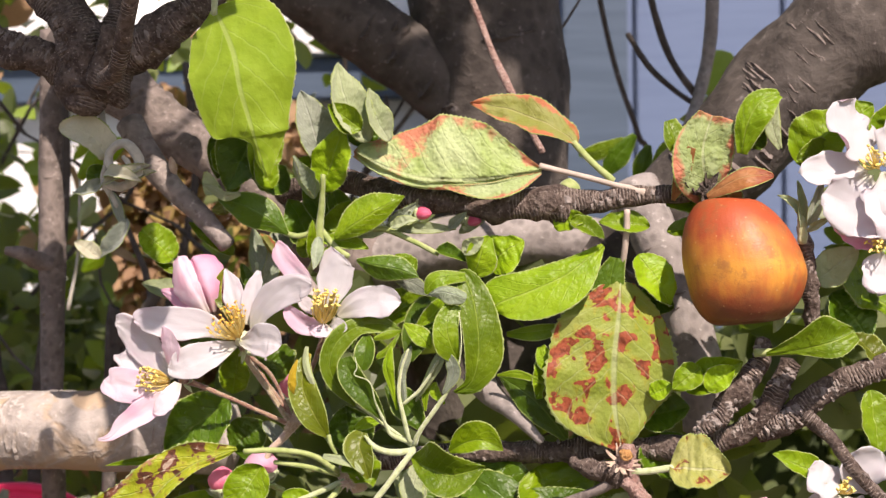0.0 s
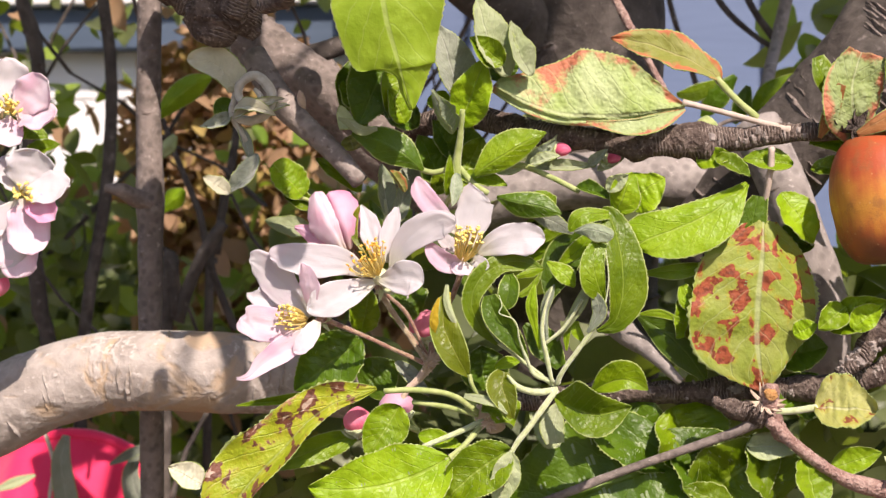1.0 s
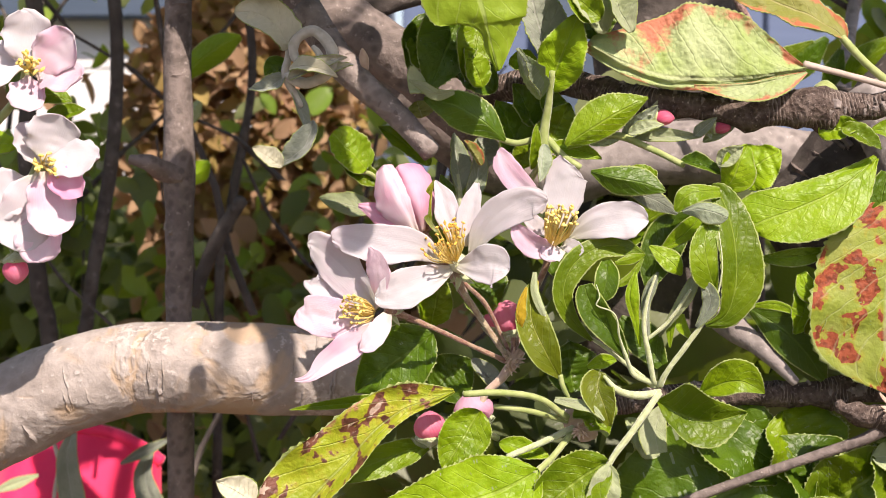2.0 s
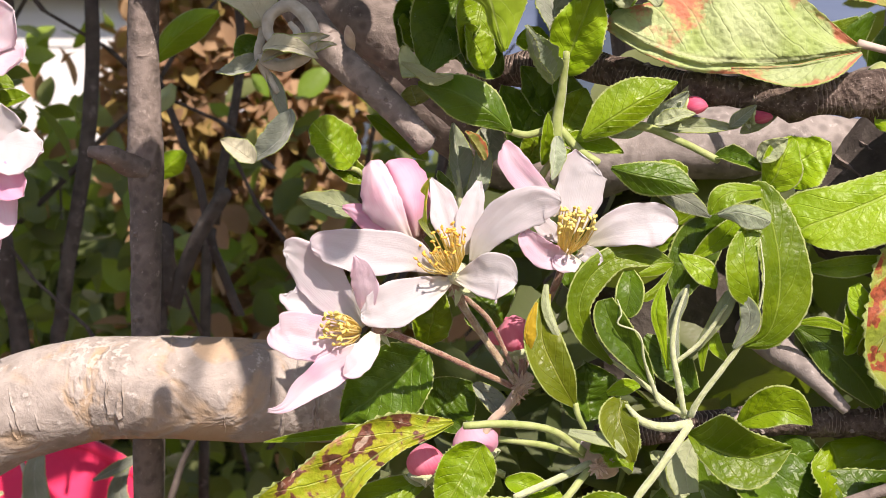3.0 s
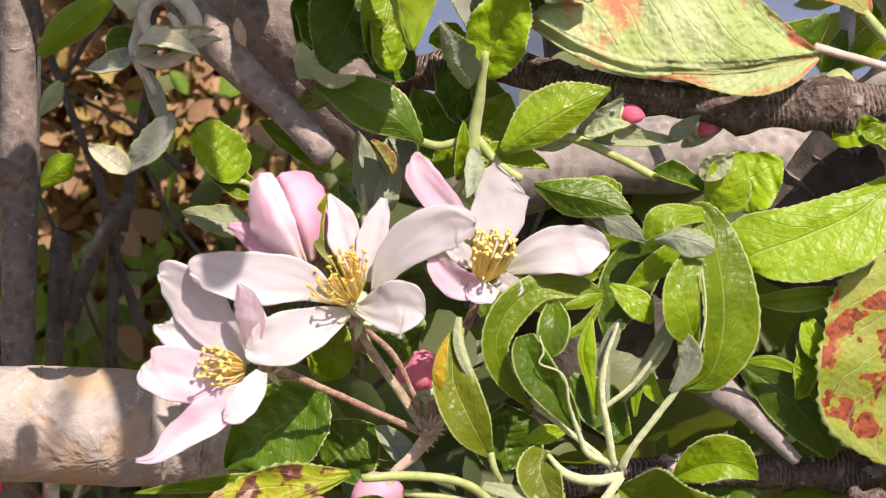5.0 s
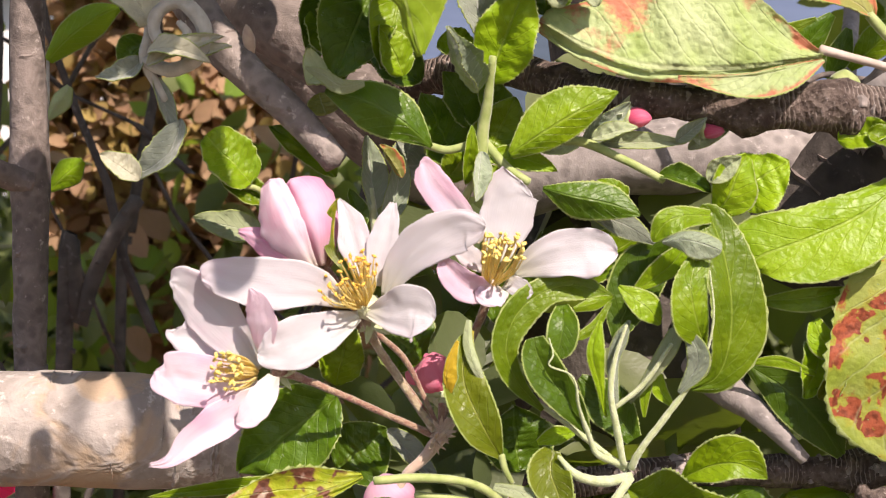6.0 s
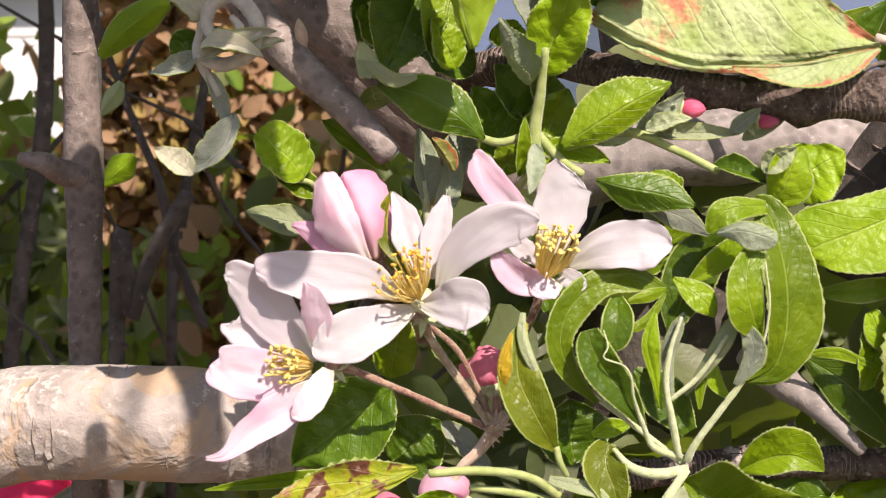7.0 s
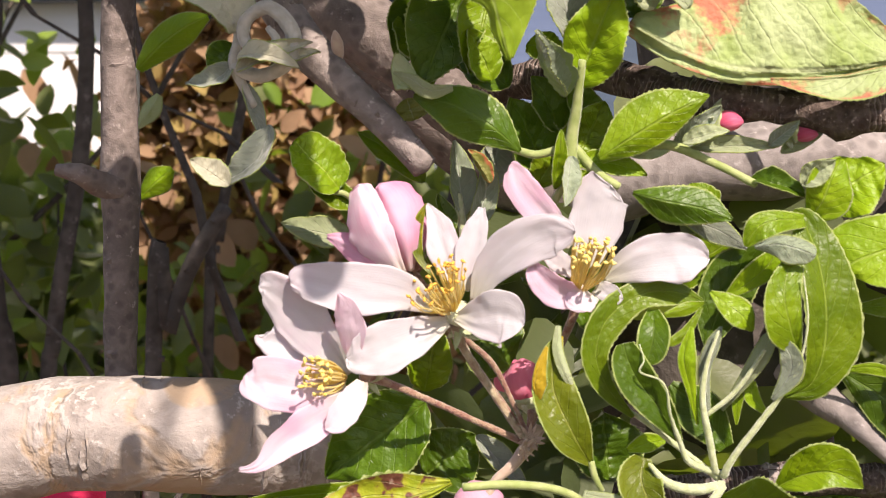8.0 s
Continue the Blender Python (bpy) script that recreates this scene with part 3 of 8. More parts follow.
cut_bough = solo("bough", tube("bough", [(-0.0690, 0.0360, 1.2843), (-0.0570, 0.0280, 1.2668), (-0.0454, 0.0210, 1.2545), (-0.0327, 0.0170, 1.2434), (-0.0211, 0.0140, 1.2306)], [0.0065, 0.0056, 0.0049, 0.0044, 0.0037], BARK_CUT, sides=18, rough=0.08, freq=60, knots=0.3, seed=3, per=8), (-0.0690, 0.0360, 1.2843), "grey-brown bough ending in a blunt cut", "branch", "boughs of the apple tree")
flakes(cut_bough, [(-0.0690, 0.0360, 1.2843), (-0.0570, 0.0280, 1.2668), (-0.0454, 0.0210, 1.2545), (-0.0327, 0.0170, 1.2434), (-0.0211, 0.0140, 1.2306)], [0.0065, 0.0056, 0.0049, 0.0044, 0.0037], 14, 0.0012, BARK_GREY, 3)
pale_bough = solo("bough", tube("bough", [(-0.2649, 0.0660, 1.0920), (-0.2305, 0.0660, 1.1102), (-0.1963, 0.0660, 1.1257), (-0.1668, 0.0660, 1.1397), (-0.1400, 0.0670, 1.1463), (-0.1131, 0.0680, 1.1471), (-0.0864, 0.0700, 1.1460), (-0.0621, 0.0740, 1.1442), (-0.0329, 0.0780, 1.1415)], [0.0204, 0.0200, 0.0191, 0.0184, 0.0182, 0.0182, 0.0179, 0.0173, 0.0163], BARK_PALE, sides=28, rough=0.05, freq=40, knots=0.15, seed=4, per=10), (-0.2649, 0.0660, 1.0920), "thick pale smooth-barked bough with flaking patches", "branch", "boughs of the apple tree")
flakes(pale_bough, [(-0.2649, 0.0660, 1.0920), (-0.2305, 0.0660, 1.1102), (-0.1963, 0.0660, 1.1257), (-0.1668, 0.0660, 1.1397), (-0.1400, 0.0670, 1.1463), (-0.1131, 0.0680, 1.1471), (-0.0864, 0.0700, 1.1460), (-0.0621, 0.0740, 1.1442), (-0.0329, 0.0780, 1.1415)], [0.0204, 0.0200, 0.0191, 0.0184, 0.0182, 0.0182, 0.0179, 0.0173, 0.0163], 40, 0.0014, BARK_PALE, 4)
upright_stem = solo("bough", tube("bough", [(-0.1298, 0.1150, 1.3371), (-0.1306, 0.1150, 1.2991), (-0.1313, 0.1150, 1.2658), (-0.1307, 0.1150, 1.2275), (-0.1310, 0.1150, 1.1843), (-0.1315, 0.1150, 1.1312), (-0.1309, 0.1150, 1.0582), (-0.1385, 0.1150, -0.0260)], [0.0057, 0.0057, 0.0060, 0.0067, 0.0057, 0.0053, 0.0053, 0.0072], BARK_GREY, sides=18, rough=0.08, freq=60, knots=0.3, seed=5, per=8), (-0.1298, 0.1150, 1.3371), "dark upright stem behind the pale bough", "branch", "boughs of the apple tree")
flakes(upright_stem, [(-0.1298, 0.1150, 1.3371), (-0.1306, 0.1150, 1.2991), (-0.1313, 0.1150, 1.2658), (-0.1307, 0.1150, 1.2275), (-0.1310, 0.1150, 1.1843), (-0.1315, 0.1150, 1.1312), (-0.1309, 0.1150, 1.0582), (-0.1385, 0.1150, -0.0260)], [0.0057, 0.0057, 0.0060, 0.0067, 0.0057, 0.0053, 0.0053, 0.0072], 10, 0.0012, BARK_GREY, 5)
side_stub = solo("bough", tube("bough", [(-0.1297, 0.1120, 1.2232), (-0.1360, 0.1080, 1.2251), (-0.1407, 0.1000, 1.2283), (-0.1485, 0.1000, 1.2297)], [0.0048, 0.0043, 0.0033, 0.0019], BARK_GREY, sides=12, rough=0.1, freq=60, knots=0.3, seed=6, per=8), (-0.1297, 0.1120, 1.2232), "short side stub on the dark upright stem", "branch", "boughs of the apple tree")
grey_limb = solo("bough", tube("bough", [(-0.1138, 0.0900, 1.3319), (-0.0812, 0.0800, 1.3009), (-0.0548, 0.0700, 1.2814), (-0.0276, 0.0650, 1.2627), (-0.0020, 0.0650, 1.2394)], [0.0136, 0.0129, 0.0117, 0.0106, 0.0101], BARK_GREY, sides=18, rough=0.1, freq=60, knots=0.3, seed=7, per=8), (-0.1138, 0.0900, 1.3319), "weathered grey limb behind the fruiting bough", "branch", "boughs of the apple tree")
flakes(grey_limb, [(-0.1138, 0.0900, 1.3319), (-0.0812, 0.0800, 1.3009), (-0.0548, 0.0700, 1.2814), (-0.0276, 0.0650, 1.2627), (-0.0020, 0.0650, 1.2394)], [0.0136, 0.0129, 0.0117, 0.0106, 0.0101], 12, 0.0016, BARK_GREY, 7)
fork_limb = solo("bough", tube("bough", [(-0.0562, 0.0750, 1.2854), (-0.0389, 0.0800, 1.2921), (-0.0167, 0.0900, 1.2993)], [0.0051, 0.0046, 0.0041], BARK_TRUNK, sides=12, rough=0.1, freq=60, knots=0.3, seed=8, per=8), (-0.0562, 0.0750, 1.2854), "dark fork off the weathered limb", "branch", "boughs of the apple tree")
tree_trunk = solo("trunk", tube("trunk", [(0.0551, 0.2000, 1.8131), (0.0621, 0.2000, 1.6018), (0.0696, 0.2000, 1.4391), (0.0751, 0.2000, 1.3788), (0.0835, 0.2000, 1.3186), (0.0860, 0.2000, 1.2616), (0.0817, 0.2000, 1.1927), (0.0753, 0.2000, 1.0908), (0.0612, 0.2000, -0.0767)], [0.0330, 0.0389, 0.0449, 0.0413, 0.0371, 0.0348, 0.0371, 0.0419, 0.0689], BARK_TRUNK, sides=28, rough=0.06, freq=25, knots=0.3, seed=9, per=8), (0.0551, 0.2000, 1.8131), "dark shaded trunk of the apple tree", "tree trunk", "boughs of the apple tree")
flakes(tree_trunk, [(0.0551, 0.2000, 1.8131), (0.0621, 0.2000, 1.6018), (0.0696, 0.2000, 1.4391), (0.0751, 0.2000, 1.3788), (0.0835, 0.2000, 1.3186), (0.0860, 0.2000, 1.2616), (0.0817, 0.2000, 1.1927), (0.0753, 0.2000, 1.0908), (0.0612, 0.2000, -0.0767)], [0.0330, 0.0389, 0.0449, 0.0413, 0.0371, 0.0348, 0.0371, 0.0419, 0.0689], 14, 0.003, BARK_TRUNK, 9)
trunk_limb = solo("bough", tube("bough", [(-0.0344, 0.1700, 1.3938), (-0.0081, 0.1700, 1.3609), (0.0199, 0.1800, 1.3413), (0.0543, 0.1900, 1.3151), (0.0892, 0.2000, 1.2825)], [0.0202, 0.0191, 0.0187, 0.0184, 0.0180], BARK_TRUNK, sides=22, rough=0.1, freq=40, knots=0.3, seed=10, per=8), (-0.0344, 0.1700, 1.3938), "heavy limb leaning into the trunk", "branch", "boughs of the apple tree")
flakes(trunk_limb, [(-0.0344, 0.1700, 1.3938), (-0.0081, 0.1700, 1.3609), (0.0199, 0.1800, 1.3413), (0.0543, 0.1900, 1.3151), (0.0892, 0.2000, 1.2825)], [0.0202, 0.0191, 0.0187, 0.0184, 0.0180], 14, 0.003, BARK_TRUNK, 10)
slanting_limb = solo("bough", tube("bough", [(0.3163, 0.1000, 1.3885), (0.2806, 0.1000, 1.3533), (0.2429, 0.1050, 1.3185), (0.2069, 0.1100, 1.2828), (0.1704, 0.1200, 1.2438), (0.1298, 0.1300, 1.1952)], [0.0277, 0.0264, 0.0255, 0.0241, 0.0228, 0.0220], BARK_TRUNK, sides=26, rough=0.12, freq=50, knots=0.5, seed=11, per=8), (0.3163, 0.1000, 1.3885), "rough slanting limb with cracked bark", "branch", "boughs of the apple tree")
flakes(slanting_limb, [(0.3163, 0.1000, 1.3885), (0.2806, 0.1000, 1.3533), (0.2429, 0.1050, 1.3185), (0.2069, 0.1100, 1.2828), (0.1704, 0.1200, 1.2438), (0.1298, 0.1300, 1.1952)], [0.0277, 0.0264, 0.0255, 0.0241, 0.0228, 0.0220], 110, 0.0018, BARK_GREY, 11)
lower_limb = solo("bough", tube("bough", [(0.1507, 0.0850, 1.2561), (0.1602, 0.0750, 1.2328), (0.1708, 0.0680, 1.2025), (0.1791, 0.0660, 1.1776), (0.1816, 0.0700, 1.1472)], [0.0114, 0.0107, 0.0101, 0.0096, 0.0091], BARK_LIMB, sides=18, rough=0.06, freq=60, knots=0.3, seed=12, per=8), (0.1507, 0.0850, 1.2561), "smooth grey limb behind the apple", "branch", "boughs of the apple tree")
flakes(lower_limb, [(0.1507, 0.0850, 1.2561), (0.1602, 0.0750, 1.2328), (0.1708, 0.0680, 1.2025), (0.1791, 0.0660, 1.1776), (0.1816, 0.0700, 1.1472)], [0.0114, 0.0107, 0.0101, 0.0096, 0.0091], 8, 0.0014, BARK_GREY, 12)
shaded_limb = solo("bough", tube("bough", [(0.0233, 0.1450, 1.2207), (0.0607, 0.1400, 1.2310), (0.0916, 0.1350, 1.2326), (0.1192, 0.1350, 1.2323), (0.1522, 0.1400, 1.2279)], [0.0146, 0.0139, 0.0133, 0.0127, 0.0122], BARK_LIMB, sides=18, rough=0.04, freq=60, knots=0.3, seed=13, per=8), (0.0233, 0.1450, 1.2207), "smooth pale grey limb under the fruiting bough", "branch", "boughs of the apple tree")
flakes(shaded_limb, [(0.0233, 0.1450, 1.2207), (0.0607, 0.1400, 1.2310), (0.0916, 0.1350, 1.2326), (0.1192, 0.1350, 1.2323), (0.1522, 0.1400, 1.2279)], [0.0146, 0.0139, 0.0133, 0.0127, 0.0122], 8, 0.0014, BARK_GREY, 13)
inner_limb = solo("bough", tube("bough", [(-0.0597, 0.1300, 1.2860), (-0.0378, 0.1300, 1.2641), (-0.0160, 0.1350, 1.2435), (0.0086, 0.1400, 1.2275), (0.0363, 0.1500, 1.2201)], [0.0142, 0.0147, 0.0148, 0.0144, 0.0136], BARK_GREY, sides=20, rough=0.08, freq=60, knots=0.3, seed=28, per=8), (-0.0597, 0.1300, 1.2860), "grey limb in the heart of the tree", "branch", "boughs of the apple tree")
flakes(inner_limb, [(-0.0597, 0.1300, 1.2860), (-0.0378, 0.1300, 1.2641), (-0.0160, 0.1350, 1.2435), (0.0086, 0.1400, 1.2275), (0.0363, 0.1500, 1.2201)], [0.0142, 0.0147, 0.0148, 0.0144, 0.0136], 10, 0.0016, BARK_GREY, 28)
# Lighter ridges on these dark boughs partly stand for rim-lit bark.
low_bough = solo("bough", tube("bough", [(0.0327, 0.0300, 1.1371), (0.0763, 0.0300, 1.1420), (0.1099, 0.0280, 1.1423), (0.1407, 0.0250, 1.1439), (0.1754, 0.0200, 1.1457), (0.1960, 0.0180, 1.1541), (0.2051, 0.0160, 1.1670), (0.2120, 0.0160, 1.1809)], [0.0038, 0.0045, 0.0045, 0.0043, 0.0045, 0.0049, 0.0049, 0.0042], BARK, sides=18, rough=0.25, freq=130, knots=0.8, seed=14, per=8), (0.0327, 0.0300, 1.1371), "dark knotted low bough", "branch", "boughs of the apple tree")
flakes(low_bough, [(0.0327, 0.0300, 1.1371), (0.0763, 0.0300, 1.1420), (0.1099, 0.0280, 1.1423), (0.1407, 0.0250, 1.1439), (0.1754, 0.0200, 1.1457), (0.1960, 0.0180, 1.1541), (0.2051, 0.0160, 1.1670), (0.2120, 0.0160, 1.1809)], [0.0038, 0.0045, 0.0045, 0.0043, 0.0045, 0.0049, 0.0049, 0.0042], 60, 0.0014, BARK_CUT, 14)
right_bough = solo("bough", tube("bough", [(0.1985, 0.0200, 1.1527), (0.2118, 0.0160, 1.1578), (0.2227, 0.0120, 1.1674), (0.2337, 0.0100, 1.1732), (0.2517, 0.0100, 1.1812), (0.2784, 0.0100, 1.1901)], [0.0057, 0.0056, 0.0049, 0.0049, 0.0051, 0.0056], BARK, sides=18, rough=0.28, freq=150, knots=0.9, seed=15, per=8), (0.1985, 0.0200, 1.1527), "ringed dark bough with peeling bark", "branch", "boughs of the apple tree")
flakes(right_bough, [(0.1985, 0.0200, 1.1527), (0.2118, 0.0160, 1.1578), (0.2227, 0.0120, 1.1674), (0.2337, 0.0100, 1.1732), (0.2517, 0.0100, 1.1812), (0.2784, 0.0100, 1.1901)], [0.0057, 0.0056, 0.0049, 0.0049, 0.0051, 0.0056], 80, 0.0014, BARK_CUT, 15)
low_spur = solo("bough", tube("bough", [(0.1723, 0.0080, 1.1518), (0.1815, 0.0080, 1.1586), (0.1908, 0.0100, 1.1699), (0.1991, 0.0120, 1.1812), (0.2005, 0.0140, 1.1903)], [0.0028, 0.0042, 0.0042, 0.0040, 0.0028], BARK, sides=18, rough=0.35, freq=170, knots=1.0, seed=16, per=8), (0.1723, 0.0080, 1.1518), "knobbly fruiting spur with light bark edges", "branch", "boughs of the apple tree")
flakes(low_spur, [(0.1723, 0.0080, 1.1518), (0.1815, 0.0080, 1.1586), (0.1908, 0.0100, 1.1699), (0.1991, 0.0120, 1.1812), (0.2005, 0.0140, 1.1903)], [0.0028, 0.0042, 0.0042, 0.0040, 0.0028], 60, 0.0014, BARK_CUT, 16)
apple_spur = solo("bough", tube("bough", [(0.2209, 0.0140, 1.1856), (0.2203, 0.0120, 1.1995), (0.2188, 0.0100, 1.2156), (0.2174, 0.0100, 1.2293), (0.2152, 0.0100, 1.2362)], [0.0035, 0.0035, 0.0030, 0.0026, 0.0019], BARK, sides=12, rough=0.4, freq=200, knots=1.0, seed=17, per=8), (0.2209, 0.0140, 1.1856), "rough dark spur beside the apple", "branch", "boughs of the apple tree")
flakes(apple_spur, [(0.2209, 0.0140, 1.1856), (0.2203, 0.0120, 1.1995), (0.2188, 0.0100, 1.2156), (0.2174, 0.0100, 1.2293), (0.2152, 0.0100, 1.2362)], [0.0035, 0.0035, 0.0030, 0.0026, 0.0019], 24, 0.0012, BARK_GREY, 17)
thin_twig = solo("bough", tube("bough", [(0.2153, 0.0000, 1.1606), (0.2249, -0.0020, 1.1518), (0.2333, -0.0040, 1.1398), (0.2459, -0.0060, 1.1267), (0.2631, -0.0060, 1.1135)], [0.0032, 0.0027, 0.0025, 0.0025, 0.0025], BARK, sides=12, rough=0.25, freq=180, knots=0.3, seed=18, per=8), (0.2153, 0.0000, 1.1606), "thin dark twig with small buds", "branch", "boughs of the apple tree")
flakes(thin_twig, [(0.2153, 0.0000, 1.1606), (0.2249, -0.0020, 1.1518), (0.2333, -0.0040, 1.1398), (0.2459, -0.0060, 1.1267), (0.2631, -0.0060, 1.1135)], [0.0032, 0.0027, 0.0025, 0.0025, 0.0025], 10, 0.001, BARK_GREY, 18)
pink_twig = solo("bough", tube("bough", [(0.1433, 0.0000, 1.1341), (0.1545, 0.0000, 1.1239), (0.1702, 0.0000, 1.1127), (0.1845, 0.0040, 1.1070), (0.2085, 0.0100, 1.1019)], [0.0025, 0.0025, 0.0025, 0.0036, 0.0046], TWIG_RED, sides=12, rough=0.12, freq=200, knots=0.3, seed=19, per=8), (0.1433, 0.0000, 1.1341), "thin pinkish-brown twig below the spotted leaf", "branch", "boughs of the apple tree")
grey_twig = solo("bough", tube("bough", [(0.0534, 0.0140, 1.0983), (0.0811, 0.0120, 1.1099), (0.1084, 0.0100, 1.1200), (0.1307, 0.0060, 1.1287), (0.1406, 0.0040, 1.1343)], [0.0019, 0.0018, 0.0018, 0.0021, 0.0027], BARK_GREY, sides=10, rough=0.1, freq=60, knots=0.3, seed=20, per=8), (0.0534, 0.0140, 1.0983), "thin straight grey twig", "branch", "boughs of the apple tree")
hanging_twig = solo("bough", tube("bough", [(0.0680, 0.1000, 1.3692), (0.0771, 0.1000, 1.3451), (0.0864, 0.0950, 1.3204), (0.0926, 0.0900, 1.3066), (0.0991, 0.0850, 1.2930), (0.1099, 0.0800, 1.2718)], [0.0016, 0.0016, 0.0016, 0.0021, 0.0016, 0.0015], TWIG_RED, sides=10, rough=0.1, freq=200, knots=0.3, seed=21, per=8), (0.0680, 0.1000, 1.3692), "slender reddish-brown hanging twig", "branch", "boughs of the apple tree")
spur_mass = solo("bough", tube("bough", [(-0.0790, 0.0030, 1.2870), (-0.0780, 0.0050, 1.2966), (-0.0788, 0.0050, 1.3101), (-0.0869, 0.0080, 1.3273), (-0.1021, 0.0100, 1.3446)], [0.0068, 0.0105, 0.0110, 0.0097, 0.0084], BARK, sides=18, rough=0.25, freq=110, knots=0.7, seed=22, per=8), (-0.0790, 0.0030, 1.2870), "dark knobbly spur hanging above the blossoms", "branch", "boughs of the apple tree")
flakes(spur_mass, [(-0.0790, 0.0030, 1.2870), (-0.0780, 0.0050, 1.2966), (-0.0788, 0.0050, 1.3101), (-0.0869, 0.0080, 1.3273), (-0.1021, 0.0100, 1.3446)], [0.0068, 0.0105, 0.0110, 0.0097, 0.0084], 16, 0.0018, BARK, 22)
spur_arm = solo("bough", tube("bough", [(-0.0741, 0.0050, 1.2959), (-0.0629, 0.0040, 1.3085), (-0.0491, 0.0020, 1.3150), (-0.0342, 0.0000, 1.3250), (-0.0175, 0.0000, 1.3409)], [0.0104, 0.0092, 0.0078, 0.0069, 0.0069], BARK, sides=18, rough=0.28, freq=130, knots=0.8, seed=23, per=8), (-0.0741, 0.0050, 1.2959), "ringed dark arm of the hanging spur", "branch", "boughs of the apple tree")
flakes(spur_arm, [(-0.0741, 0.0050, 1.2959), (-0.0629, 0.0040, 1.3085), (-0.0491, 0.0020, 1.3150), (-0.0342, 0.0000, 1.3250), (-0.0175, 0.0000, 1.3409)], [0.0104, 0.0092, 0.0078, 0.0069, 0.0069], 50, 0.0016, BARK_GREY, 23)
spur_arm_small = solo("bough", tube("bough", [(-0.0865, 0.0060, 1.3057), (-0.1003, 0.0040, 1.3116), (-0.1093, 0.0020, 1.3139), (-0.1206, 0.0000, 1.3198)], [0.0079, 0.0064, 0.0069, 0.0055], BARK, sides=18, rough=0.28, freq=130, knots=0.8, seed=24, per=8), (-0.0865, 0.0060, 1.3057), "short stubby arm of the hanging spur", "branch", "boughs of the apple tree")
flakes(spur_arm_small, [(-0.0865, 0.0060, 1.3057), (-0.1003, 0.0040, 1.3116), (-0.1093, 0.0020, 1.3139), (-0.1206, 0.0000, 1.3198)], [0.0079, 0.0064, 0.0069, 0.0055], 26, 0.0016, BARK_GREY, 24)
spur_stub = solo("bough", tube("bough", [(-0.0786, 0.0040, 1.2982), (-0.0839, 0.0020, 1.3122), (-0.0863, 0.0000, 1.3214), (-0.0891, 0.0000, 1.3281)], [0.0055, 0.0048, 0.0043, 0.0034], BARK, sides=18, rough=0.3, freq=130, knots=0.8, seed=26, per=8), (-0.0786, 0.0040, 1.2982), "stubby upright finger of the hanging spur", "branch", "boughs of the apple tree")
flakes(spur_stub, [(-0.0786, 0.0040, 1.2982), (-0.0839, 0.0020, 1.3122), (-0.0863, 0.0000, 1.3214), (-0.0891, 0.0000, 1.3281)], [0.0055, 0.0048, 0.0043, 0.0034], 14, 0.0016, BARK_GREY, 26)
spur_knuckle = solo("bough", tube("bough", [(-0.0702, -0.0040, 1.2972), (-0.0664, -0.0060, 1.3074), (-0.0640, -0.0080, 1.3152), (-0.0628, -0.0080, 1.3198)], [0.0055, 0.0054, 0.0052, 0.0041], BARK, sides=18, rough=0.2, freq=130, knots=0.5, seed=27, per=8), (-0.0702, -0.0040, 1.2972), "blunt dark finger of the hanging spur", "branch", "boughs of the apple tree")
spur_finger = solo("bough", tube("bough", [(-0.0787, 0.0120, 1.2991), (-0.0713, 0.0120, 1.3132), (-0.0681, 0.0140, 1.3254), (-0.0661, 0.0160, 1.3400)], [0.0061, 0.0047, 0.0042, 0.0042], BARK, sides=18, rough=0.25, freq=130, knots=0.6, seed=25, per=8), (-0.0787, 0.0120, 1.2991), "thin upright arm of the hanging spur", "branch", "boughs of the apple tree")

# ---- blossoms ----

blossom_mid = thing("apple_blossom", (0.0057, 0.0040, 1.1576), "open white apple blossom with golden stamens on a reddish stalk", "blossom", "blossoms of the middle cluster")
corolla(blossom_mid, [(-0.0180, -0.0020, 1.1930), (-0.0260, -0.0050, 1.1970), (-0.0390, -0.0070, 1.1990), (-0.0510, -0.0080, 1.2010), (-0.0550, -0.0080, 1.2000)], (0.0013, 0.0043, 0.0073, 0.0050, 0.0033), (0.0010, 0.0063, 0.0066, 0.0046, 0.0026), 4, 8, PETAL, tip=0.16, bend=0.06)
corolla(blossom_mid, [(-0.0120, -0.0010, 1.1990), (-0.0150, 0.0000, 1.2080), (-0.0170, 0.0010, 1.2140), (-0.0200, 0.0030, 1.2210)], (0.0013, 0.0043, 0.0030, 0.0003), (0.0013, 0.0040, 0.0043, 0.0005), 10, 4, PETAL)
corolla(blossom_mid, [(-0.0100, -0.0020, 1.1980), (-0.0080, -0.0010, 1.2080), (-0.0060, 0.0000, 1.2150), (-0.0050, 0.0010, 1.2200)], (0.0016, 0.0043, 0.0033, 0.0010), (0.0016, 0.0040, 0.0025, 0.0008), 4, 12, PETAL)
corolla(blossom_mid, [(-0.0070, -0.0030, 1.1950), (-0.0020, -0.0060, 1.2040), (0.0050, -0.0090, 1.2110), (0.0130, -0.0110, 1.2150), (0.0190, -0.0120, 1.2140)], (0.0013, 0.0053, 0.0059, 0.0040, 0.0020), (0.0010, 0.0040, 0.0066, 0.0073, 0.0043), (10, 10, 12, 14, 14), (4, 4, 0, -8, -14), PETAL, tip=0.12)
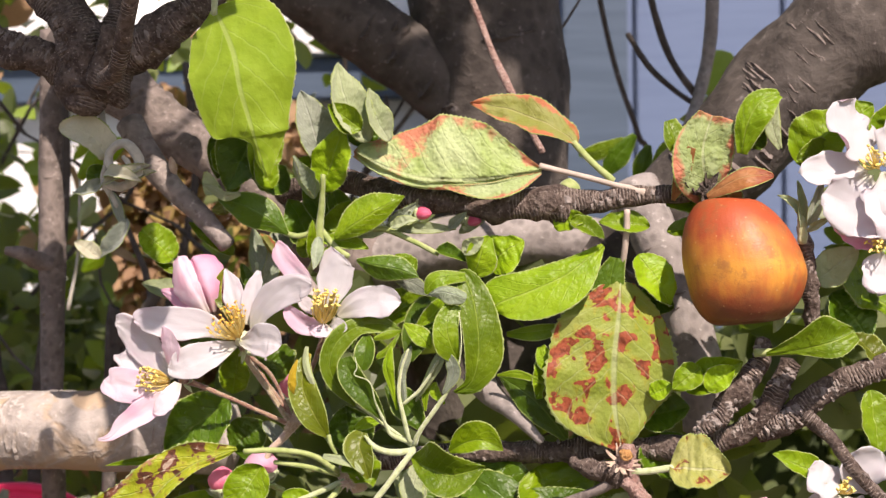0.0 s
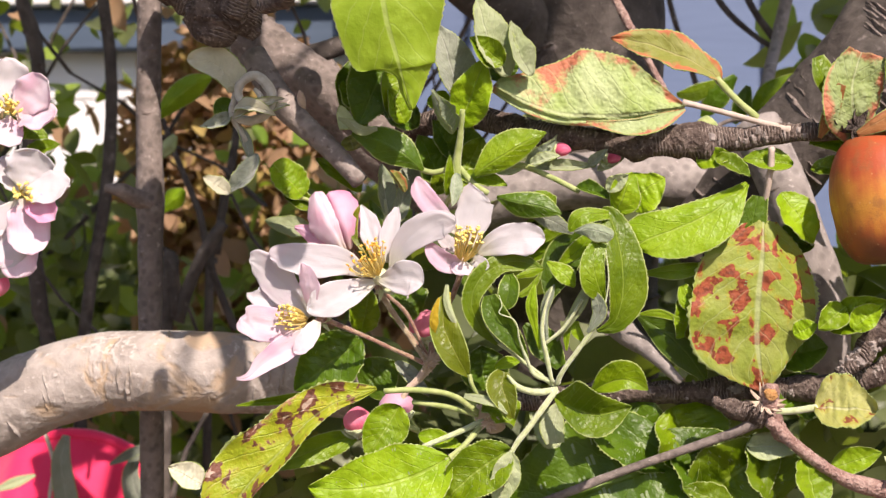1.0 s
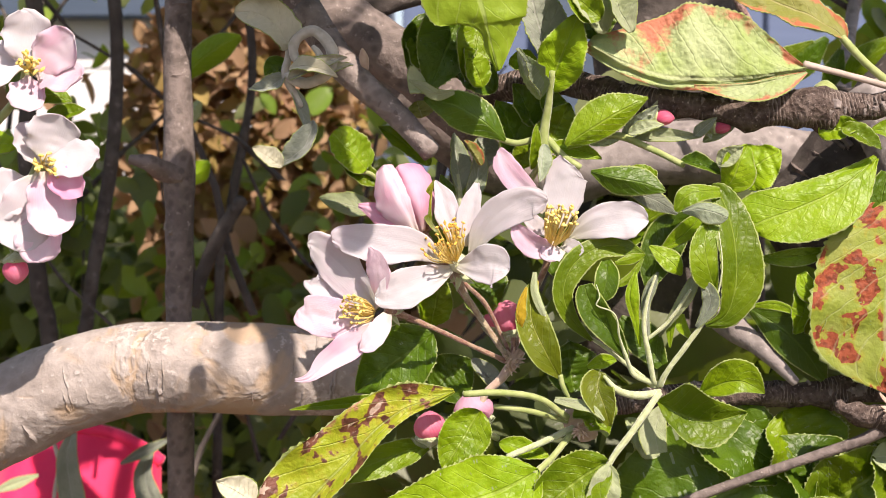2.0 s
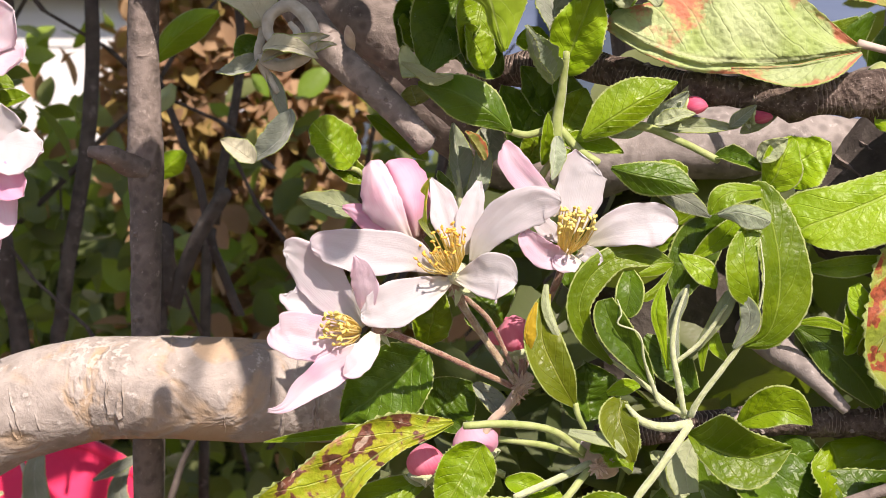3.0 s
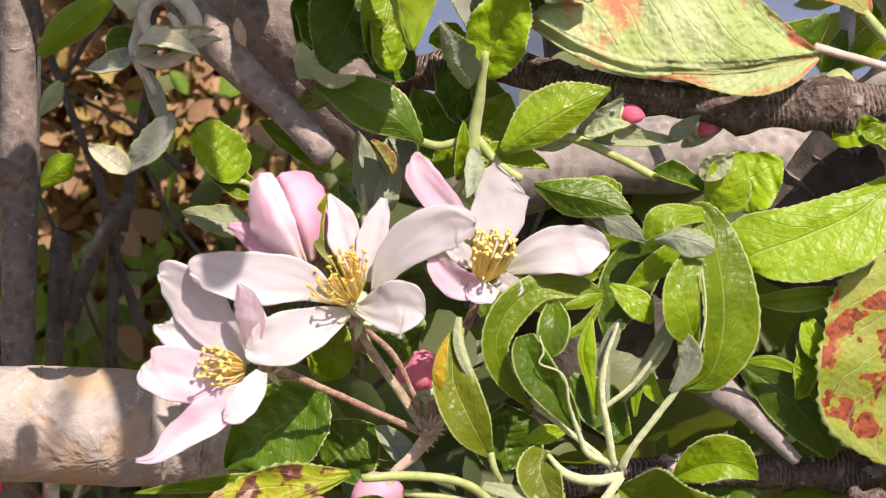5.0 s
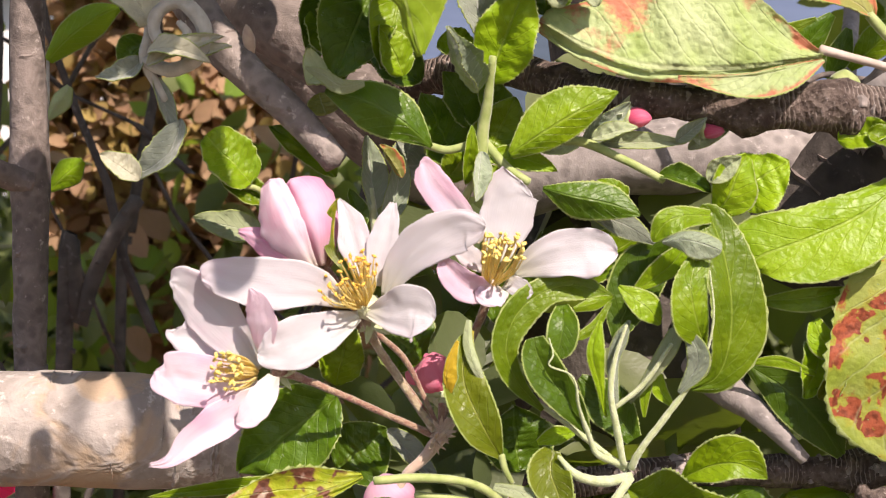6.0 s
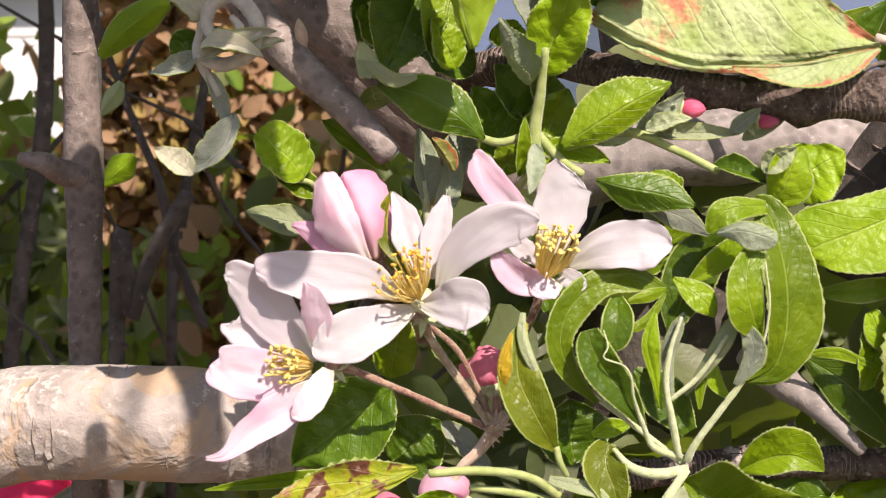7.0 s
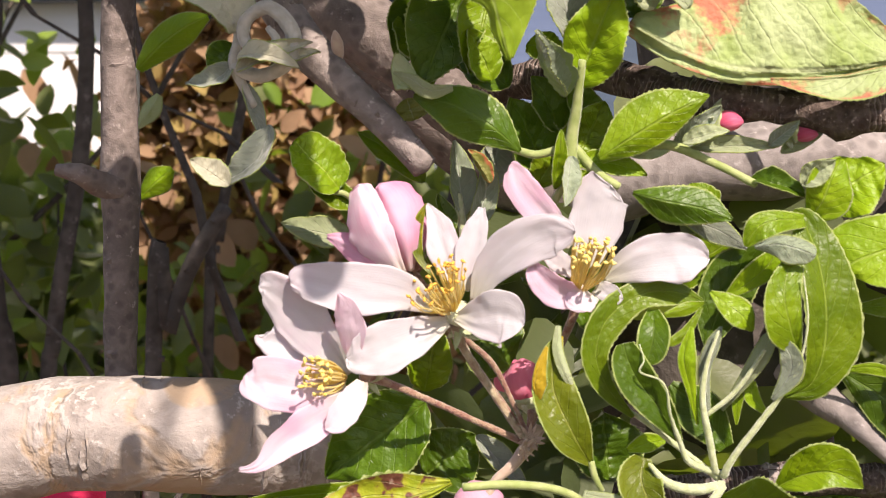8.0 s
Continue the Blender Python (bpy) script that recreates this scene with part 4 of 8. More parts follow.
corolla(blossom_mid, [(-0.0120, -0.0040, 1.1910), (-0.0050, -0.0080, 1.1910), (0.0010, -0.0100, 1.1920), (0.0060, -0.0110, 1.1900)], (0.0008, 0.0063, 0.0069, 0.0023), (0.0010, 0.0050, 0.0079, 0.0036), 16, 12, PETAL, tip=0.16, ragged=0.10)
corolla(blossom_mid, [(-0.0140, -0.0040, 1.1900), (-0.0210, -0.0080, 1.1870), (-0.0300, -0.0110, 1.1830), (-0.0370, -0.0120, 1.1810), (-0.0400, -0.0120, 1.1810)], (0.0013, 0.0046, 0.0063, 0.0043, 0.0023), (0.0013, 0.0050, 0.0076, 0.0056, 0.0026), 4, 12, PETAL, tip=0.2)
stamens(blossom_mid, (-0.0130, -0.0040, 1.1930), (-0.0170, -0.0110, 1.2020), 0.0068, 34, 3, 0.0009, ANTHER_ORANGE, 0.0046)
stamens(blossom_mid, (-0.0120, -0.0040, 1.1930), (-0.0110, -0.0090, 1.2050), 0.0032, 12, 4, 0.0008, ANTHER_ORANGE)
part("boss", blob("boss", (-0.0110, 0.0010, 1.1910), (-0.1, -0.75, 0.3), 0.0060, 0.0074, STALK_YOUNG, 10, 12, lobes=5, deep=0.10, peak=0.4), blossom_mid, "pale yellow-green heart")
stem(blossom_mid, [(-0.0120, 0.0010, 1.1890), (-0.0100, 0.0040, 1.1820), (-0.0050, 0.0060, 1.1740), (0.0010, 0.0060, 1.1650), (0.0060, 0.0040, 1.1580)], [0.00195, 0.00135, 0.00120, 0.00105, 0.00105], STALK_BROWN)
stem(blossom_mid, [(-0.0100, 0.0030, 1.1850), (-0.0020, 0.0070, 1.1770), (0.0040, 0.0080, 1.1650), (0.0080, 0.0060, 1.1570)], [0.00090, 0.00090, 0.00075, 0.00075], STALK_RED)
sepals(blossom_mid, (-0.0110, 0.0000, 1.1880), (0.3, 0.4, -0.5), 0.0055, 5, 4, STALK_PALE)

blossom_low = thing("apple_blossom", (0.0066, 0.0060, 1.1550), "blush-white apple blossom half turned away with yellow stamens", "blossom", "blossoms of the middle cluster")
corolla(blossom_low, [(-0.0400, -0.0040, 1.1760), (-0.0460, -0.0030, 1.1840), (-0.0540, -0.0030, 1.1920), (-0.0610, -0.0040, 1.1980), (-0.0640, -0.0040, 1.1990)], (0.0013, 0.0069, 0.0076, 0.0043, 0.0013), (0.0010, 0.0043, 0.0073, 0.0053, 0.0026), (-4, -8, -10, -14, -14), (20, 22, 22, 18, 18), PETAL, tip=0.05, ragged=0.14)
corolla(blossom_low, [(-0.0390, -0.0090, 1.1790), (-0.0390, -0.0120, 1.1880), (-0.0400, -0.0130, 1.1940), (-0.0420, -0.0130, 1.1980)], (0.0008, 0.0040, 0.0033, 0.0005), (0.0013, 0.0043, 0.0033, 0.0005), -30, 24, PETAL_BACK, back=PETAL_PINK)
corolla(blossom_low, [(-0.0410, -0.0060, 1.1740), (-0.0510, -0.0100, 1.1730), (-0.0600, -0.0120, 1.1750), (-0.0650, -0.0120, 1.1750), (-0.0670, -0.0120, 1.1760)], (0.0013, 0.0063, 0.0076, 0.0050, 0.0023), (0.0013, 0.0066, 0.0066, 0.0050, 0.0020), 8, 10, PETAL_BACK, tip=0.14, ragged=0.1)
corolla(blossom_low, [(-0.0460, 0.0000, 1.1770), (-0.0550, 0.0000, 1.1820), (-0.0620, -0.0010, 1.1850), (-0.0630, -0.0010, 1.1860)], (0.0025, 0.0056, 0.0040, 0.0023), (0.0020, 0.0050, 0.0043, 0.0023), 6, 6, PETAL, tip=0.12)
corolla(blossom_low, [(-0.0380, -0.0100, 1.1690), (-0.0470, -0.0150, 1.1640), (-0.0550, -0.0180, 1.1590), (-0.0620, -0.0200, 1.1540), (-0.0670, -0.0200, 1.1530)], (0.0013, 0.0036, 0.0033, 0.0015, 0.0005), (0.0036, 0.0059, 0.0050, 0.0018, 0.0005), (8, 8, 12, 12, 12), (18, 20, 20, 12, 12), PETAL_BACK, ragged=0.16)
corolla(blossom_low, [(-0.0360, -0.0120, 1.1750), (-0.0380, -0.0150, 1.1700), (-0.0420, -0.0160, 1.1650), (-0.0450, -0.0160, 1.1630)], (0.0016, 0.0033, 0.0030, 0.0008), (0.0016, 0.0040, 0.0036, 0.0010), 28, 20, PETAL_BLUSH, tip=0.1)
stamens(blossom_low, (-0.0410, -0.0070, 1.1750), (-0.0480, -0.0170, 1.1770), 0.0036, 34, 5, 0.0010, ANTHER, 0.0036)
stem(blossom_low, [(-0.0360, -0.0080, 1.1760), (-0.0310, -0.0040, 1.1740), (-0.0200, -0.0010, 1.1690), (-0.0080, 0.0030, 1.1630), (0.0070, 0.0060, 1.1560)], [0.00180, 0.00120, 0.00090, 0.00090, 0.00105], STALK_RED, rough=0.2, freq=300)
sepals(blossom_low, (-0.0350, -0.0060, 1.1750), (0.6, 0.3, 0.1), 0.005, 5, 6, STALK_PALE)

blossom_right = thing("apple_blossom", (0.0059, 0.0100, 1.1567), "white apple blossom with broad petals and a tight yellow brush", "blossom", "blossoms of the middle cluster")
corolla(blossom_right, [(0.0190, 0.0030, 1.2100), (0.0130, 0.0020, 1.2170), (0.0060, 0.0010, 1.2250), (0.0030, 0.0010, 1.2300), (0.0020, 0.0010, 1.2310)], (0.0016, 0.0050, 0.0050, 0.0028, 0.0013), (0.0016, 0.0033, 0.0040, 0.0026, 0.0013), 6, 12, PETAL_BACK, tip=0.16)
corolla(blossom_right, [(0.0230, 0.0040, 1.2040), (0.0250, 0.0050, 1.2140), (0.0270, 0.0050, 1.2230), (0.0290, 0.0050, 1.2260)], (0.0023, 0.0069, 0.0073, 0.0056), (0.0023, 0.0069, 0.0073, 0.0056), -6, -10, PETAL, tip=0.1)
corolla(blossom_right, [(0.0270, 0.0010, 1.2010), (0.0350, -0.0030, 1.2060), (0.0440, -0.0050, 1.2080), (0.0500, -0.0060, 1.2080), (0.0540, -0.0060, 1.2070)], (0.0013, 0.0046, 0.0059, 0.0050, 0.0013), (0.0013, 0.0056, 0.0073, 0.0069, 0.0016), 10, 12, PETAL, tip=0.06, ragged=0.12)
corolla(blossom_right, [(0.0210, -0.0010, 1.1960), (0.0150, -0.0050, 1.1980), (0.0100, -0.0070, 1.2030), (0.0080, -0.0070, 1.2060)], (0.0020, 0.0043, 0.0040, 0.0008), (0.0016, 0.0040, 0.0026, 0.0007), 18, 30, PETAL_BACK, ragged=0.1)
corolla(blossom_right, [(0.0210, 0.0020, 1.2020), (0.0150, 0.0000, 1.2060), (0.0110, 0.0000, 1.2100)], (0.0016, 0.0030, 0.0010), (0.0013, 0.0030, 0.0010), 4, 4, PETAL)
corolla(blossom_right, [(0.0230, -0.0010, 1.1980), (0.0200, -0.0040, 1.1950), (0.0190, -0.0050, 1.1930)], (0.0036, 0.0043, 0.0020), (0.0030, 0.0036, 0.0020), 12, 12, PETAL_BACK, tip=0.2)
corolla(blossom_right, [(0.0250, 0.0000, 1.1990), (0.0290, -0.0030, 1.1970), (0.0320, -0.0040, 1.1960)], (0.0023, 0.0030, 0.0013), (0.0020, 0.0023, 0.0013), 8, 8, PETAL, tip=0.2)
stamens(blossom_right, (0.0210, 0.0000, 1.1980), (0.0240, -0.0090, 1.2090), 0.0050, 46, 8, 0.0010, ANTHER, 0.0028)
stem(blossom_right, [(0.0210, 0.0060, 1.1960), (0.0190, 0.0090, 1.1890), (0.0140, 0.0120, 1.1770), (0.0110, 0.0120, 1.1670), (0.0070, 0.0080, 1.1570)], [0.00180, 0.00120, 0.00090, 0.00090, 0.00090], STALK_RED)

blossom_opening = thing("apple_blossom", (0.0029, 0.0140, 1.1592), "half-open pink apple blossom with closed cupped petals", "blossom", "blossoms of the middle cluster")
corolla(blossom_opening, [(-0.0240, 0.0020, 1.2030), (-0.0260, -0.0020, 1.2130), (-0.0290, -0.0010, 1.2200), (-0.0330, 0.0020, 1.2260)], (0.0013, 0.0066, 0.0066, 0.0036), (0.0008, 0.0046, 0.0079, 0.0063), (-30, -40, -40, -30), (-35, -42, -45, -35), PETAL_PINK, tip=0.16, back=PETAL_PINK, bow=0.35)
corolla(blossom_opening, [(-0.0260, 0.0000, 1.2020), (-0.0310, -0.0050, 1.2110), (-0.0350, -0.0050, 1.2190), (-0.0380, -0.0030, 1.2260)], (0.0013, 0.0073, 0.0069, 0.0023), (0.0010, 0.0036, 0.0043, 0.0033), (-26, -30, -34, -30), (-14, -16, -20, -20), PETAL_BLUSH, tip=0.08, back=PETAL_PINK, bow=0.3)
corolla(blossom_opening, [(-0.0260, 0.0030, 1.2020), (-0.0310, -0.0010, 1.2110), (-0.0340, 0.0000, 1.2190), (-0.0350, 0.0010, 1.2240)], (0.0013, 0.0050, 0.0043, 0.0016), (0.0010, 0.0040, 0.0036, 0.0020), -24, -24, PETAL_PINK, tip=0.1, back=PETAL_PINK, bow=0.3)
corolla(blossom_opening, [(-0.0260, 0.0020, 1.2010), (-0.0340, 0.0000, 1.2050), (-0.0410, 0.0020, 1.2100), (-0.0470, 0.0040, 1.2120)], (0.0013, 0.0036, 0.0033, 0.0005), (0.0013, 0.0040, 0.0033, 0.0008), -20, -20, PETAL_PINK, back=PETAL_PINK)
corolla(blossom_opening, [(-0.0230, 0.0060, 1.2030), (-0.0220, 0.0050, 1.2130), (-0.0250, 0.0060, 1.2190), (-0.0280, 0.0080, 1.2240)], (0.0010, 0.0050, 0.0059, 0.0040), (0.0008, 0.0020, 0.0036, 0.0036), -30, -40, PETAL_PINK, tip=0.15, back=PETAL_PINK)
part("petals", blob("petals", (-0.0250, 0.0090, 1.2020), (-0.0070, 0.0000, 0.0210), 0.0215, 0.0150, PETAL_PINK, 18, 18, lobes=2, deep=0.08, peak=0.6, seed=3, rough=0.08), blossom_opening, "pink inner petals still closed")
frond(blossom_opening, [(-0.0180, 0.0000, 1.2020), (-0.0220, 0.0010, 1.2080), (-0.0220, 0.0020, 1.2160), (-0.0200, 0.0030, 1.2210)], (0.0006, 0.0015, 0.0013, 0.0003), (0.0004, 0.0012, 0.0012, 0.0003), 30, -30, "yellow", name="sepal")
sepals(blossom_opening, (-0.0240, 0.0050, 1.2020), (-0.4, 0.2, 0.7), 0.0065, 5, 9, STALK_RED)
stem(blossom_opening, [(-0.0240, 0.0060, 1.2020), (-0.0180, 0.0090, 1.1940), (-0.0100, 0.0140, 1.1800), (0.0030, 0.0140, 1.1620), (0.0050, 0.0130, 1.1580)], [0.00150, 0.00120, 0.00112, 0.00096, 0.00090], STALK_RED)

calyx_node = thing("flower_spur", (0.0081, 0.0060, 1.1566), "hairy pinkish spur from which the blossom stalks spring", "flower spur")
sepals(calyx_node, (0.0080, 0.0040, 1.1576), (0.1, -0.6, 0.3), 0.0038, 11, 11, slim=0.34)
sepals(calyx_node, (0.0064, 0.0020, 1.1557), (0.4, -0.4, -0.2), 0.0036, 9, 12, slim=0.34)
stem(calyx_node, [(0.0105, 0.0080, 1.1601), (0.0076, 0.0060, 1.1558), (0.0027, 0.0040, 1.1499), (-0.0019, 0.0040, 1.1453), (-0.0050, 0.0040, 1.1376)], [0.0018, 0.0021, 0.0015, 0.0012, 0.0012], SEPAL)
stem(calyx_node, [(0.0082, 0.0080, 1.1648), (0.0081, 0.0060, 1.1573)], [0.0011, 0.0014], STALK_RED)

bud_back = thing("flower_bud", (0.0072, 0.0220, 1.1628), "closed deep-pink flower bud behind the stalks", "flower bud", "buds of the apple tree")
part("petals", blob("petals", (0.0072, 0.0220, 1.1628), (-0.1, -0.2, 1), 0.0150, 0.0118, BUD, lobes=3, deep=0.06, peak=0.55), bud_back)
part("calyx", blob("calyx", (0.0073, 0.0222, 1.1616), (-0.1, -0.2, 1), 0.0075, 0.0109, STALK_PALE, 10, 14, lobes=5, deep=0.08, peak=0.7), bud_back)
sepals(bud_back, (0.0072, 0.0220, 1.1628), (-0.1, -0.2, 1), 0.0083, 5, 3, STALK_PALE)
stem(bud_back, [(0.0072, 0.0240, 1.1625), (0.0064, 0.0240, 1.1545)], [0.0011, 0.0011], STALK)

bud_low = thing("flower_bud", (-0.0216, 0.0040, 1.1267), "round rose-pink flower bud low in the cluster", "flower bud", "buds of the apple tree")
part("petals", blob("petals", (-0.0216, 0.0040, 1.1267), (0, -0.1, 1), 0.0127, 0.0121, BUD, lobes=3, deep=0.06, peak=0.55), bud_low)
part("calyx", blob("calyx", (-0.0216, 0.0041, 1.1257), (0, -0.1, 1), 0.0064, 0.0112, STALK_PALE, 10, 14, lobes=5, deep=0.08, peak=0.7), bud_low)
sepals(bud_low, (-0.0216, 0.0040, 1.1267), (0, -0.1, 1), 0.0070, 5, 3, STALK_PALE)

bud_low_pale = thing("flower_bud", (-0.0050, 0.0080, 1.1320), "pale pink flower bud low in the cluster", "flower bud", "buds of the apple tree")
part("petals", blob("petals", (-0.0050, 0.0080, 1.1320), (-0.2, -0.1, 1), 0.0138, 0.0145, PETAL_PINK, lobes=3, deep=0.06, peak=0.55), bud_low_pale)
part("calyx", blob("calyx", (-0.0047, 0.0081, 1.1309), (-0.2, -0.1, 1), 0.0069, 0.0134, STALK_PALE, 10, 14, lobes=5, deep=0.08, peak=0.7), bud_low_pale)
sepals(bud_low_pale, (-0.0050, 0.0080, 1.1320), (-0.2, -0.1, 1), 0.0076, 5, 3, STALK_PALE)
stem(bud_low_pale, [(-0.0049, 0.0100, 1.1316), (0.0028, 0.0100, 1.1284)], [0.0011, 0.0011], STALK)

bud_under = thing("flower_bud", (0.0037, 0.0300, 1.1633), "small rose flower bud in the shade", "flower bud", "buds of the apple tree")
part("petals", blob("petals", (0.0037, 0.0300, 1.1633), (0, 0, 1), 0.0125, 0.0125, BUD, lobes=3, deep=0.06, peak=0.55), bud_under)
part("calyx", blob("calyx", (0.0037, 0.0300, 1.1623), (0, 0, 1), 0.0063, 0.0115, STALK_PALE, 10, 14, lobes=5, deep=0.08, peak=0.7), bud_under)
sepals(bud_under, (0.0037, 0.0300, 1.1633), (0, 0, 1), 0.0069, 5, 3, STALK_PALE)

bud_red = thing("flower_bud", (0.0566, 0.0160, 1.2435), "small red flower bud among grey leaves", "flower bud", "buds of the apple tree")
part("petals", blob("petals", (0.0566, 0.0160, 1.2435), (0.8, -0.35, -0.05), 0.0095, 0.0058, BUD, lobes=3, deep=0.06, peak=0.55), bud_red)
part("calyx", blob("calyx", (0.0559, 0.0163, 1.2435), (0.8, -0.35, -0.05), 0.0055, 0.0066, STALK_PALE, 10, 14, lobes=5, deep=0.08, peak=0.7), bud_red)
sepals(bud_red, (0.0566, 0.0160, 1.2435), (0.8, -0.35, -0.05), 0.0060, 5, 3, STALK_PALE)

bud_red_small = thing("flower_bud", (0.0780, 0.0180, 1.2401), "small red flower bud tip", "flower bud", "buds of the apple tree")
part("petals", blob("petals", (0.0780, 0.0180, 1.2401), (0.8, -0.35, -0.05), 0.0085, 0.0048, BUD, lobes=3, deep=0.06, peak=0.55), bud_red_small)
part("calyx", blob("calyx", (0.0774, 0.0183, 1.2402), (0.8, -0.35, -0.05), 0.0049, 0.0055, STALK_PALE, 10, 14, lobes=5, deep=0.08, peak=0.7), bud_red_small)
sepals(bud_red_small, (0.0780, 0.0180, 1.2401), (0.8, -0.35, -0.05), 0.0053, 5, 3, STALK_PALE)

blossom_left_top = thing("apple_blossom", (-0.1782, 0.0200, 1.2511), "pale pink apple blossom with golden stamens at the upper cluster", "blossom", "blossoms of the side cluster")
petal(blossom_left_top, (-0.1627, 0.0062, 1.2603), (-0.1465, 0.0012, 1.2718), 0.0168, roll=10, front=PETAL_BACK)
petal(blossom_left_top, (-0.1613, 0.0050, 1.2582), (-0.1435, 0.0000, 1.2574), 0.0156, roll=-10, front=PETAL_BACK)
petal(blossom_left_top, (-0.1640, 0.0037, 1.2581), (-0.1613, -0.0025, 1.2448), 0.0134, roll=0, front=PETAL_BACK)
petal(blossom_left_top, (-0.1651, 0.0074, 1.2624), (-0.1661, 0.0050, 1.2812), 0.0180, roll=5)
petal(blossom_left_top, (-0.1661, 0.0074, 1.2604), (-0.1827, 0.0025, 1.2641), 0.0179, roll=5)
stamens(blossom_left_top, (-0.1642, 0.0080, 1.2601), (-0.1604, -0.0030, 1.2620), 0.0048, 18, 21, 0.0013)
stem(blossom_left_top, [(-0.1658, 0.0120, 1.2604), (-0.1720, 0.0200, 1.2511), (-0.1900, 0.0300, 1.2349)], [0.0024, 0.0016, 0.0017], STALK)

blossom_left_mid = thing("apple_blossom", (-0.1767, 0.0200, 1.2098), "crumpled white apple blossom turned to the side", "blossom", "blossoms of the side cluster")
petal(blossom_left_mid, (-0.1589, 0.0037, 1.2277), (-0.1517, 0.0025, 1.2441), 0.0212, roll=15, curl=40, wave=0.06)
petal(blossom_left_mid, (-0.1574, 0.0025, 1.2271), (-0.1372, -0.0025, 1.2289), 0.0167, roll=-10, wave=0.06)
petal(blossom_left_mid, (-0.1601, 0.0050, 1.2261), (-0.1668, 0.0037, 1.2411), 0.0134, roll=20)
petal(blossom_left_mid, (-0.1580, 0.0025, 1.2241), (-0.1532, -0.0012, 1.2011), 0.0178, roll=-5, front=PETAL_BACK)
petal(blossom_left_mid, (-0.1566, 0.0012, 1.2237), (-0.1430, -0.0037, 1.2157), 0.0111, roll=20, front=PETAL_PINK)
petal(blossom_left_mid, (-0.1607, 0.0050, 1.2241), (-0.1684, 0.0025, 1.1960), 0.0201, roll=0)
petal(blossom_left_mid, (-0.1612, 0.0062, 1.2100), (-0.1597, 0.0037, 1.1919), 0.0168, roll=10, front=PETAL_BACK)
petal(blossom_left_mid, (-0.1642, 0.0062, 1.2221), (-0.1777, 0.0037, 1.2101), 0.0179, roll=0)
stamens(blossom_left_mid, (-0.1596, 0.0060, 1.2265), (-0.1554, -0.0030, 1.2260), 0.0045, 16, 22, 0.0013)
stem(blossom_left_mid, [(-0.1617, 0.0120, 1.2262), (-0.1703, 0.0200, 1.2181), (-0.1903, 0.0300, 1.2097)], [0.0024, 0.0016, 0.0017], STALK)

bud_left = thing("flower_bud", (-0.1713, 0.0120, 1.1946), "hanging crimson flower bud", "flower bud", "buds of the apple tree")
part("petals", blob("petals", (-0.1713, 0.0120, 1.1946), (0.05, -0.1, -1), 0.0111, 0.0093, BUD, lobes=3, deep=0.06, peak=0.55), bud_left)
part("calyx", blob("calyx", (-0.1714, 0.0121, 1.1955), (0.05, -0.1, -1), 0.0056, 0.0086, STALK_PALE, 10, 14, lobes=5, deep=0.08, peak=0.7), bud_left)
sepals(bud_left, (-0.1713, 0.0120, 1.1946), (0.05, -0.1, -1), 0.0061, 5, 3, STALK_PALE)
stem(bud_left, [(-0.1719, 0.0140, 1.1945), (-0.1749, 0.0140, 1.2017), (-0.1810, 0.0140, 1.2099)], [0.0014, 0.0014, 0.0014], STALK)

side_leaf = thing("leaf_spray", (-0.1869, 0.0200, 1.2264), "small bright green leaves beside the blossoms", "leaf spray")
leaf(side_leaf, (-0.1834, 0.0160, 1.2345), (-0.1706, 0.0160, 1.2341), 0.0102, "bright")
leaf(side_leaf, (-0.1657, 0.0200, 1.2531), (-0.1523, 0.0200, 1.2500), 0.0092, "green")
leaf(side_leaf, (-0.1631, 0.0250, 1.2441), (-0.1484, 0.0250, 1.2471), 0.0073, "green")

blossom_side = thing("apple_blossom", (0.2483, 0.0120, 1.2519), "white apple blossom with brown-tipped stamens beside the apple", "blossom", "blossoms beside the apple")
petal(blossom_side, (0.2433, 0.0025, 1.2606), (0.2285, 0.0012, 1.2855), 0.0236, roll=15)
petal(blossom_side, (0.2408, 0.0012, 1.2572), (0.2142, -0.0037, 1.2566), 0.0143, roll=-15, sweep=0.06)
petal(blossom_side, (0.2417, 0.0000, 1.2560), (0.2316, -0.0037, 1.2318), 0.0302, roll=0)
petal(blossom_side, (0.2463, 0.0012, 1.2571), (0.2544, -0.0012, 1.2311), 0.0282, roll=0)
petal(blossom_side, (0.2466, 0.0025, 1.2605), (0.2644, 0.0025, 1.2760), 0.0257, roll=0)
stamens(blossom_side, (0.2443, 0.0020, 1.2587), (0.2410, -0.0080, 1.2627), 0.0055, 18, 31)

blossom_fading = thing("apple_blossom", (0.2505, 0.0140, 1.2175), "fading pinkish apple blossom with brown stamens", "blossom", "blossoms beside the apple")
petal(blossom_fading, (0.2467, 0.0050, 1.2290), (0.2282, 0.0025, 1.2371), 0.0155, roll=0, front=PETAL_PINK)
petal(blossom_fading, (0.2465, 0.0037, 1.2256), (0.2439, 0.0000, 1.2088), 0.0180, roll=0)
petal(blossom_fading, (0.2476, 0.0037, 1.2290), (0.2596, 0.0025, 1.2356), 0.0180, roll=0)
stamens(blossom_fading, (0.2480, 0.0060, 1.2276), (0.2433, -0.0040, 1.2290), 0.0045, 16, 32)

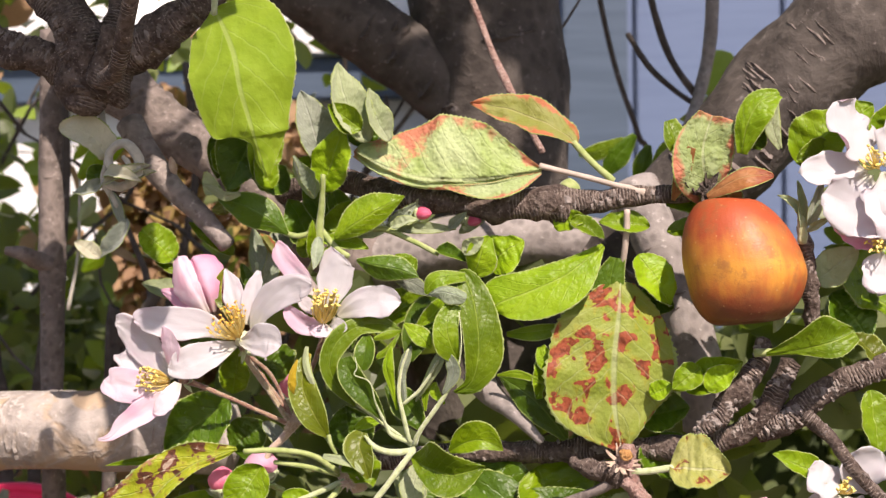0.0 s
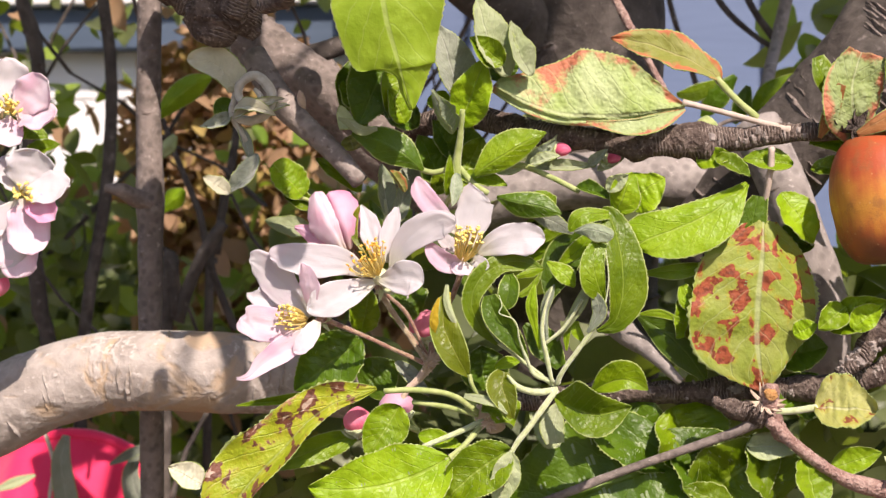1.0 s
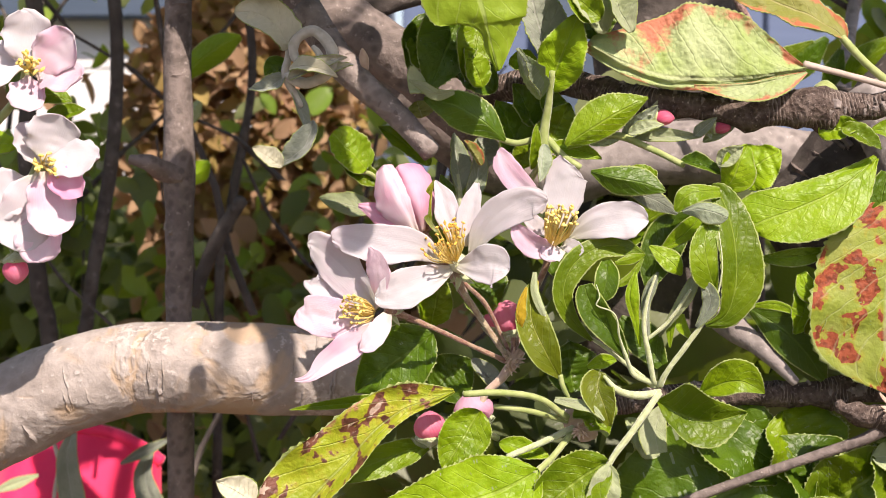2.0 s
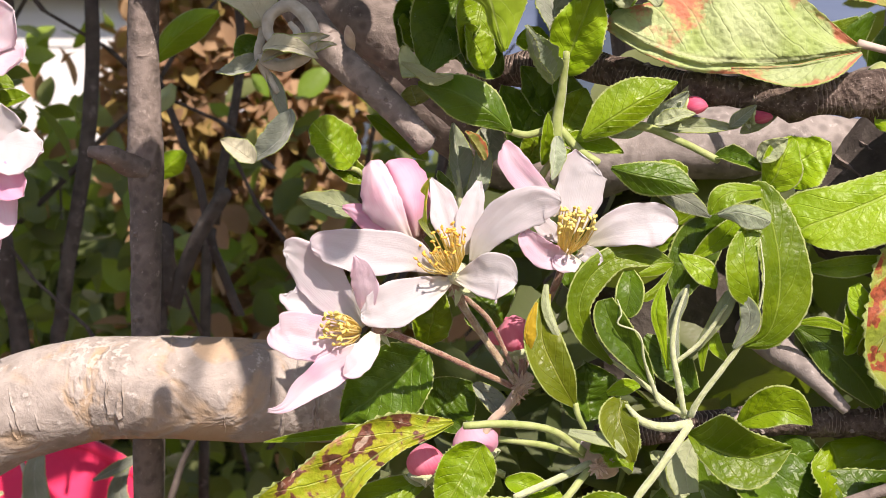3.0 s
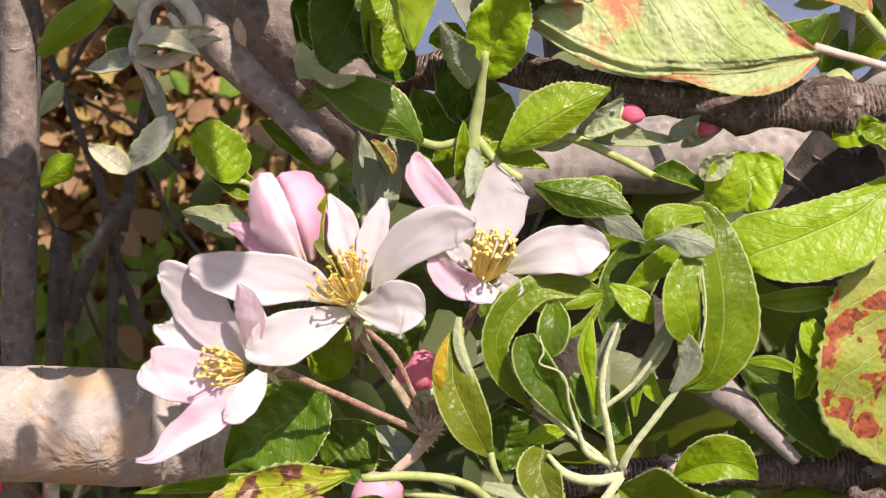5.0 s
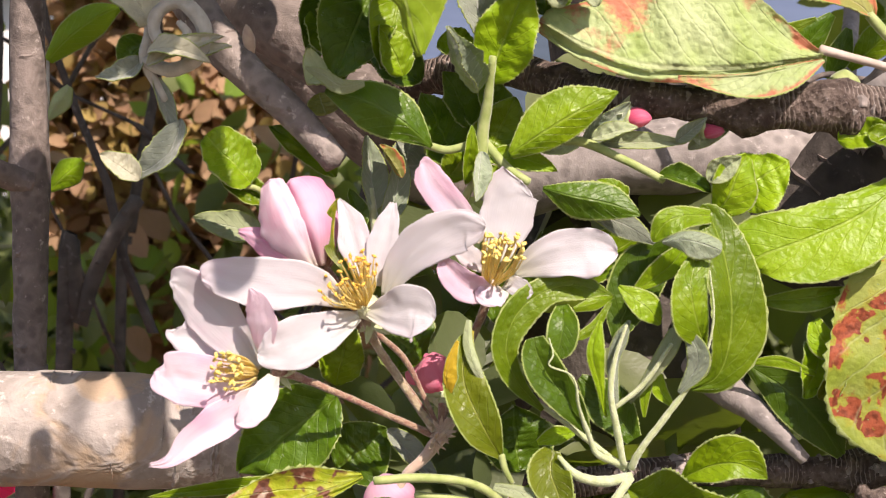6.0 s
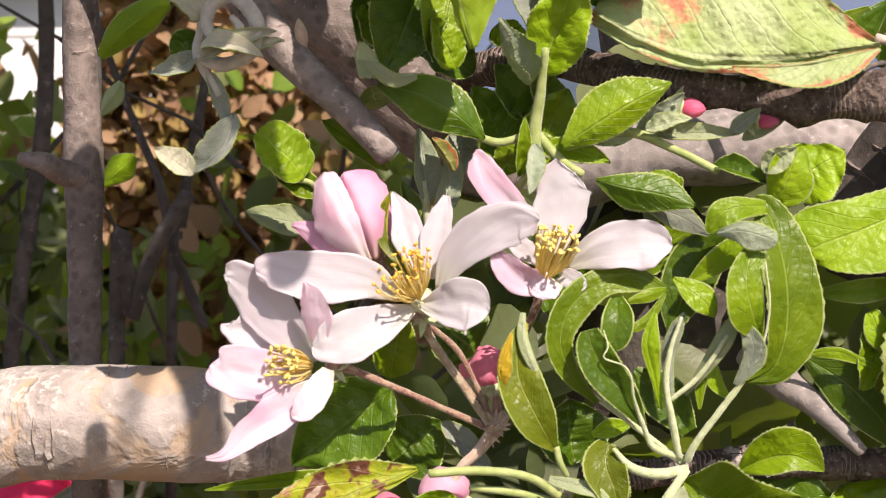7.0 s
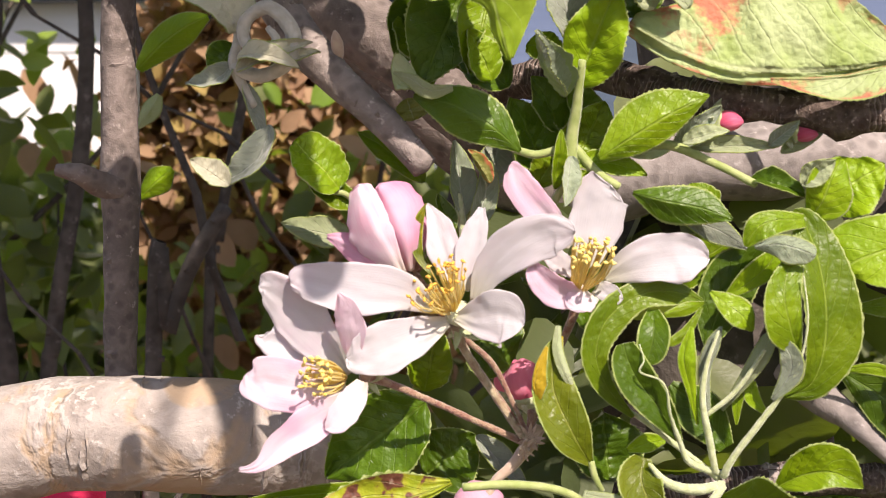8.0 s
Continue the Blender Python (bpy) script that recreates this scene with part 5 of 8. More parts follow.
blossom_corner = thing("apple_blossom", (0.2316, 0.0000, 1.1257), "white apple blossom low by the thin twig", "blossom", "blossoms beside the apple")
petal(blossom_corner, (0.2292, -0.0012, 1.1304), (0.2160, -0.0050, 1.1399), 0.0158, roll=0)
petal(blossom_corner, (0.2303, -0.0012, 1.1300), (0.2443, -0.0037, 1.1464), 0.0179, roll=10)
petal(blossom_corner, (0.2303, -0.0012, 1.1282), (0.2373, -0.0050, 1.1176), 0.0158, roll=0)
petal(blossom_corner, (0.2288, -0.0012, 1.1282), (0.2175, -0.0050, 1.1198), 0.0153, roll=0)
stamens(blossom_corner, (0.2292, -0.0040, 1.1297), (0.2280, -0.0160, 1.1344), 0.004, 14, 33)

bud_corner = thing("flower_bud", (0.1954, 0.0000, 1.1144), "pale pink flower bud by the thin twig", "flower bud", "buds of the apple tree")
part("petals", blob("petals", (0.1954, 0.0000, 1.1144), (0.3, -0.2, 1), 0.0145, 0.0118, PETAL_PINK, lobes=3, deep=0.06, peak=0.55), bud_corner)
part("calyx", blob("calyx", (0.1950, 0.0002, 1.1132), (0.3, -0.2, 1), 0.0073, 0.0109, STALK_PALE, 10, 14, lobes=5, deep=0.08, peak=0.7), bud_corner)
sepals(bud_corner, (0.1954, 0.0000, 1.1144), (0.3, -0.2, 1), 0.0080, 5, 3, STALK_PALE)

# ---- leaves ----

rosette = thing("leaf_rosette", (0.0598, 0.0000, 1.1467), "rosette of curled glossy leaves on pale downy stalks", "leaf rosette")
frond(rosette, [(0.0350, -0.0040, 1.1650), (0.0280, -0.0050, 1.1730), (0.0250, -0.0060, 1.1820), (0.0280, -0.0050, 1.1910), (0.0360, -0.0030, 1.1970), (0.0450, -0.0010, 1.1980), (0.0540, 0.0010, 1.1950)], (0.0006, 0.0030, 0.0040, 0.0042, 0.0039, 0.0033, 0.0004), (0.0006, 0.0021, 0.0033, 0.0051, 0.0039, 0.0036, 0.0006), (14, 16, 18, 16, -10, -18, -10), (12, 10, 8, 0, 24, 30, 20), "green", label="glossy leaf curled over into a hook", bite=0.06)
frond(rosette, [(0.0540, 0.0000, 1.1950), (0.0490, -0.0040, 1.1940), (0.0430, -0.0050, 1.1920)], (0.0004, 0.0021, 0.0007), (0.0004, 0.0015, 0.0007), -20, -30, "green")
frond(rosette, [(0.0400, -0.0030, 1.1930), (0.0400, -0.0070, 1.1880), (0.0390, -0.0080, 1.1830), (0.0380, -0.0080, 1.1800)], (0.0015, 0.0039, 0.0039, 0.0018), (0.0015, 0.0042, 0.0039, 0.0021), 30, 20, "dark")
frond(rosette, [(0.0530, -0.0020, 1.1940), (0.0490, -0.0040, 1.1880), (0.0450, -0.0050, 1.1850), (0.0440, -0.0050, 1.1840)], (0.0004, 0.0015, 0.0012, 0.0003), (0.0004, 0.0013, 0.0012, 0.0003), -20, -24, "green")
frond(rosette, [(0.0470, -0.0060, 1.1590), (0.0420, -0.0080, 1.1670), (0.0360, -0.0090, 1.1750), (0.0330, -0.0090, 1.1810), (0.0320, -0.0090, 1.1850)], (0.0006, 0.0039, 0.0054, 0.0045, 0.0021), (0.0009, 0.0036, 0.0048, 0.0042, 0.0027), (25, 28, 30, 30, 25), (22, 24, 30, 24, 20), "dark", bite=0.05, wave=0.08, waves=3)
frond(rosette, [(0.0750, 0.0000, 1.1700), (0.0820, -0.0010, 1.1740), (0.0850, -0.0020, 1.1840), (0.0850, -0.0020, 1.1960), (0.0830, 0.0000, 1.2080), (0.0800, 0.0020, 1.2160), (0.0770, 0.0030, 1.2190)], (0.0006, 0.0027, 0.0051, 0.0060, 0.0063, 0.0036, 0.0009), (0.0006, 0.0051, 0.0099, 0.0093, 0.0072, 0.0045, 0.0012), (10, 20, 26, 28, 26, 20, 15), (-8, -10, -12, -12, -14, -14, -10), "green", label="broad glossy leaf bowed into a crescent", bite=0.05, seed=4)
frond(rosette, [(0.0780, -0.0060, 1.1820), (0.0750, -0.0100, 1.1890), (0.0730, -0.0100, 1.1980), (0.0750, -0.0070, 1.2060)], (0.0004, 0.0063, 0.0051, 0.0021), (0.0004, 0.0033, 0.0048, 0.0039), (12, 14, 16, 10), (-10, -14, -16, -10), "green", bite=0.04, crumple=0.12)
frond(rosette, [(0.0710, -0.0060, 1.1700), (0.0750, -0.0080, 1.1770), (0.0750, -0.0090, 1.1820), (0.0720, -0.0080, 1.1870)], (0.0006, 0.0024, 0.0027, 0.0007), (0.0006, 0.0030, 0.0027, 0.0009), -20, 24, "grey")
frond(rosette, [(0.0660, -0.0060, 1.2100), (0.0710, -0.0100, 1.2110), (0.0760, -0.0110, 1.2100), (0.0810, -0.0100, 1.2080)], (0.0006, 0.0024, 0.0030, 0.0024), (0.0006, 0.0036, 0.0045, 0.0024), -14, -20, "grey", tip=0.12)
frond(rosette, [(0.0800, 0.0010, 1.2170), (0.0720, -0.0030, 1.2170), (0.0670, -0.0040, 1.2150), (0.0640, -0.0030, 1.2100)], (0.0021, 0.0036, 0.0039, 0.0009), (0.0015, 0.0027, 0.0033, 0.0009), 10, -20, "bright", tip=0.08, wave=0.1)
frond(rosette, [(0.0590, 0.0020, 1.1960), (0.0650, 0.0000, 1.2000), (0.0700, -0.0020, 1.2050), (0.0730, -0.0020, 1.2100)], (0.0004, 0.0036, 0.0036, 0.0009), (0.0004, 0.0021, 0.0033, 0.0012), 12, -6, "bright")
frond(rosette, [(0.0560, 0.0090, 1.1820), (0.0590, 0.0100, 1.1920), (0.0650, 0.0110, 1.2020), (0.0720, 0.0100, 1.2090)], (0.0012, 0.0067, 0.0082, 0.0012), (0.0012, 0.0060, 0.0060, 0.0012), 0, 0, "dark")
frond(rosette, [(0.0550, -0.0020, 1.1980), (0.0590, -0.0040, 1.1950), (0.0630, -0.0050, 1.1920), (0.0660, -0.0040, 1.1880)], (0.0006, 0.0033, 0.0039, 0.0006), (0.0004, 0.0027, 0.0036, 0.0006), -12, 10, "bright", wave=0.1)
frond(rosette, [(0.0520, -0.0030, 1.1630), (0.0500, -0.0040, 1.1720), (0.0480, -0.0050, 1.1810), (0.0500, -0.0040, 1.1890)], (0.0004, 0.0012, 0.0016, 0.0004), (0.0004, 0.0015, 0.0033, 0.0006), -10, 20, "bright")
frond(rosette, [(0.0590, 0.0020, 1.1660), (0.0640, -0.0020, 1.1740), (0.0680, -0.0040, 1.1810), (0.0710, -0.0040, 1.1870)], (0.0004, 0.0018, 0.0024, 0.0018), (0.0004, 0.0015, 0.0024, 0.0018), -24, 10, "pale", tip=0.1)
frond(rosette, [(0.0550, 0.0000, 1.1660), (0.0540, -0.0020, 1.1770), (0.0560, -0.0030, 1.1840), (0.0580, -0.0030, 1.1890)], (0.0009, 0.0018, 0.0021, 0.0004), (0.0009, 0.0016, 0.0018, 0.0004), -30, -30, "grey")
frond(rosette, [(0.0630, 0.0030, 1.1620), (0.0630, 0.0020, 1.1690), (0.0650, 0.0020, 1.1730)], (0.0004, 0.0015, 0.0004), (0.0004, 0.0016, 0.0006), 10, 10, "bright")
frond(rosette, [(0.0710, 0.0030, 1.1650), (0.0670, 0.0020, 1.1700), (0.0670, 0.0020, 1.1740)], (0.0006, 0.0024, 0.0006), (0.0004, 0.0021, 0.0009), 10, -10, "bright")
frond(rosette, [(0.0610, 0.0080, 1.1550), (0.0540, 0.0080, 1.1650), (0.0460, 0.0090, 1.1720)], (0.0023, 0.0068, 0.0012), (0.0023, 0.0060, 0.0012), 5, 5, "dark")
frond(rosette, [(0.0440, 0.0020, 1.1580), (0.0390, 0.0010, 1.1570), (0.0340, 0.0020, 1.1550)], (0.0009, 0.0024, 0.0006), (0.0009, 0.0030, 0.0009), 0, 10, "bright")
stem(rosette, [(0.0580, 0.0000, 1.1480), (0.0480, -0.0020, 1.1560), (0.0390, -0.0030, 1.1630), (0.0320, -0.0030, 1.1680), (0.0260, -0.0040, 1.1740)], [0.00108, 0.00084, 0.00072, 0.00060, 0.00036], STALK_PALE, rough=0.15)
stem(rosette, [(0.0590, 0.0000, 1.1490), (0.0500, -0.0040, 1.1530), (0.0470, -0.0060, 1.1590), (0.0440, -0.0100, 1.1670), (0.0430, -0.0120, 1.1730), (0.0410, -0.0120, 1.1760), (0.0360, -0.0120, 1.1780), (0.0370, -0.0120, 1.1810), (0.0360, -0.0100, 1.1850)], [0.00108, 0.00096, 0.00072, 0.00042, 0.00030, 0.00030, 0.00024, 0.00024, 0.00018], STALK_PALE, rough=0.25, freq=260)
stem(rosette, [(0.0570, -0.0020, 1.1500), (0.0550, -0.0040, 1.1590), (0.0530, -0.0050, 1.1700), (0.0540, -0.0050, 1.1790), (0.0570, -0.0050, 1.1880)], [0.00096, 0.00096, 0.00084, 0.00072, 0.00036], STALK_PALE, rough=0.15)
stem(rosette, [(0.0590, -0.0020, 1.1490), (0.0610, -0.0040, 1.1540), (0.0680, -0.0050, 1.1640), (0.0730, -0.0060, 1.1710), (0.0770, -0.0090, 1.1790), (0.0790, -0.0110, 1.1910), (0.0780, -0.0100, 1.2030)], [0.00120, 0.00096, 0.00096, 0.00072, 0.00036, 0.00030, 0.00018], STALK_PALE, rough=0.2, freq=260)
stem(rosette, [(0.0590, -0.0020, 1.1470), (0.0520, -0.0050, 1.1460), (0.0440, -0.0070, 1.1480), (0.0390, -0.0060, 1.1530)], [0.00132, 0.00144, 0.00132, 0.00048], STALK_PALE, rough=0.15)
stem(rosette, [(0.0540, -0.0020, 1.1650), (0.0620, -0.0030, 1.1720), (0.0690, -0.0050, 1.1830)], [0.00072, 0.00072, 0.00048], STALK_PALE, rough=0.15)
frond(rosette, [(0.0730, -0.0010, 1.1460), (0.0800, -0.0040, 1.1500), (0.0870, -0.0060, 1.1510), (0.0950, -0.0050, 1.1470)], (0.0009, 0.0066, 0.0075, 0.0003), (0.0009, 0.0039, 0.0036, 0.0003), (10, 20, 20, 20), (30, 35, 35, 30), "green", label="small glossy leaf with a pale rim", bite=0.05)
frond(rosette, [(0.0580, -0.0040, 1.1440), (0.0650, -0.0080, 1.1400), (0.0750, -0.0110, 1.1380), (0.0880, -0.0100, 1.1410)], (0.0007, 0.0108, 0.0090, 0.0004), (0.0004, 0.0051, 0.0087, 0.0004), (38, 40, 40, 30), (26, 30, 30, 24), "green", label="folded glossy leaf with a pale rim", bite=0.06)
frond(rosette, [(0.0610, 0.0040, 1.1410), (0.0580, 0.0020, 1.1330), (0.0590, 0.0000, 1.1250)], (0.0015, 0.0039, 0.0030), (0.0015, 0.0060, 0.0045), 0, 0, "pale")
frond(rosette, [(0.0380, -0.0030, 1.1540), (0.0370, -0.0060, 1.1490), (0.0390, -0.0080, 1.1430), (0.0410, -0.0080, 1.1360)], (0.0018, 0.0051, 0.0042, 0.0009), (0.0027, 0.0063, 0.0051, 0.0012), (10, 16, 16, 10), (24, 26, 26, 20), "yellow", wave=0.08, bite=0.05)
frond(rosette, [(0.0220, -0.0060, 1.1450), (0.0290, -0.0090, 1.1440), (0.0350, -0.0100, 1.1420), (0.0390, -0.0100, 1.1380)], (0.0007, 0.0015, 0.0013, 0.0004), (0.0012, 0.0021, 0.0015, 0.0004), -20, 30, "pale", wave=0.1)

yellowing_leaf = thing("leaf", (0.0268, 0.0000, 1.1475), "yellowing green leaf hanging folded from a pale stalk", "leaf")
frond(yellowing_leaf, [(0.0240, -0.0040, 1.1520), (0.0190, -0.0070, 1.1610), (0.0140, -0.0060, 1.1720), (0.0140, -0.0030, 1.1810), (0.0160, 0.0000, 1.1860)], (0.0007, 0.0057, 0.0057, 0.0033, 0.0007), (0.0006, 0.0051, 0.0060, 0.0030, 0.0007), (22, 26, 26, 20, 14), (8, 10, 10, 6, 4), "yellow", name="blade", bite=0.03)
# Yellow margin; the sun patch on it is put into the gold skin.
frond(yellowing_leaf, [(0.0100, -0.0080, 1.1700), (0.0090, -0.0090, 1.1740), (0.0100, -0.0090, 1.1790), (0.0120, -0.0080, 1.1840)], (0.0003, 0.0007, 0.0009, 0.0003), (0.0009, 0.0033, 0.0022, 0.0006), 0, 14, "gold", name="margin", label="yellow curled margin with a sun patch in its colour", bite=0.04, wave=0.08)
frond(yellowing_leaf, [(0.0200, -0.0060, 1.1710), (0.0170, -0.0070, 1.1770), (0.0150, -0.0050, 1.1830), (0.0150, -0.0030, 1.1890)], (0.0004, 0.0015, 0.0015, 0.0006), (0.0004, 0.0013, 0.0013, 0.0009), -24, -20, "pale", name="blade")
stem(yellowing_leaf, [(0.0240, -0.0040, 1.1530), (0.0250, -0.0040, 1.1490), (0.0270, -0.0030, 1.1450)], [0.00090, 0.00090, 0.00075], STALK)

upper_spray = thing("leaf_spray", (0.0199, 0.0140, 1.2355), "spray of young leaves on a green shoot", "leaf spray")
frond(upper_spray, [(0.0050, 0.0120, 1.2350), (-0.0030, 0.0080, 1.2420), (-0.0120, 0.0070, 1.2470), (-0.0190, 0.0090, 1.2490), (-0.0240, 0.0100, 1.2500)], (0.0004, 0.0063, 0.0072, 0.0039, 0.0006), (0.0006, 0.0066, 0.0063, 0.0033, 0.0006), (-10, -14, -14, -10, -6), (-20, -24, -24, -16, -10), "dark", bite=0.05, label="dark glossy leaf with a pale rim")
frond(upper_spray, [(-0.0130, 0.0030, 1.2520), (-0.0190, 0.0010, 1.2510), (-0.0240, 0.0020, 1.2540), (-0.0290, 0.0040, 1.2560)], (0.0009, 0.0021, 0.0019, 0.0004), (0.0007, 0.0018, 0.0015, 0.0004), -30, 20, "pale", wave=0.1)
frond(upper_spray, [(0.0260, 0.0040, 1.2330), (0.0350, 0.0020, 1.2390), (0.0450, 0.0020, 1.2450), (0.0550, 0.0040, 1.2500)], (0.0009, 0.0078, 0.0075, 0.0004), (0.0015, 0.0051, 0.0048, 0.0004), (-12, -18, -18, -12), (-26, -34, -34, -24), "green", bite=0.06)
frond(upper_spray, [(0.0350, 0.0040, 1.2240), (0.0430, 0.0010, 1.2220), (0.0530, 0.0000, 1.2200), (0.0610, 0.0000, 1.2170)], (0.0006, 0.0042, 0.0051, 0.0004), (0.0006, 0.0054, 0.0045, 0.0004), (-20, -26, -24, -16), (-24, -34, -30, -20), "dark", bite=0.06)
frond(upper_spray, [(0.0490, 0.0090, 1.2170), (0.0580, 0.0080, 1.2140), (0.0660, 0.0080, 1.2090)], (0.0009, 0.0033, 0.0006), (0.0012, 0.0039, 0.0006), 0, -10, "ash")
leaf(upper_spray, (0.0196, 0.0100, 1.2316), (0.0393, 0.0100, 1.2285), 0.0080, "bright", fold=15, sweep=-0.1)
leaf(upper_spray, (0.0144, 0.0120, 1.2247), (0.0164, 0.0080, 1.2407), 0.0061, "green", fold=35)
leaf(upper_spray, (0.0093, 0.0180, 1.2255), (0.0163, 0.0180, 1.2356), 0.0094, "green")
leaf(upper_spray, (0.0187, 0.0080, 1.2338), (0.0170, 0.0040, 1.2202), 0.0085, "grey", fold=45)
leaf(upper_spray, (0.0217, 0.0180, 1.2301), (0.0226, 0.0180, 1.2185), 0.0110, "bright")
leaf(upper_spray, (0.0583, 0.0120, 1.2185), (0.0503, 0.0100, 1.2262), 0.0092, "green")
leaf(upper_spray, (0.0200, 0.0100, 1.2524), (0.0303, 0.0000, 1.2792), 0.0184, "bright", fold=18, roll=-15, label="bright upright young leaf")
leaf(upper_spray, (0.0170, 0.0080, 1.2496), (0.0098, 0.0040, 1.2675), 0.0148, "grey", fold=35, curl=70, roll=10, sweep=-0.15, label="downy grey leaf rolled at the edges")
leaf(upper_spray, (0.0124, 0.0340, 1.2303), (0.0021, 0.0300, 1.2505), 0.0178, "dark", fold=12)
leaf(upper_spray, (0.0205, 0.0340, 1.2319), (0.0289, 0.0300, 1.2492), 0.0161, "green", fold=12)
leaf(upper_spray, (0.0165, 0.0360, 1.2409), (0.0090, 0.0300, 1.2566), 0.0129, "dark", fold=14)
leaf(upper_spray, (0.0246, 0.0360, 1.2408), (0.0204, 0.0340, 1.2552), 0.0114, "dark", fold=14)
leaf(upper_spray, (-0.0013, 0.0340, 1.2376), (-0.0027, 0.0300, 1.2247), 0.0113, "ash", fold=14)
stem(upper_spray, [(0.0037, 0.0140, 1.2355), (0.0090, 0.0120, 1.2342), (0.0152, 0.0120, 1.2355), (0.0190, 0.0120, 1.2370)], [0.0011, 0.0012, 0.0012, 0.0012], STALK)
stem(upper_spray, [(0.0189, 0.0100, 1.2278), (0.0189, 0.0100, 1.2385), (0.0202, 0.0080, 1.2475), (0.0214, 0.0040, 1.2592)], [0.0018, 0.0017, 0.0014, 0.0009], STALK)
stem(upper_spray, [(0.0190, 0.0120, 1.2370), (0.0256, 0.0080, 1.2293), (0.0315, 0.0060, 1.2255)], [0.0014, 0.0014, 0.0011], STALK)
stem(upper_spray, [(0.0190, 0.0120, 1.2278), (0.0153, 0.0140, 1.2232), (0.0108, 0.0160, 1.2123)], [0.0014, 0.0012, 0.0011], STALK)

bud_spray = thing("leaf_spray", (0.0500, 0.0200, 1.2356), "grey downy leaves wrapped round small red buds", "leaf spray")
leaf(bud_spray, (0.0469, 0.0140, 1.2357), (0.0590, 0.0100, 1.2475), 0.0080, "grey", fold=30)
leaf(bud_spray, (0.0484, 0.0080, 1.2376), (0.0602, 0.0040, 1.2409), 0.0061, "pale", fold=30)
leaf(bud_spray, (0.0495, 0.0160, 1.2363), (0.0754, 0.0140, 1.2369), 0.0056, "pale", fold=20)
leaf(bud_spray, (0.0507, 0.0140, 1.2385), (0.0593, 0.0100, 1.2399), 0.0068, "pale", fold=30)
leaf(bud_spray, (0.0724, 0.0140, 1.2366), (0.0799, 0.0100, 1.2432), 0.0056, "grey", fold=30)
leaf(bud_spray, (0.0762, 0.0180, 1.2347), (0.0882, 0.0160, 1.2416), 0.0056, "pale", fold=30)
leaf(bud_spray, (0.0459, 0.0120, 1.2362), (0.0351, 0.0120, 1.2339), 0.0046, "pale")
leaf(bud_spray, (0.0671, 0.0100, 1.2274), (0.0809, 0.0040, 1.2234), 0.0085, "dark", fold=35, bend=0.1)
frond(bud_spray, [(0.0820, 0.0060, 1.2170), (0.0850, 0.0030, 1.2220), (0.0870, 0.0020, 1.2280), (0.0900, 0.0030, 1.2330)], (0.0012, 0.0051, 0.0057, 0.0012), (0.0024, 0.0072, 0.0060, 0.0015), (10, 14, 14, 10), (-4, -6, -6, -4), "bright", label="bright yellow-green leaf", bite=0.03)
leaf(bud_spray, (0.0792, 0.0020, 1.2261), (0.0877, 0.0000, 1.2328), 0.0075, "pale", fold=20)
stem(bud_spray, [(0.0369, 0.0140, 1.2355), (0.0459, 0.0120, 1.2366), (0.0579, 0.0100, 1.2315), (0.0683, 0.0080, 1.2261)], [0.0012, 0.0014, 0.0012, 0.0011], STALK)

shade_spray = thing("leaf_spray", (-0.0111, 0.0300, 1.2135), "grey-green young shoot in the shade of the cut bough", "leaf spray")
leaf(shade_spray, (-0.0111, 0.0300, 1.2167), (-0.0134, 0.0300, 1.2383), 0.0096, "grey", fold=25)
leaf(shade_spray, (-0.0095, 0.0300, 1.2119), (-0.0046, 0.0300, 1.2359), 0.0096, "grey", fold=35, sweep=0.1)
leaf(shade_spray, (-0.0143, 0.0280, 1.2120), (-0.0182, 0.0280, 1.2232), 0.0064, "dark")
leaf(shade_spray, (-0.0031, 0.0260, 1.2263), (-0.0094, 0.0260, 1.2358), 0.0064, "scorched", fold=35)
leaf(shade_spray, (-0.0223, 0.0300, 1.2264), (-0.0414, 0.0300, 1.2408), 0.0100, "green", fold=15, bend=0.08)
leaf(shade_spray, (-0.0420, 0.0350, 1.2086), (-0.0639, 0.0350, 1.2148), 0.0098, "pale", fold=10)
leaf(shade_spray, (-0.0254, 0.0300, 1.2439), (-0.0270, 0.0300, 1.2503), 0.0113, "speckled", fold=10)
leaf(shade_spray, (-0.0190, 0.0300, 1.2550), (-0.0254, 0.0300, 1.2582), 0.0096, "bright", fold=10)
stem(shade_spray, [(-0.0095, 0.0300, 1.1974), (-0.0111, 0.0300, 1.2119), (-0.0127, 0.0300, 1.2231)], [0.0016, 0.0014, 0.0013], STALK_PALE)

round_leaf = thing("leaf", (-0.0407, 0.0180, 1.2217), "small rounded bright green leaf with a cupped rim", "leaf")
leaf(round_leaf, (-0.0445, 0.0140, 1.2248), (-0.0563, 0.0100, 1.2380), 0.0154, "bright", full=0.36, peak=0.5, fold=5, curl=22, wave=0.02, twist=5, name="blade", bite=0.03)
leaf(round_leaf, (-0.0407, 0.0180, 1.2201), (-0.0528, 0.0140, 1.2256), 0.0094, "green", fold=15, name="blade")
stem(round_leaf, [(-0.0474, 0.0140, 1.2241), (-0.0429, 0.0160, 1.2230), (-0.0393, 0.0200, 1.2185)], [0.0009, 0.0009, 0.0009], STALK)

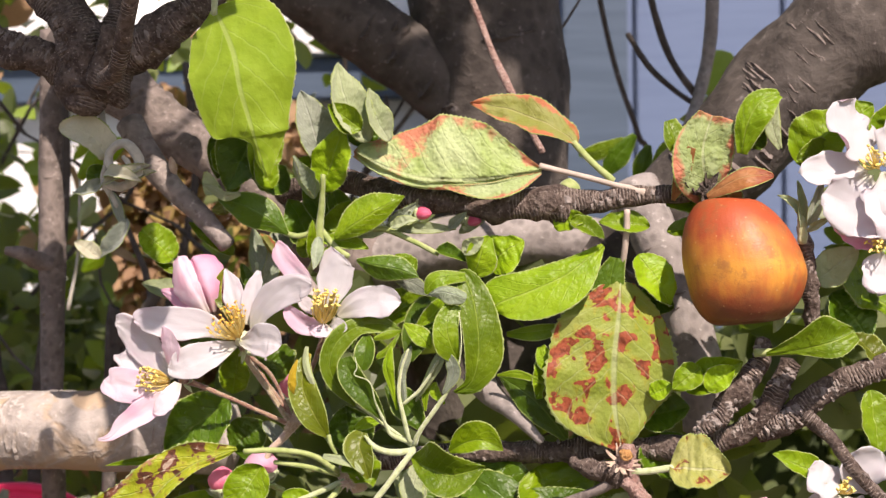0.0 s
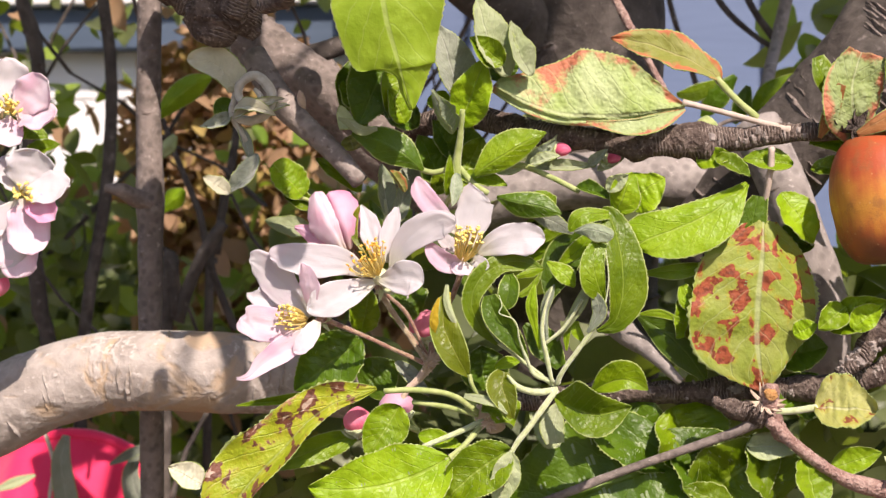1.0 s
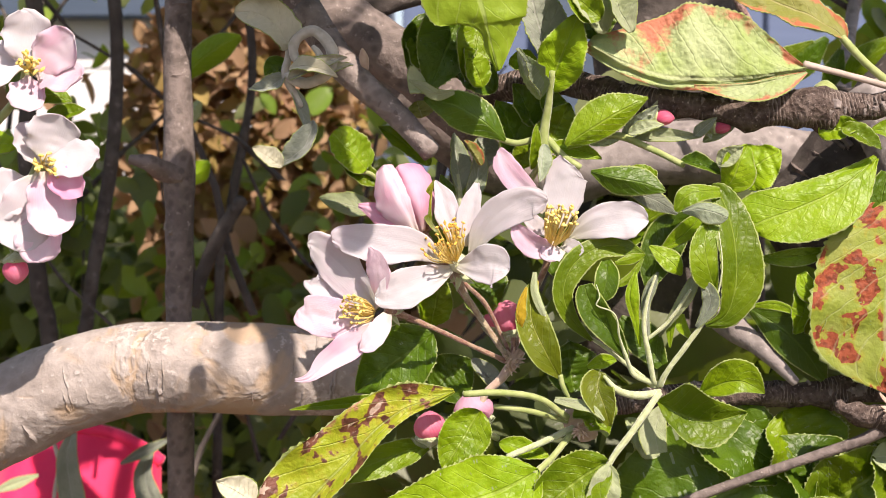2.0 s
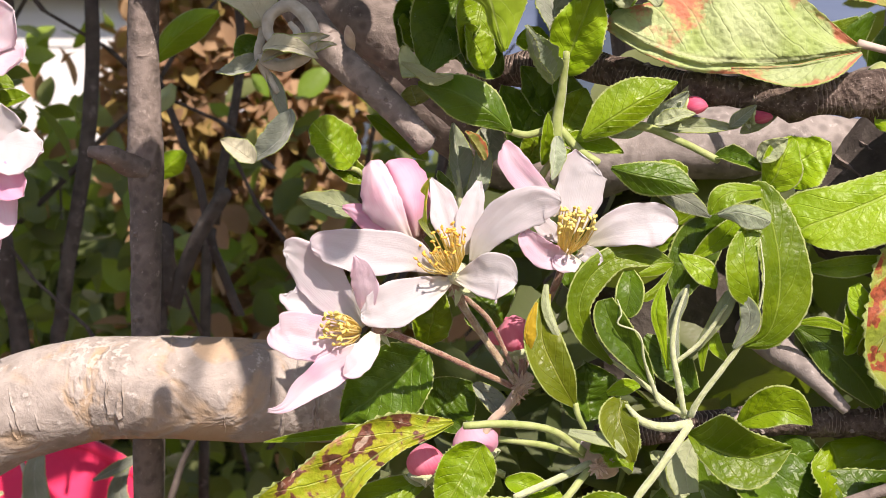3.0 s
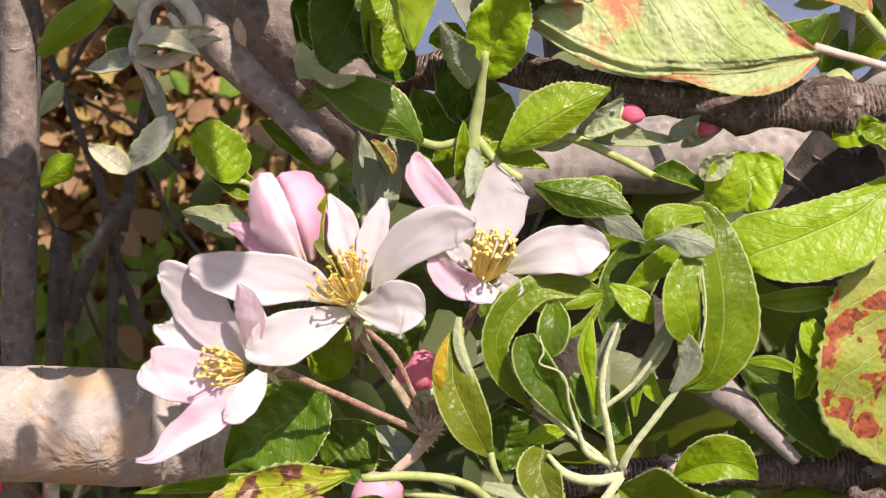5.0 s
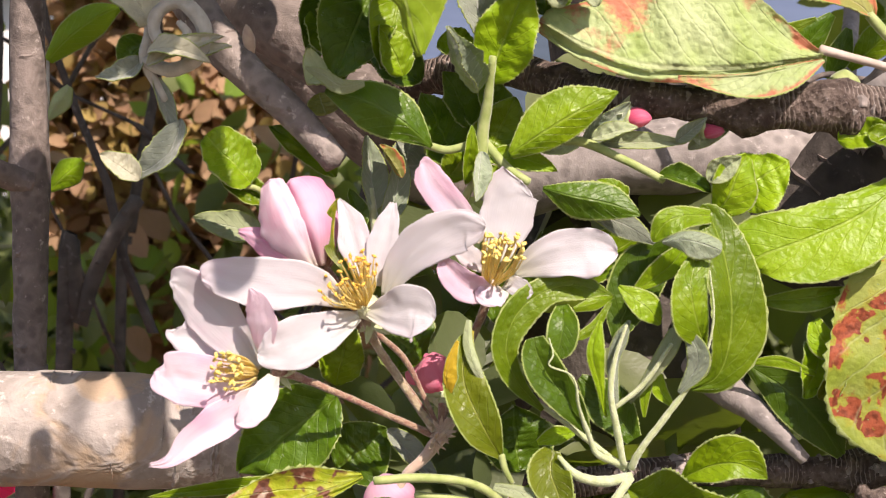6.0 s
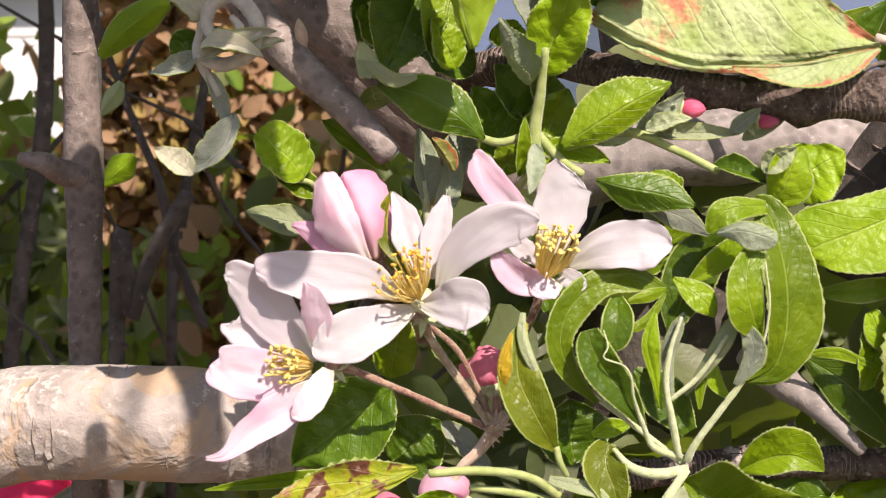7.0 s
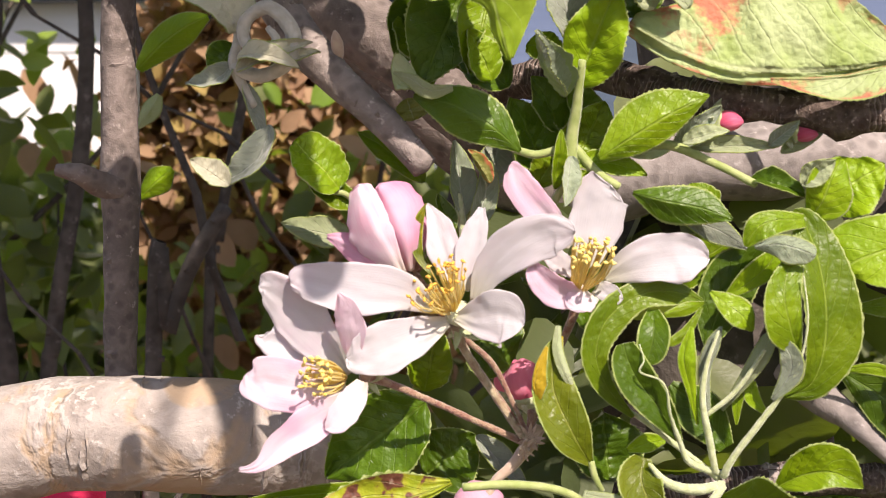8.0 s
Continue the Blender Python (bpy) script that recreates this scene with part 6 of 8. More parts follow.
blotched_leaf = thing("leaf", (0.0259, 0.0000, 1.1362), "curled green leaf with brown burnt blotches on a stout stalk", "leaf")
frond(blotched_leaf, [(-0.0130, -0.0080, 1.1480), (-0.0210, -0.0100, 1.1450), (-0.0300, -0.0120, 1.1420), (-0.0400, -0.0150, 1.1350), (-0.0490, -0.0170, 1.1250), (-0.0590, -0.0190, 1.1150), (-0.0670, -0.0220, 1.1050), (-0.0720, -0.0260, 1.0940)], (0.0007, 0.0020, 0.0029, 0.0037, 0.0044, 0.0046, 0.0040, 0.0013), (0.0009, 0.0057, 0.0092, 0.0119, 0.0145, 0.0167, 0.0154, 0.0057), (30, 36, 40, 44, 44, 40, 36, 30), (4, 8, 14, 16, 14, 12, 10, 8), "burnt", name="blade", bite=0.05, nu=64, nv=18, wave=0.11, waves=5.0, ragged=0.09, seed=5)
leaf(blotched_leaf, (-0.0803, -0.0200, 1.1108), (-0.0933, -0.0240, 1.1192), 0.0131, "cream", fold=25, name="blade")
stem(blotched_leaf, [(-0.0097, -0.0100, 1.1471), (0.0035, -0.0060, 1.1471), (0.0169, -0.0020, 1.1444), (0.0270, 0.0020, 1.1371)], [0.0012, 0.0012, 0.0012, 0.0014], STALK)

low_spray = thing("leaf_spray", (0.0304, 0.0040, 1.1346), "spray of lower leaves on pale stalks", "leaf spray")
leaf(low_spray, (0.0161, -0.0120, 1.1214), (-0.0388, -0.0220, 1.1109), 0.0331, "bright", fold=12, sweep=-0.1, roll=-8, label="broad light green leaf")
leaf(low_spray, (-0.0040, -0.0020, 1.1403), (-0.0168, -0.0080, 1.1198), 0.0202, "green", fold=20)
leaf(low_spray, (-0.0203, 0.0060, 1.1284), (-0.0619, -0.0020, 1.1135), 0.0118, "green", fold=18, roll=-20)
leaf(low_spray, (0.0406, -0.0100, 1.1241), (0.0139, -0.0160, 1.1033), 0.0244, "green", fold=25, sweep=0.05)
leaf(low_spray, (0.0406, -0.0120, 1.1233), (0.0350, -0.0140, 1.1012), 0.0133, "pale", fold=20)
leaf(low_spray, (0.0028, 0.0060, 1.1273), (0.0212, 0.0040, 1.1231), 0.0091, "bright", fold=20)
# The dark skin puts shade into this leaf's colour.
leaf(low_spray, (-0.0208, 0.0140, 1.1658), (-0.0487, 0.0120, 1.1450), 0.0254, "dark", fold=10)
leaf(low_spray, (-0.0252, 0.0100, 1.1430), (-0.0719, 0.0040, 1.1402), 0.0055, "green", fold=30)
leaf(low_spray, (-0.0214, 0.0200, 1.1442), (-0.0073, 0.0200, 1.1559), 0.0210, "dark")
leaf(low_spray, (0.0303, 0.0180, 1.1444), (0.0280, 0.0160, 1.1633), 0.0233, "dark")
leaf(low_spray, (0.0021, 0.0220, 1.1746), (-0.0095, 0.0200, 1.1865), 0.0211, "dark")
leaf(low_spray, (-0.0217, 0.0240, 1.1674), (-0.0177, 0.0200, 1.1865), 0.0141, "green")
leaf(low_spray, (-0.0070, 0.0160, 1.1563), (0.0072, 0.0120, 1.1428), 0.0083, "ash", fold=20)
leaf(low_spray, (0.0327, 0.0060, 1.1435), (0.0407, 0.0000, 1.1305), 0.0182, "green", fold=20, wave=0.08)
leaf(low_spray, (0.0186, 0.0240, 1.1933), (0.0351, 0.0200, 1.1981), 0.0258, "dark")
leaf(low_spray, (0.0397, 0.0200, 1.1957), (0.0653, 0.0160, 1.2121), 0.0163, "green", fold=25)
stem(low_spray, [(0.0270, 0.0040, 1.1357), (0.0146, 0.0000, 1.1396), (0.0010, -0.0020, 1.1417)], [0.0012, 0.0011, 0.0010], STALK)
stem(low_spray, [(0.0293, 0.0040, 1.1334), (0.0168, 0.0000, 1.1282), (0.0056, -0.0040, 1.1242)], [0.0013, 0.0012, 0.0010], STALK_PALE)
stem(low_spray, [(0.0293, 0.0040, 1.1323), (0.0214, -0.0040, 1.1243), (0.0149, -0.0120, 1.1198)], [0.0013, 0.0012, 0.0011], STALK)
stem(low_spray, [(0.0587, -0.0040, 1.1470), (0.0496, -0.0080, 1.1350), (0.0406, -0.0100, 1.1229), (0.0350, -0.0120, 1.1098)], [0.0013, 0.0012, 0.0011, 0.0010], STALK_PALE)
stem(low_spray, [(0.0269, 0.0080, 1.1352), (0.0327, 0.0080, 1.1352), (0.0349, 0.0100, 1.1291)], [0.0046, 0.0050, 0.0037], SEPAL)
sepals(low_spray, (0.0316, 0.0000, 1.1339), (0.2, -0.6, -0.3), 0.0042, 11, 14, slim=0.34)

dull_leaf = thing("leaf", (0.1049, 0.0200, 1.1185), "large dull green leaf with raised veins, coloured dark for part shade", "leaf")
# Dark skin for the shadows that lie on this leaf.
leaf(dull_leaf, (0.1167, 0.0220, 1.1182), (0.0301, 0.0140, 1.0889), 0.0606, "dark", fold=6, name="blade", teeth=16)

shade_leaves = thing("leaf_spray", (0.1095, 0.0200, 1.1419), "leaves in the shade of the spotted leaf, partly coloured dark for it", "leaf spray")
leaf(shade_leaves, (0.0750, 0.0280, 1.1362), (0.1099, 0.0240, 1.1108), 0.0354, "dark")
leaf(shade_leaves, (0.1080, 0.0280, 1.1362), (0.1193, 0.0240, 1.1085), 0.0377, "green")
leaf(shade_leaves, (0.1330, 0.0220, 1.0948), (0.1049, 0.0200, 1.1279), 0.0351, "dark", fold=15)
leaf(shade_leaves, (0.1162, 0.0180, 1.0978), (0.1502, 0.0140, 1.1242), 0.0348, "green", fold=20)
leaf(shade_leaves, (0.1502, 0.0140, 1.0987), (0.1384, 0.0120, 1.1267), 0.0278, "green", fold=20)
leaf(shade_leaves, (0.1358, 0.0100, 1.1224), (0.1579, 0.0060, 1.1231), 0.0138, "pale", fold=15)
leaf(shade_leaves, (0.1571, 0.0020, 1.1191), (0.1635, -0.0060, 1.0979), 0.0181, "bright", fold=12)
leaf(shade_leaves, (0.1692, 0.0060, 1.1139), (0.1890, 0.0040, 1.1211), 0.0114, "bright", fold=15)
leaf(shade_leaves, (0.1157, 0.0140, 1.1842), (0.1084, 0.0100, 1.1661), 0.0139, "bright", fold=15)
leaf(shade_leaves, (0.1116, 0.0080, 1.1663), (0.1180, 0.0040, 1.1757), 0.0069, "yellow", fold=20)
leaf(shade_leaves, (0.1313, 0.0100, 1.0970), (0.1105, 0.0080, 1.1066), 0.0138, "green", fold=20)
leaf(shade_leaves, (0.0603, 0.0120, 1.1219), (0.0488, 0.0100, 1.1361), 0.0138, "pale", fold=15)

pale_stub = solo("bough", tube("bough", [(0.0820, 0.0300, 1.1750), (0.0890, 0.0220, 1.1670), (0.0980, 0.0180, 1.1600), (0.1100, 0.0160, 1.1480)], [0.0059, 0.0053, 0.0033, 0.0017], BARK_LIMB, sides=14, rough=0.12, freq=80, knots=0.3, seed=44, per=6), (0.0820, 0.0300, 1.1750), "pale smooth twig stub among the leaves", "branch", "boughs of the apple tree")
frond(shade_leaves, [(0.0930, 0.0180, 1.1750), (0.1040, 0.0140, 1.1680), (0.1130, 0.0140, 1.1590), (0.1200, 0.0160, 1.1490)], (0.0010, 0.0083, 0.0077, 0.0013), (0.0010, 0.0067, 0.0064, 0.0013), (10, 10, 10, 10), (-10, -10, -10, -10), "dark")
# The bright strip stands in for the dark leaf's sunlit rim.
frond(shade_leaves, [(0.0920, 0.0100, 1.1760), (0.1010, 0.0080, 1.1770), (0.1110, 0.0090, 1.1730)], (0.0005, 0.0013, 0.0005), (0.0005, 0.0022, 0.0006), 10, -10, "bright")
frond(shade_leaves, [(0.1210, 0.0100, 1.1770), (0.1130, 0.0080, 1.1820), (0.1100, 0.0090, 1.1880)], (0.0010, 0.0045, 0.0016), (0.0010, 0.0038, 0.0019), 0, 0, "bright")

broad_leaf = thing("leaf", (0.0923, 0.0100, 1.2003), "broad bright green leaf with a wavy rim in full sun", "leaf")
frond(broad_leaf, [(0.1360, 0.0080, 1.2290), (0.1220, 0.0040, 1.2180), (0.1070, 0.0020, 1.2110), (0.0940, 0.0020, 1.2060), (0.0900, 0.0030, 1.2020)], (0.0008, 0.0116, 0.0124, 0.0068, 0.0012), (0.0012, 0.0064, 0.0088, 0.0104, 0.0048), (16, 20, 20, 18, 10), (-6, -10, -12, -16, -16), "bright", name="blade", bite=0.04, wave=0.05, waves=2.2)
frond(broad_leaf, [(0.0960, 0.0120, 1.1930), (0.1080, 0.0100, 1.1940), (0.1210, 0.0110, 1.1960)], (0.0008, 0.0028, 0.0012), (0.0012, 0.0040, 0.0020), 0, 10, "green", name="blade")
frond(broad_leaf, [(0.1450, 0.0140, 1.2010), (0.1390, 0.0120, 1.2110), (0.1410, 0.0120, 1.2240)], (0.0040, 0.0080, 0.0024), (0.0040, 0.0060, 0.0040), 0, 0, "dark", name="blade")
leaf(broad_leaf, (0.0875, 0.0160, 1.2212), (0.1030, 0.0120, 1.2316), 0.0187, "bright", name="blade")

spotted_leaf = thing("leaf", (0.1453, 0.0040, 1.2414), "hanging green leaf blotched with rust-red spots on a pink stalk", "leaf")
frond(spotted_leaf, [(0.1430, 0.0120, 1.2140), (0.1420, 0.0080, 1.2000), (0.1400, 0.0050, 1.1820), (0.1400, 0.0060, 1.1630), (0.1430, 0.0090, 1.1450)], (0.0055, 0.0197, 0.0248, 0.0207, 0.0014), (0.0060, 0.0216, 0.0271, 0.0248, 0.0022), (-10, -16, -18, -18, -12), (4, 6, 6, 4, 4), "spotted", name="blade", bite=0.05, nu=60, nv=16, wave=0.05, waves=3.4, ragged=0.06)
stem(spotted_leaf, [(0.1458, 0.0080, 1.2434), (0.1453, 0.0100, 1.2323), (0.1430, 0.0160, 1.2142)], [0.0014, 0.0013, 0.0012], STALK_DRY)

speckled_leaf = thing("leaf", (0.1459, 0.0040, 1.1385), "small yellow leaf with brown specks on a pale stalk", "leaf")
leaf(speckled_leaf, (0.1616, 0.0020, 1.1392), (0.1851, -0.0040, 1.1392), 0.0265, "speckled", fold=14, name="blade", full=0.75, peak=0.4, roll=-10)
stem(speckled_leaf, [(0.1465, 0.0020, 1.1376), (0.1537, 0.0020, 1.1379), (0.1628, 0.0020, 1.1393)], [0.0016, 0.0014, 0.0014], STALK_PALE)

peeling_spur = thing("bud_scale_spur", (0.1447, 0.0020, 1.1456), "pinkish spur with peeling dry scales and an orange scar", "fruit spur")
sepals(peeling_spur, (0.1424, 0.0020, 1.1410), (0.1, -0.6, 0.5), 0.0075, 14, 15, slim=0.22)
stem(peeling_spur, [(0.1437, 0.0040, 1.1476), (0.1452, 0.0040, 1.1396), (0.1469, 0.0040, 1.1316), (0.1537, 0.0040, 1.1248)], [0.0035, 0.0044, 0.0030, 0.0025], TWIG_RED, rough=0.5, freq=200, name="twig")
part("scar", blob("scar", (0.1438, 0.0000, 1.1445), (0.1, -0.8, 0.4), 0.0026, 0.0050, STALK_SCAR, 8, 12, seed=3, rough=0.8), peeling_spur, "orange scar")
stem(peeling_spur, [(0.1219, 0.0040, 1.1419), (0.1311, 0.0040, 1.1385), (0.1424, 0.0040, 1.1362)], [0.0023, 0.0046, 0.0055], BARK, rough=0.5, freq=220, name="twig")

dry_leaf = thing("leaf", (0.1528, 0.0100, 1.2496), "large pale green leaf scorched red at its rim", "leaf")
frond(dry_leaf, [(0.1110, 0.0090, 1.2600), (0.0940, 0.0060, 1.2570), (0.0780, 0.0040, 1.2560), (0.0620, 0.0040, 1.2570), (0.0470, 0.0060, 1.2620), (0.0340, 0.0090, 1.2690)], (0.0007, 0.0032, 0.0032, 0.0037, 0.0037, 0.0024), (0.0014, 0.0212, 0.0272, 0.0272, 0.0175, 0.0043), (-20, -30, -34, -30, -20, -10), (-4, -8, -12, -14, -14, -12), "dry", name="blade", bite=0.03, nu=64, nv=18, wave=0.03)
frond(dry_leaf, [(0.1110, 0.0070, 1.2590), (0.0990, 0.0030, 1.2560), (0.0880, 0.0020, 1.2540), (0.0710, 0.0030, 1.2540)], (0.0007, 0.0060, 0.0060, 0.0009), (0.0005, 0.0012, 0.0009, 0.0005), 30, 10, "dry", name="blade")
stem(dry_leaf, [(0.1104, 0.0090, 1.2619), (0.1230, 0.0090, 1.2587), (0.1391, 0.0090, 1.2543), (0.1528, 0.0080, 1.2502)], [0.0014, 0.0012, 0.0012, 0.0019], STALK_DRY)

dry_leaf_small = thing("leaf", (0.1403, 0.0100, 1.2555), "smaller green leaf edged with rust red", "leaf")
leaf(dry_leaf_small, (0.1259, 0.0120, 1.2707), (0.0816, 0.0160, 1.2883), 0.0178, "scorched", sweep=0.1, fold=14, roll=0, name="blade", teeth=18)
stem(dry_leaf_small, [(0.1243, 0.0120, 1.2716), (0.1312, 0.0110, 1.2638), (0.1403, 0.0100, 1.2555)], [0.0014, 0.0014, 0.0016], STALK)

withered_leaves = thing("leaf_spray", (0.1780, 0.0100, 1.2504), "curled leaves turning orange and red above the apple", "leaf spray")
frond(withered_leaves, [(0.1810, 0.0060, 1.2440), (0.1770, 0.0010, 1.2560), (0.1760, -0.0020, 1.2680), (0.1800, 0.0000, 1.2810)], (0.0032, 0.0120, 0.0115, 0.0055), (0.0028, 0.0106, 0.0129, 0.0092), (10, 14, 16, 14), (-10, -14, -10, -6), "dry", wave=0.14, waves=1.6, crumple=0.2, nv=16)
frond(withered_leaves, [(0.1770, -0.0050, 1.2480), (0.1870, -0.0090, 1.2540), (0.1950, -0.0090, 1.2560), (0.2030, -0.0070, 1.2560)], (0.0011, 0.0031, 0.0040, 0.0011), (0.0013, 0.0048, 0.0044, 0.0011), (-20, -30, -30, -20), (30, 34, 34, 20), "rust", wave=0.12, crumple=0.15)
frond(withered_leaves, [(0.1910, -0.0020, 1.2650), (0.1930, -0.0050, 1.2760), (0.1980, -0.0050, 1.2850), (0.2060, -0.0020, 1.2890)], (0.0018, 0.0048, 0.0053, 0.0018), (0.0023, 0.0066, 0.0075, 0.0023), (-16, -20, -20, -10), (12, 16, 16, 10), "bright", crumple=0.14)
frond(withered_leaves, [(0.2070, 0.0040, 1.2670), (0.2040, 0.0020, 1.2760), (0.2050, 0.0020, 1.2850)], (0.0009, 0.0037, 0.0018), (0.0009, 0.0032, 0.0014), 0, 0, "pale")
frond(withered_leaves, [(0.1690, 0.0030, 1.2610), (0.1650, 0.0010, 1.2710), (0.1620, 0.0020, 1.2790)], (0.0009, 0.0041, 0.0014), (0.0012, 0.0051, 0.0037), 10, -10, "green")
frond(withered_leaves, [(0.1640, 0.0040, 1.2470), (0.1670, 0.0000, 1.2560), (0.1710, -0.0030, 1.2680)], (0.0007, 0.0028, 0.0014), (0.0009, 0.0037, 0.0023), -10, 14, "rust")
frond(withered_leaves, [(0.1900, 0.0020, 1.2420), (0.1860, -0.0020, 1.2480), (0.1800, -0.0030, 1.2510)], (0.0009, 0.0051, 0.0023), (0.0014, 0.0055, 0.0028), 10, 10, "rust")
leaf(withered_leaves, (0.1961, 0.0080, 1.2679), (0.2007, 0.0040, 1.2760), 0.0092, "dark", fold=20)

side_spray = thing("leaf_spray", (0.2211, 0.0120, 1.2316), "downy grey-green buds and leaves beside the apple", "leaf spray")
leaf(side_spray, (0.2160, 0.0080, 1.2339), (0.2139, 0.0040, 1.2543), 0.0069, "pale", fold=40)
leaf(side_spray, (0.2180, 0.0060, 1.2361), (0.2232, 0.0020, 1.2540), 0.0078, "grey", fold=40)
leaf(side_spray, (0.2147, 0.0060, 1.2384), (0.2062, 0.0040, 1.2487), 0.0055, "pale", fold=40, sweep=0.15)
leaf(side_spray, (0.2176, 0.0060, 1.2338), (0.2267, 0.0040, 1.2394), 0.0046, "pale", fold=40)
leaf(side_spray, (0.2151, 0.0160, 1.2617), (0.2351, 0.0120, 1.2818), 0.0257, "bright", fold=15, roll=-10)
leaf(side_spray, (0.2304, 0.0120, 1.2658), (0.2143, 0.0100, 1.2637), 0.0140, "green", fold=20)
leaf(side_spray, (0.2308, 0.0140, 1.2752), (0.2452, 0.0120, 1.2851), 0.0163, "bright", fold=15)
leaf(side_spray, (0.2492, 0.0160, 1.2681), (0.2553, 0.0120, 1.2860), 0.0210, "green", fold=15)
frond(side_spray, [(0.2000, -0.0020, 1.1850), (0.2120, -0.0060, 1.1870), (0.2250, -0.0080, 1.1900), (0.2340, -0.0070, 1.1940)], (0.0007, 0.0057, 0.0110, 0.0022), (0.0007, 0.0020, 0.0062, 0.0035), (16, 20, 20, 14), (20, 24, 24, 16), "green", label="glossy leaf cupped upwards", crumple=0.12)
leaf(side_spray, (0.2215, 0.0160, 1.2131), (0.2390, 0.0120, 1.2268), 0.0164, "pale", fold=15)
leaf(side_spray, (0.2288, 0.0200, 1.2084), (0.2439, 0.0160, 1.1900), 0.0259, "dark", fold=12)
leaf(side_spray, (0.2319, 0.0240, 1.2269), (0.2560, 0.0200, 1.1989), 0.0308, "green", fold=12)
leaf(side_spray, (0.2476, 0.0120, 1.1810), (0.2361, 0.0100, 1.1926), 0.0116, "yellow")
leaf(side_spray, (0.2416, 0.0040, 1.1703), (0.2446, -0.0020, 1.1440), 0.0160, "bright", fold=15)
leaf(side_spray, (0.2253, 0.0020, 1.1344), (0.2025, -0.0040, 1.1460), 0.0114, "bright", fold=15)
leaf(side_spray, (0.2118, 0.0120, 1.2087), (0.2046, 0.0100, 1.1928), 0.0070, "pale", fold=20)
stem(side_spray, [(0.1960, 0.0040, 1.1852), (0.2103, 0.0020, 1.1859), (0.2315, -0.0040, 1.1871)], [0.0018, 0.0016, 0.0011], STALK)
stem(side_spray, [(0.2160, 0.0080, 1.2293), (0.2161, 0.0080, 1.2362), (0.2157, 0.0080, 1.2407)], [0.0021, 0.0021, 0.0016], STALK_PALE)

spur_leaves = thing("leaf_spray", (0.1820, 0.0120, 1.1790), "small leaves round the knobbly spur, half lit", "leaf spray")
leaf(spur_leaves, (0.1680, 0.0080, 1.1701), (0.1915, 0.0040, 1.1818), 0.0162, "green", fold=20)
leaf(spur_leaves, (0.1746, 0.0040, 1.1796), (0.1630, 0.0000, 1.1708), 0.0124, "bright", fold=20)
leaf(spur_leaves, (0.1766, 0.0020, 1.1706), (0.1877, 0.0000, 1.1798), 0.0115, "bright", fold=15)
leaf(spur_leaves, (0.1505, 0.0140, 1.2254), (0.1638, 0.0100, 1.2045), 0.0186, "bright", fold=12, label="toothed bright leaf")
leaf(spur_leaves, (0.1506, 0.0220, 1.2089), (0.1649, 0.0200, 1.2030), 0.0165, "dark")
leaf(spur_leaves, (0.1542, 0.0060, 1.1680), (0.1632, 0.0040, 1.1728), 0.0092, "bright")
leaf(spur_leaves, (0.1502, 0.0240, 1.1570), (0.1711, 0.0220, 1.1619), 0.0213, "dark")
leaf(spur_leaves, (0.1548, 0.0260, 1.1497), (0.1639, 0.0240, 1.1311), 0.0261, "dark")
leaf(spur_leaves, (0.1851, 0.0140, 1.2435), (0.1621, 0.0120, 1.2461), 0.0140, "bright", fold=20)
leaf(spur_leaves, (0.1551, 0.0120, 1.2369), (0.1344, 0.0100, 1.2394), 0.0116, "bright", fold=20)
leaf(spur_leaves, (0.1229, 0.0060, 1.2394), (0.1365, 0.0020, 1.2324), 0.0101, "green", fold=25)
leaf(spur_leaves, (0.1159, 0.0100, 1.2373), (0.1298, 0.0060, 1.2405), 0.0116, "bright", fold=25)
leaf(spur_leaves, (0.1620, 0.0120, 1.2345), (0.1824, 0.0100, 1.2366), 0.0093, "green", fold=20)

top_leaf = thing("leaf", (-0.0190, -0.0160, 1.3250), "large light green leaf hanging against the light with a pale rim", "leaf")
frond(top_leaf, [(-0.0190, -0.0160, 1.3250), (-0.0160, -0.0180, 1.3200), (-0.0100, -0.0210, 1.3060), (-0.0070, -0.0220, 1.2910), (-0.0030, -0.0210, 1.2770), (-0.0020, -0.0200, 1.2720), (0.0000, -0.0180, 1.2650), (0.0020, -0.0160, 1.2580)], (0.0032, 0.0202, 0.0246, 0.0224, 0.0154, 0.0128, 0.0075, 0.0012), (0.0032, 0.0136, 0.0202, 0.0194, 0.0163, 0.0031, 0.0022, 0.0009), (2, 4, 4, 2, -4, -8, -10, -14), (-6, -6, -10, -12, -16, -20, -10, -10), "top", name="blade", bite=0.025, nu=72, seed=7, wave=0.03)
stem(top_leaf, [(-0.0175, 0.0000, 1.3440), (-0.0183, -0.0120, 1.3405), (-0.0190, -0.0160, 1.3230)], [0.0016, 0.0015, 0.0014], STALK_PALE)

tip_shoot = thing("leaf_spray", (0.0269, 0.0120, 1.2665), "young shoot with folded pale leaves", "leaf spray")
leaf(tip_shoot, (0.0408, 0.0060, 1.2729), (0.0285, 0.0040, 1.3056), 0.0198, "pale", fold=25, sweep=-0.1)
leaf(tip_shoot, (0.0382, 0.0000, 1.2772), (0.0246, -0.0020, 1.2876), 0.0137, "green", fold=30, roll=-30)
leaf(tip_shoot, (0.0493, 0.0040, 1.2727), (0.0416, 0.0020, 1.2946), 0.0120, "pale", fold=25, sweep=-0.08)
leaf(tip_shoot, (0.0209, 0.0120, 1.2619), (0.0121, 0.0100, 1.2953), 0.0177, "ash", fold=15)
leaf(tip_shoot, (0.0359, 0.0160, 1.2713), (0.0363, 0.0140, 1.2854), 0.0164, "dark")
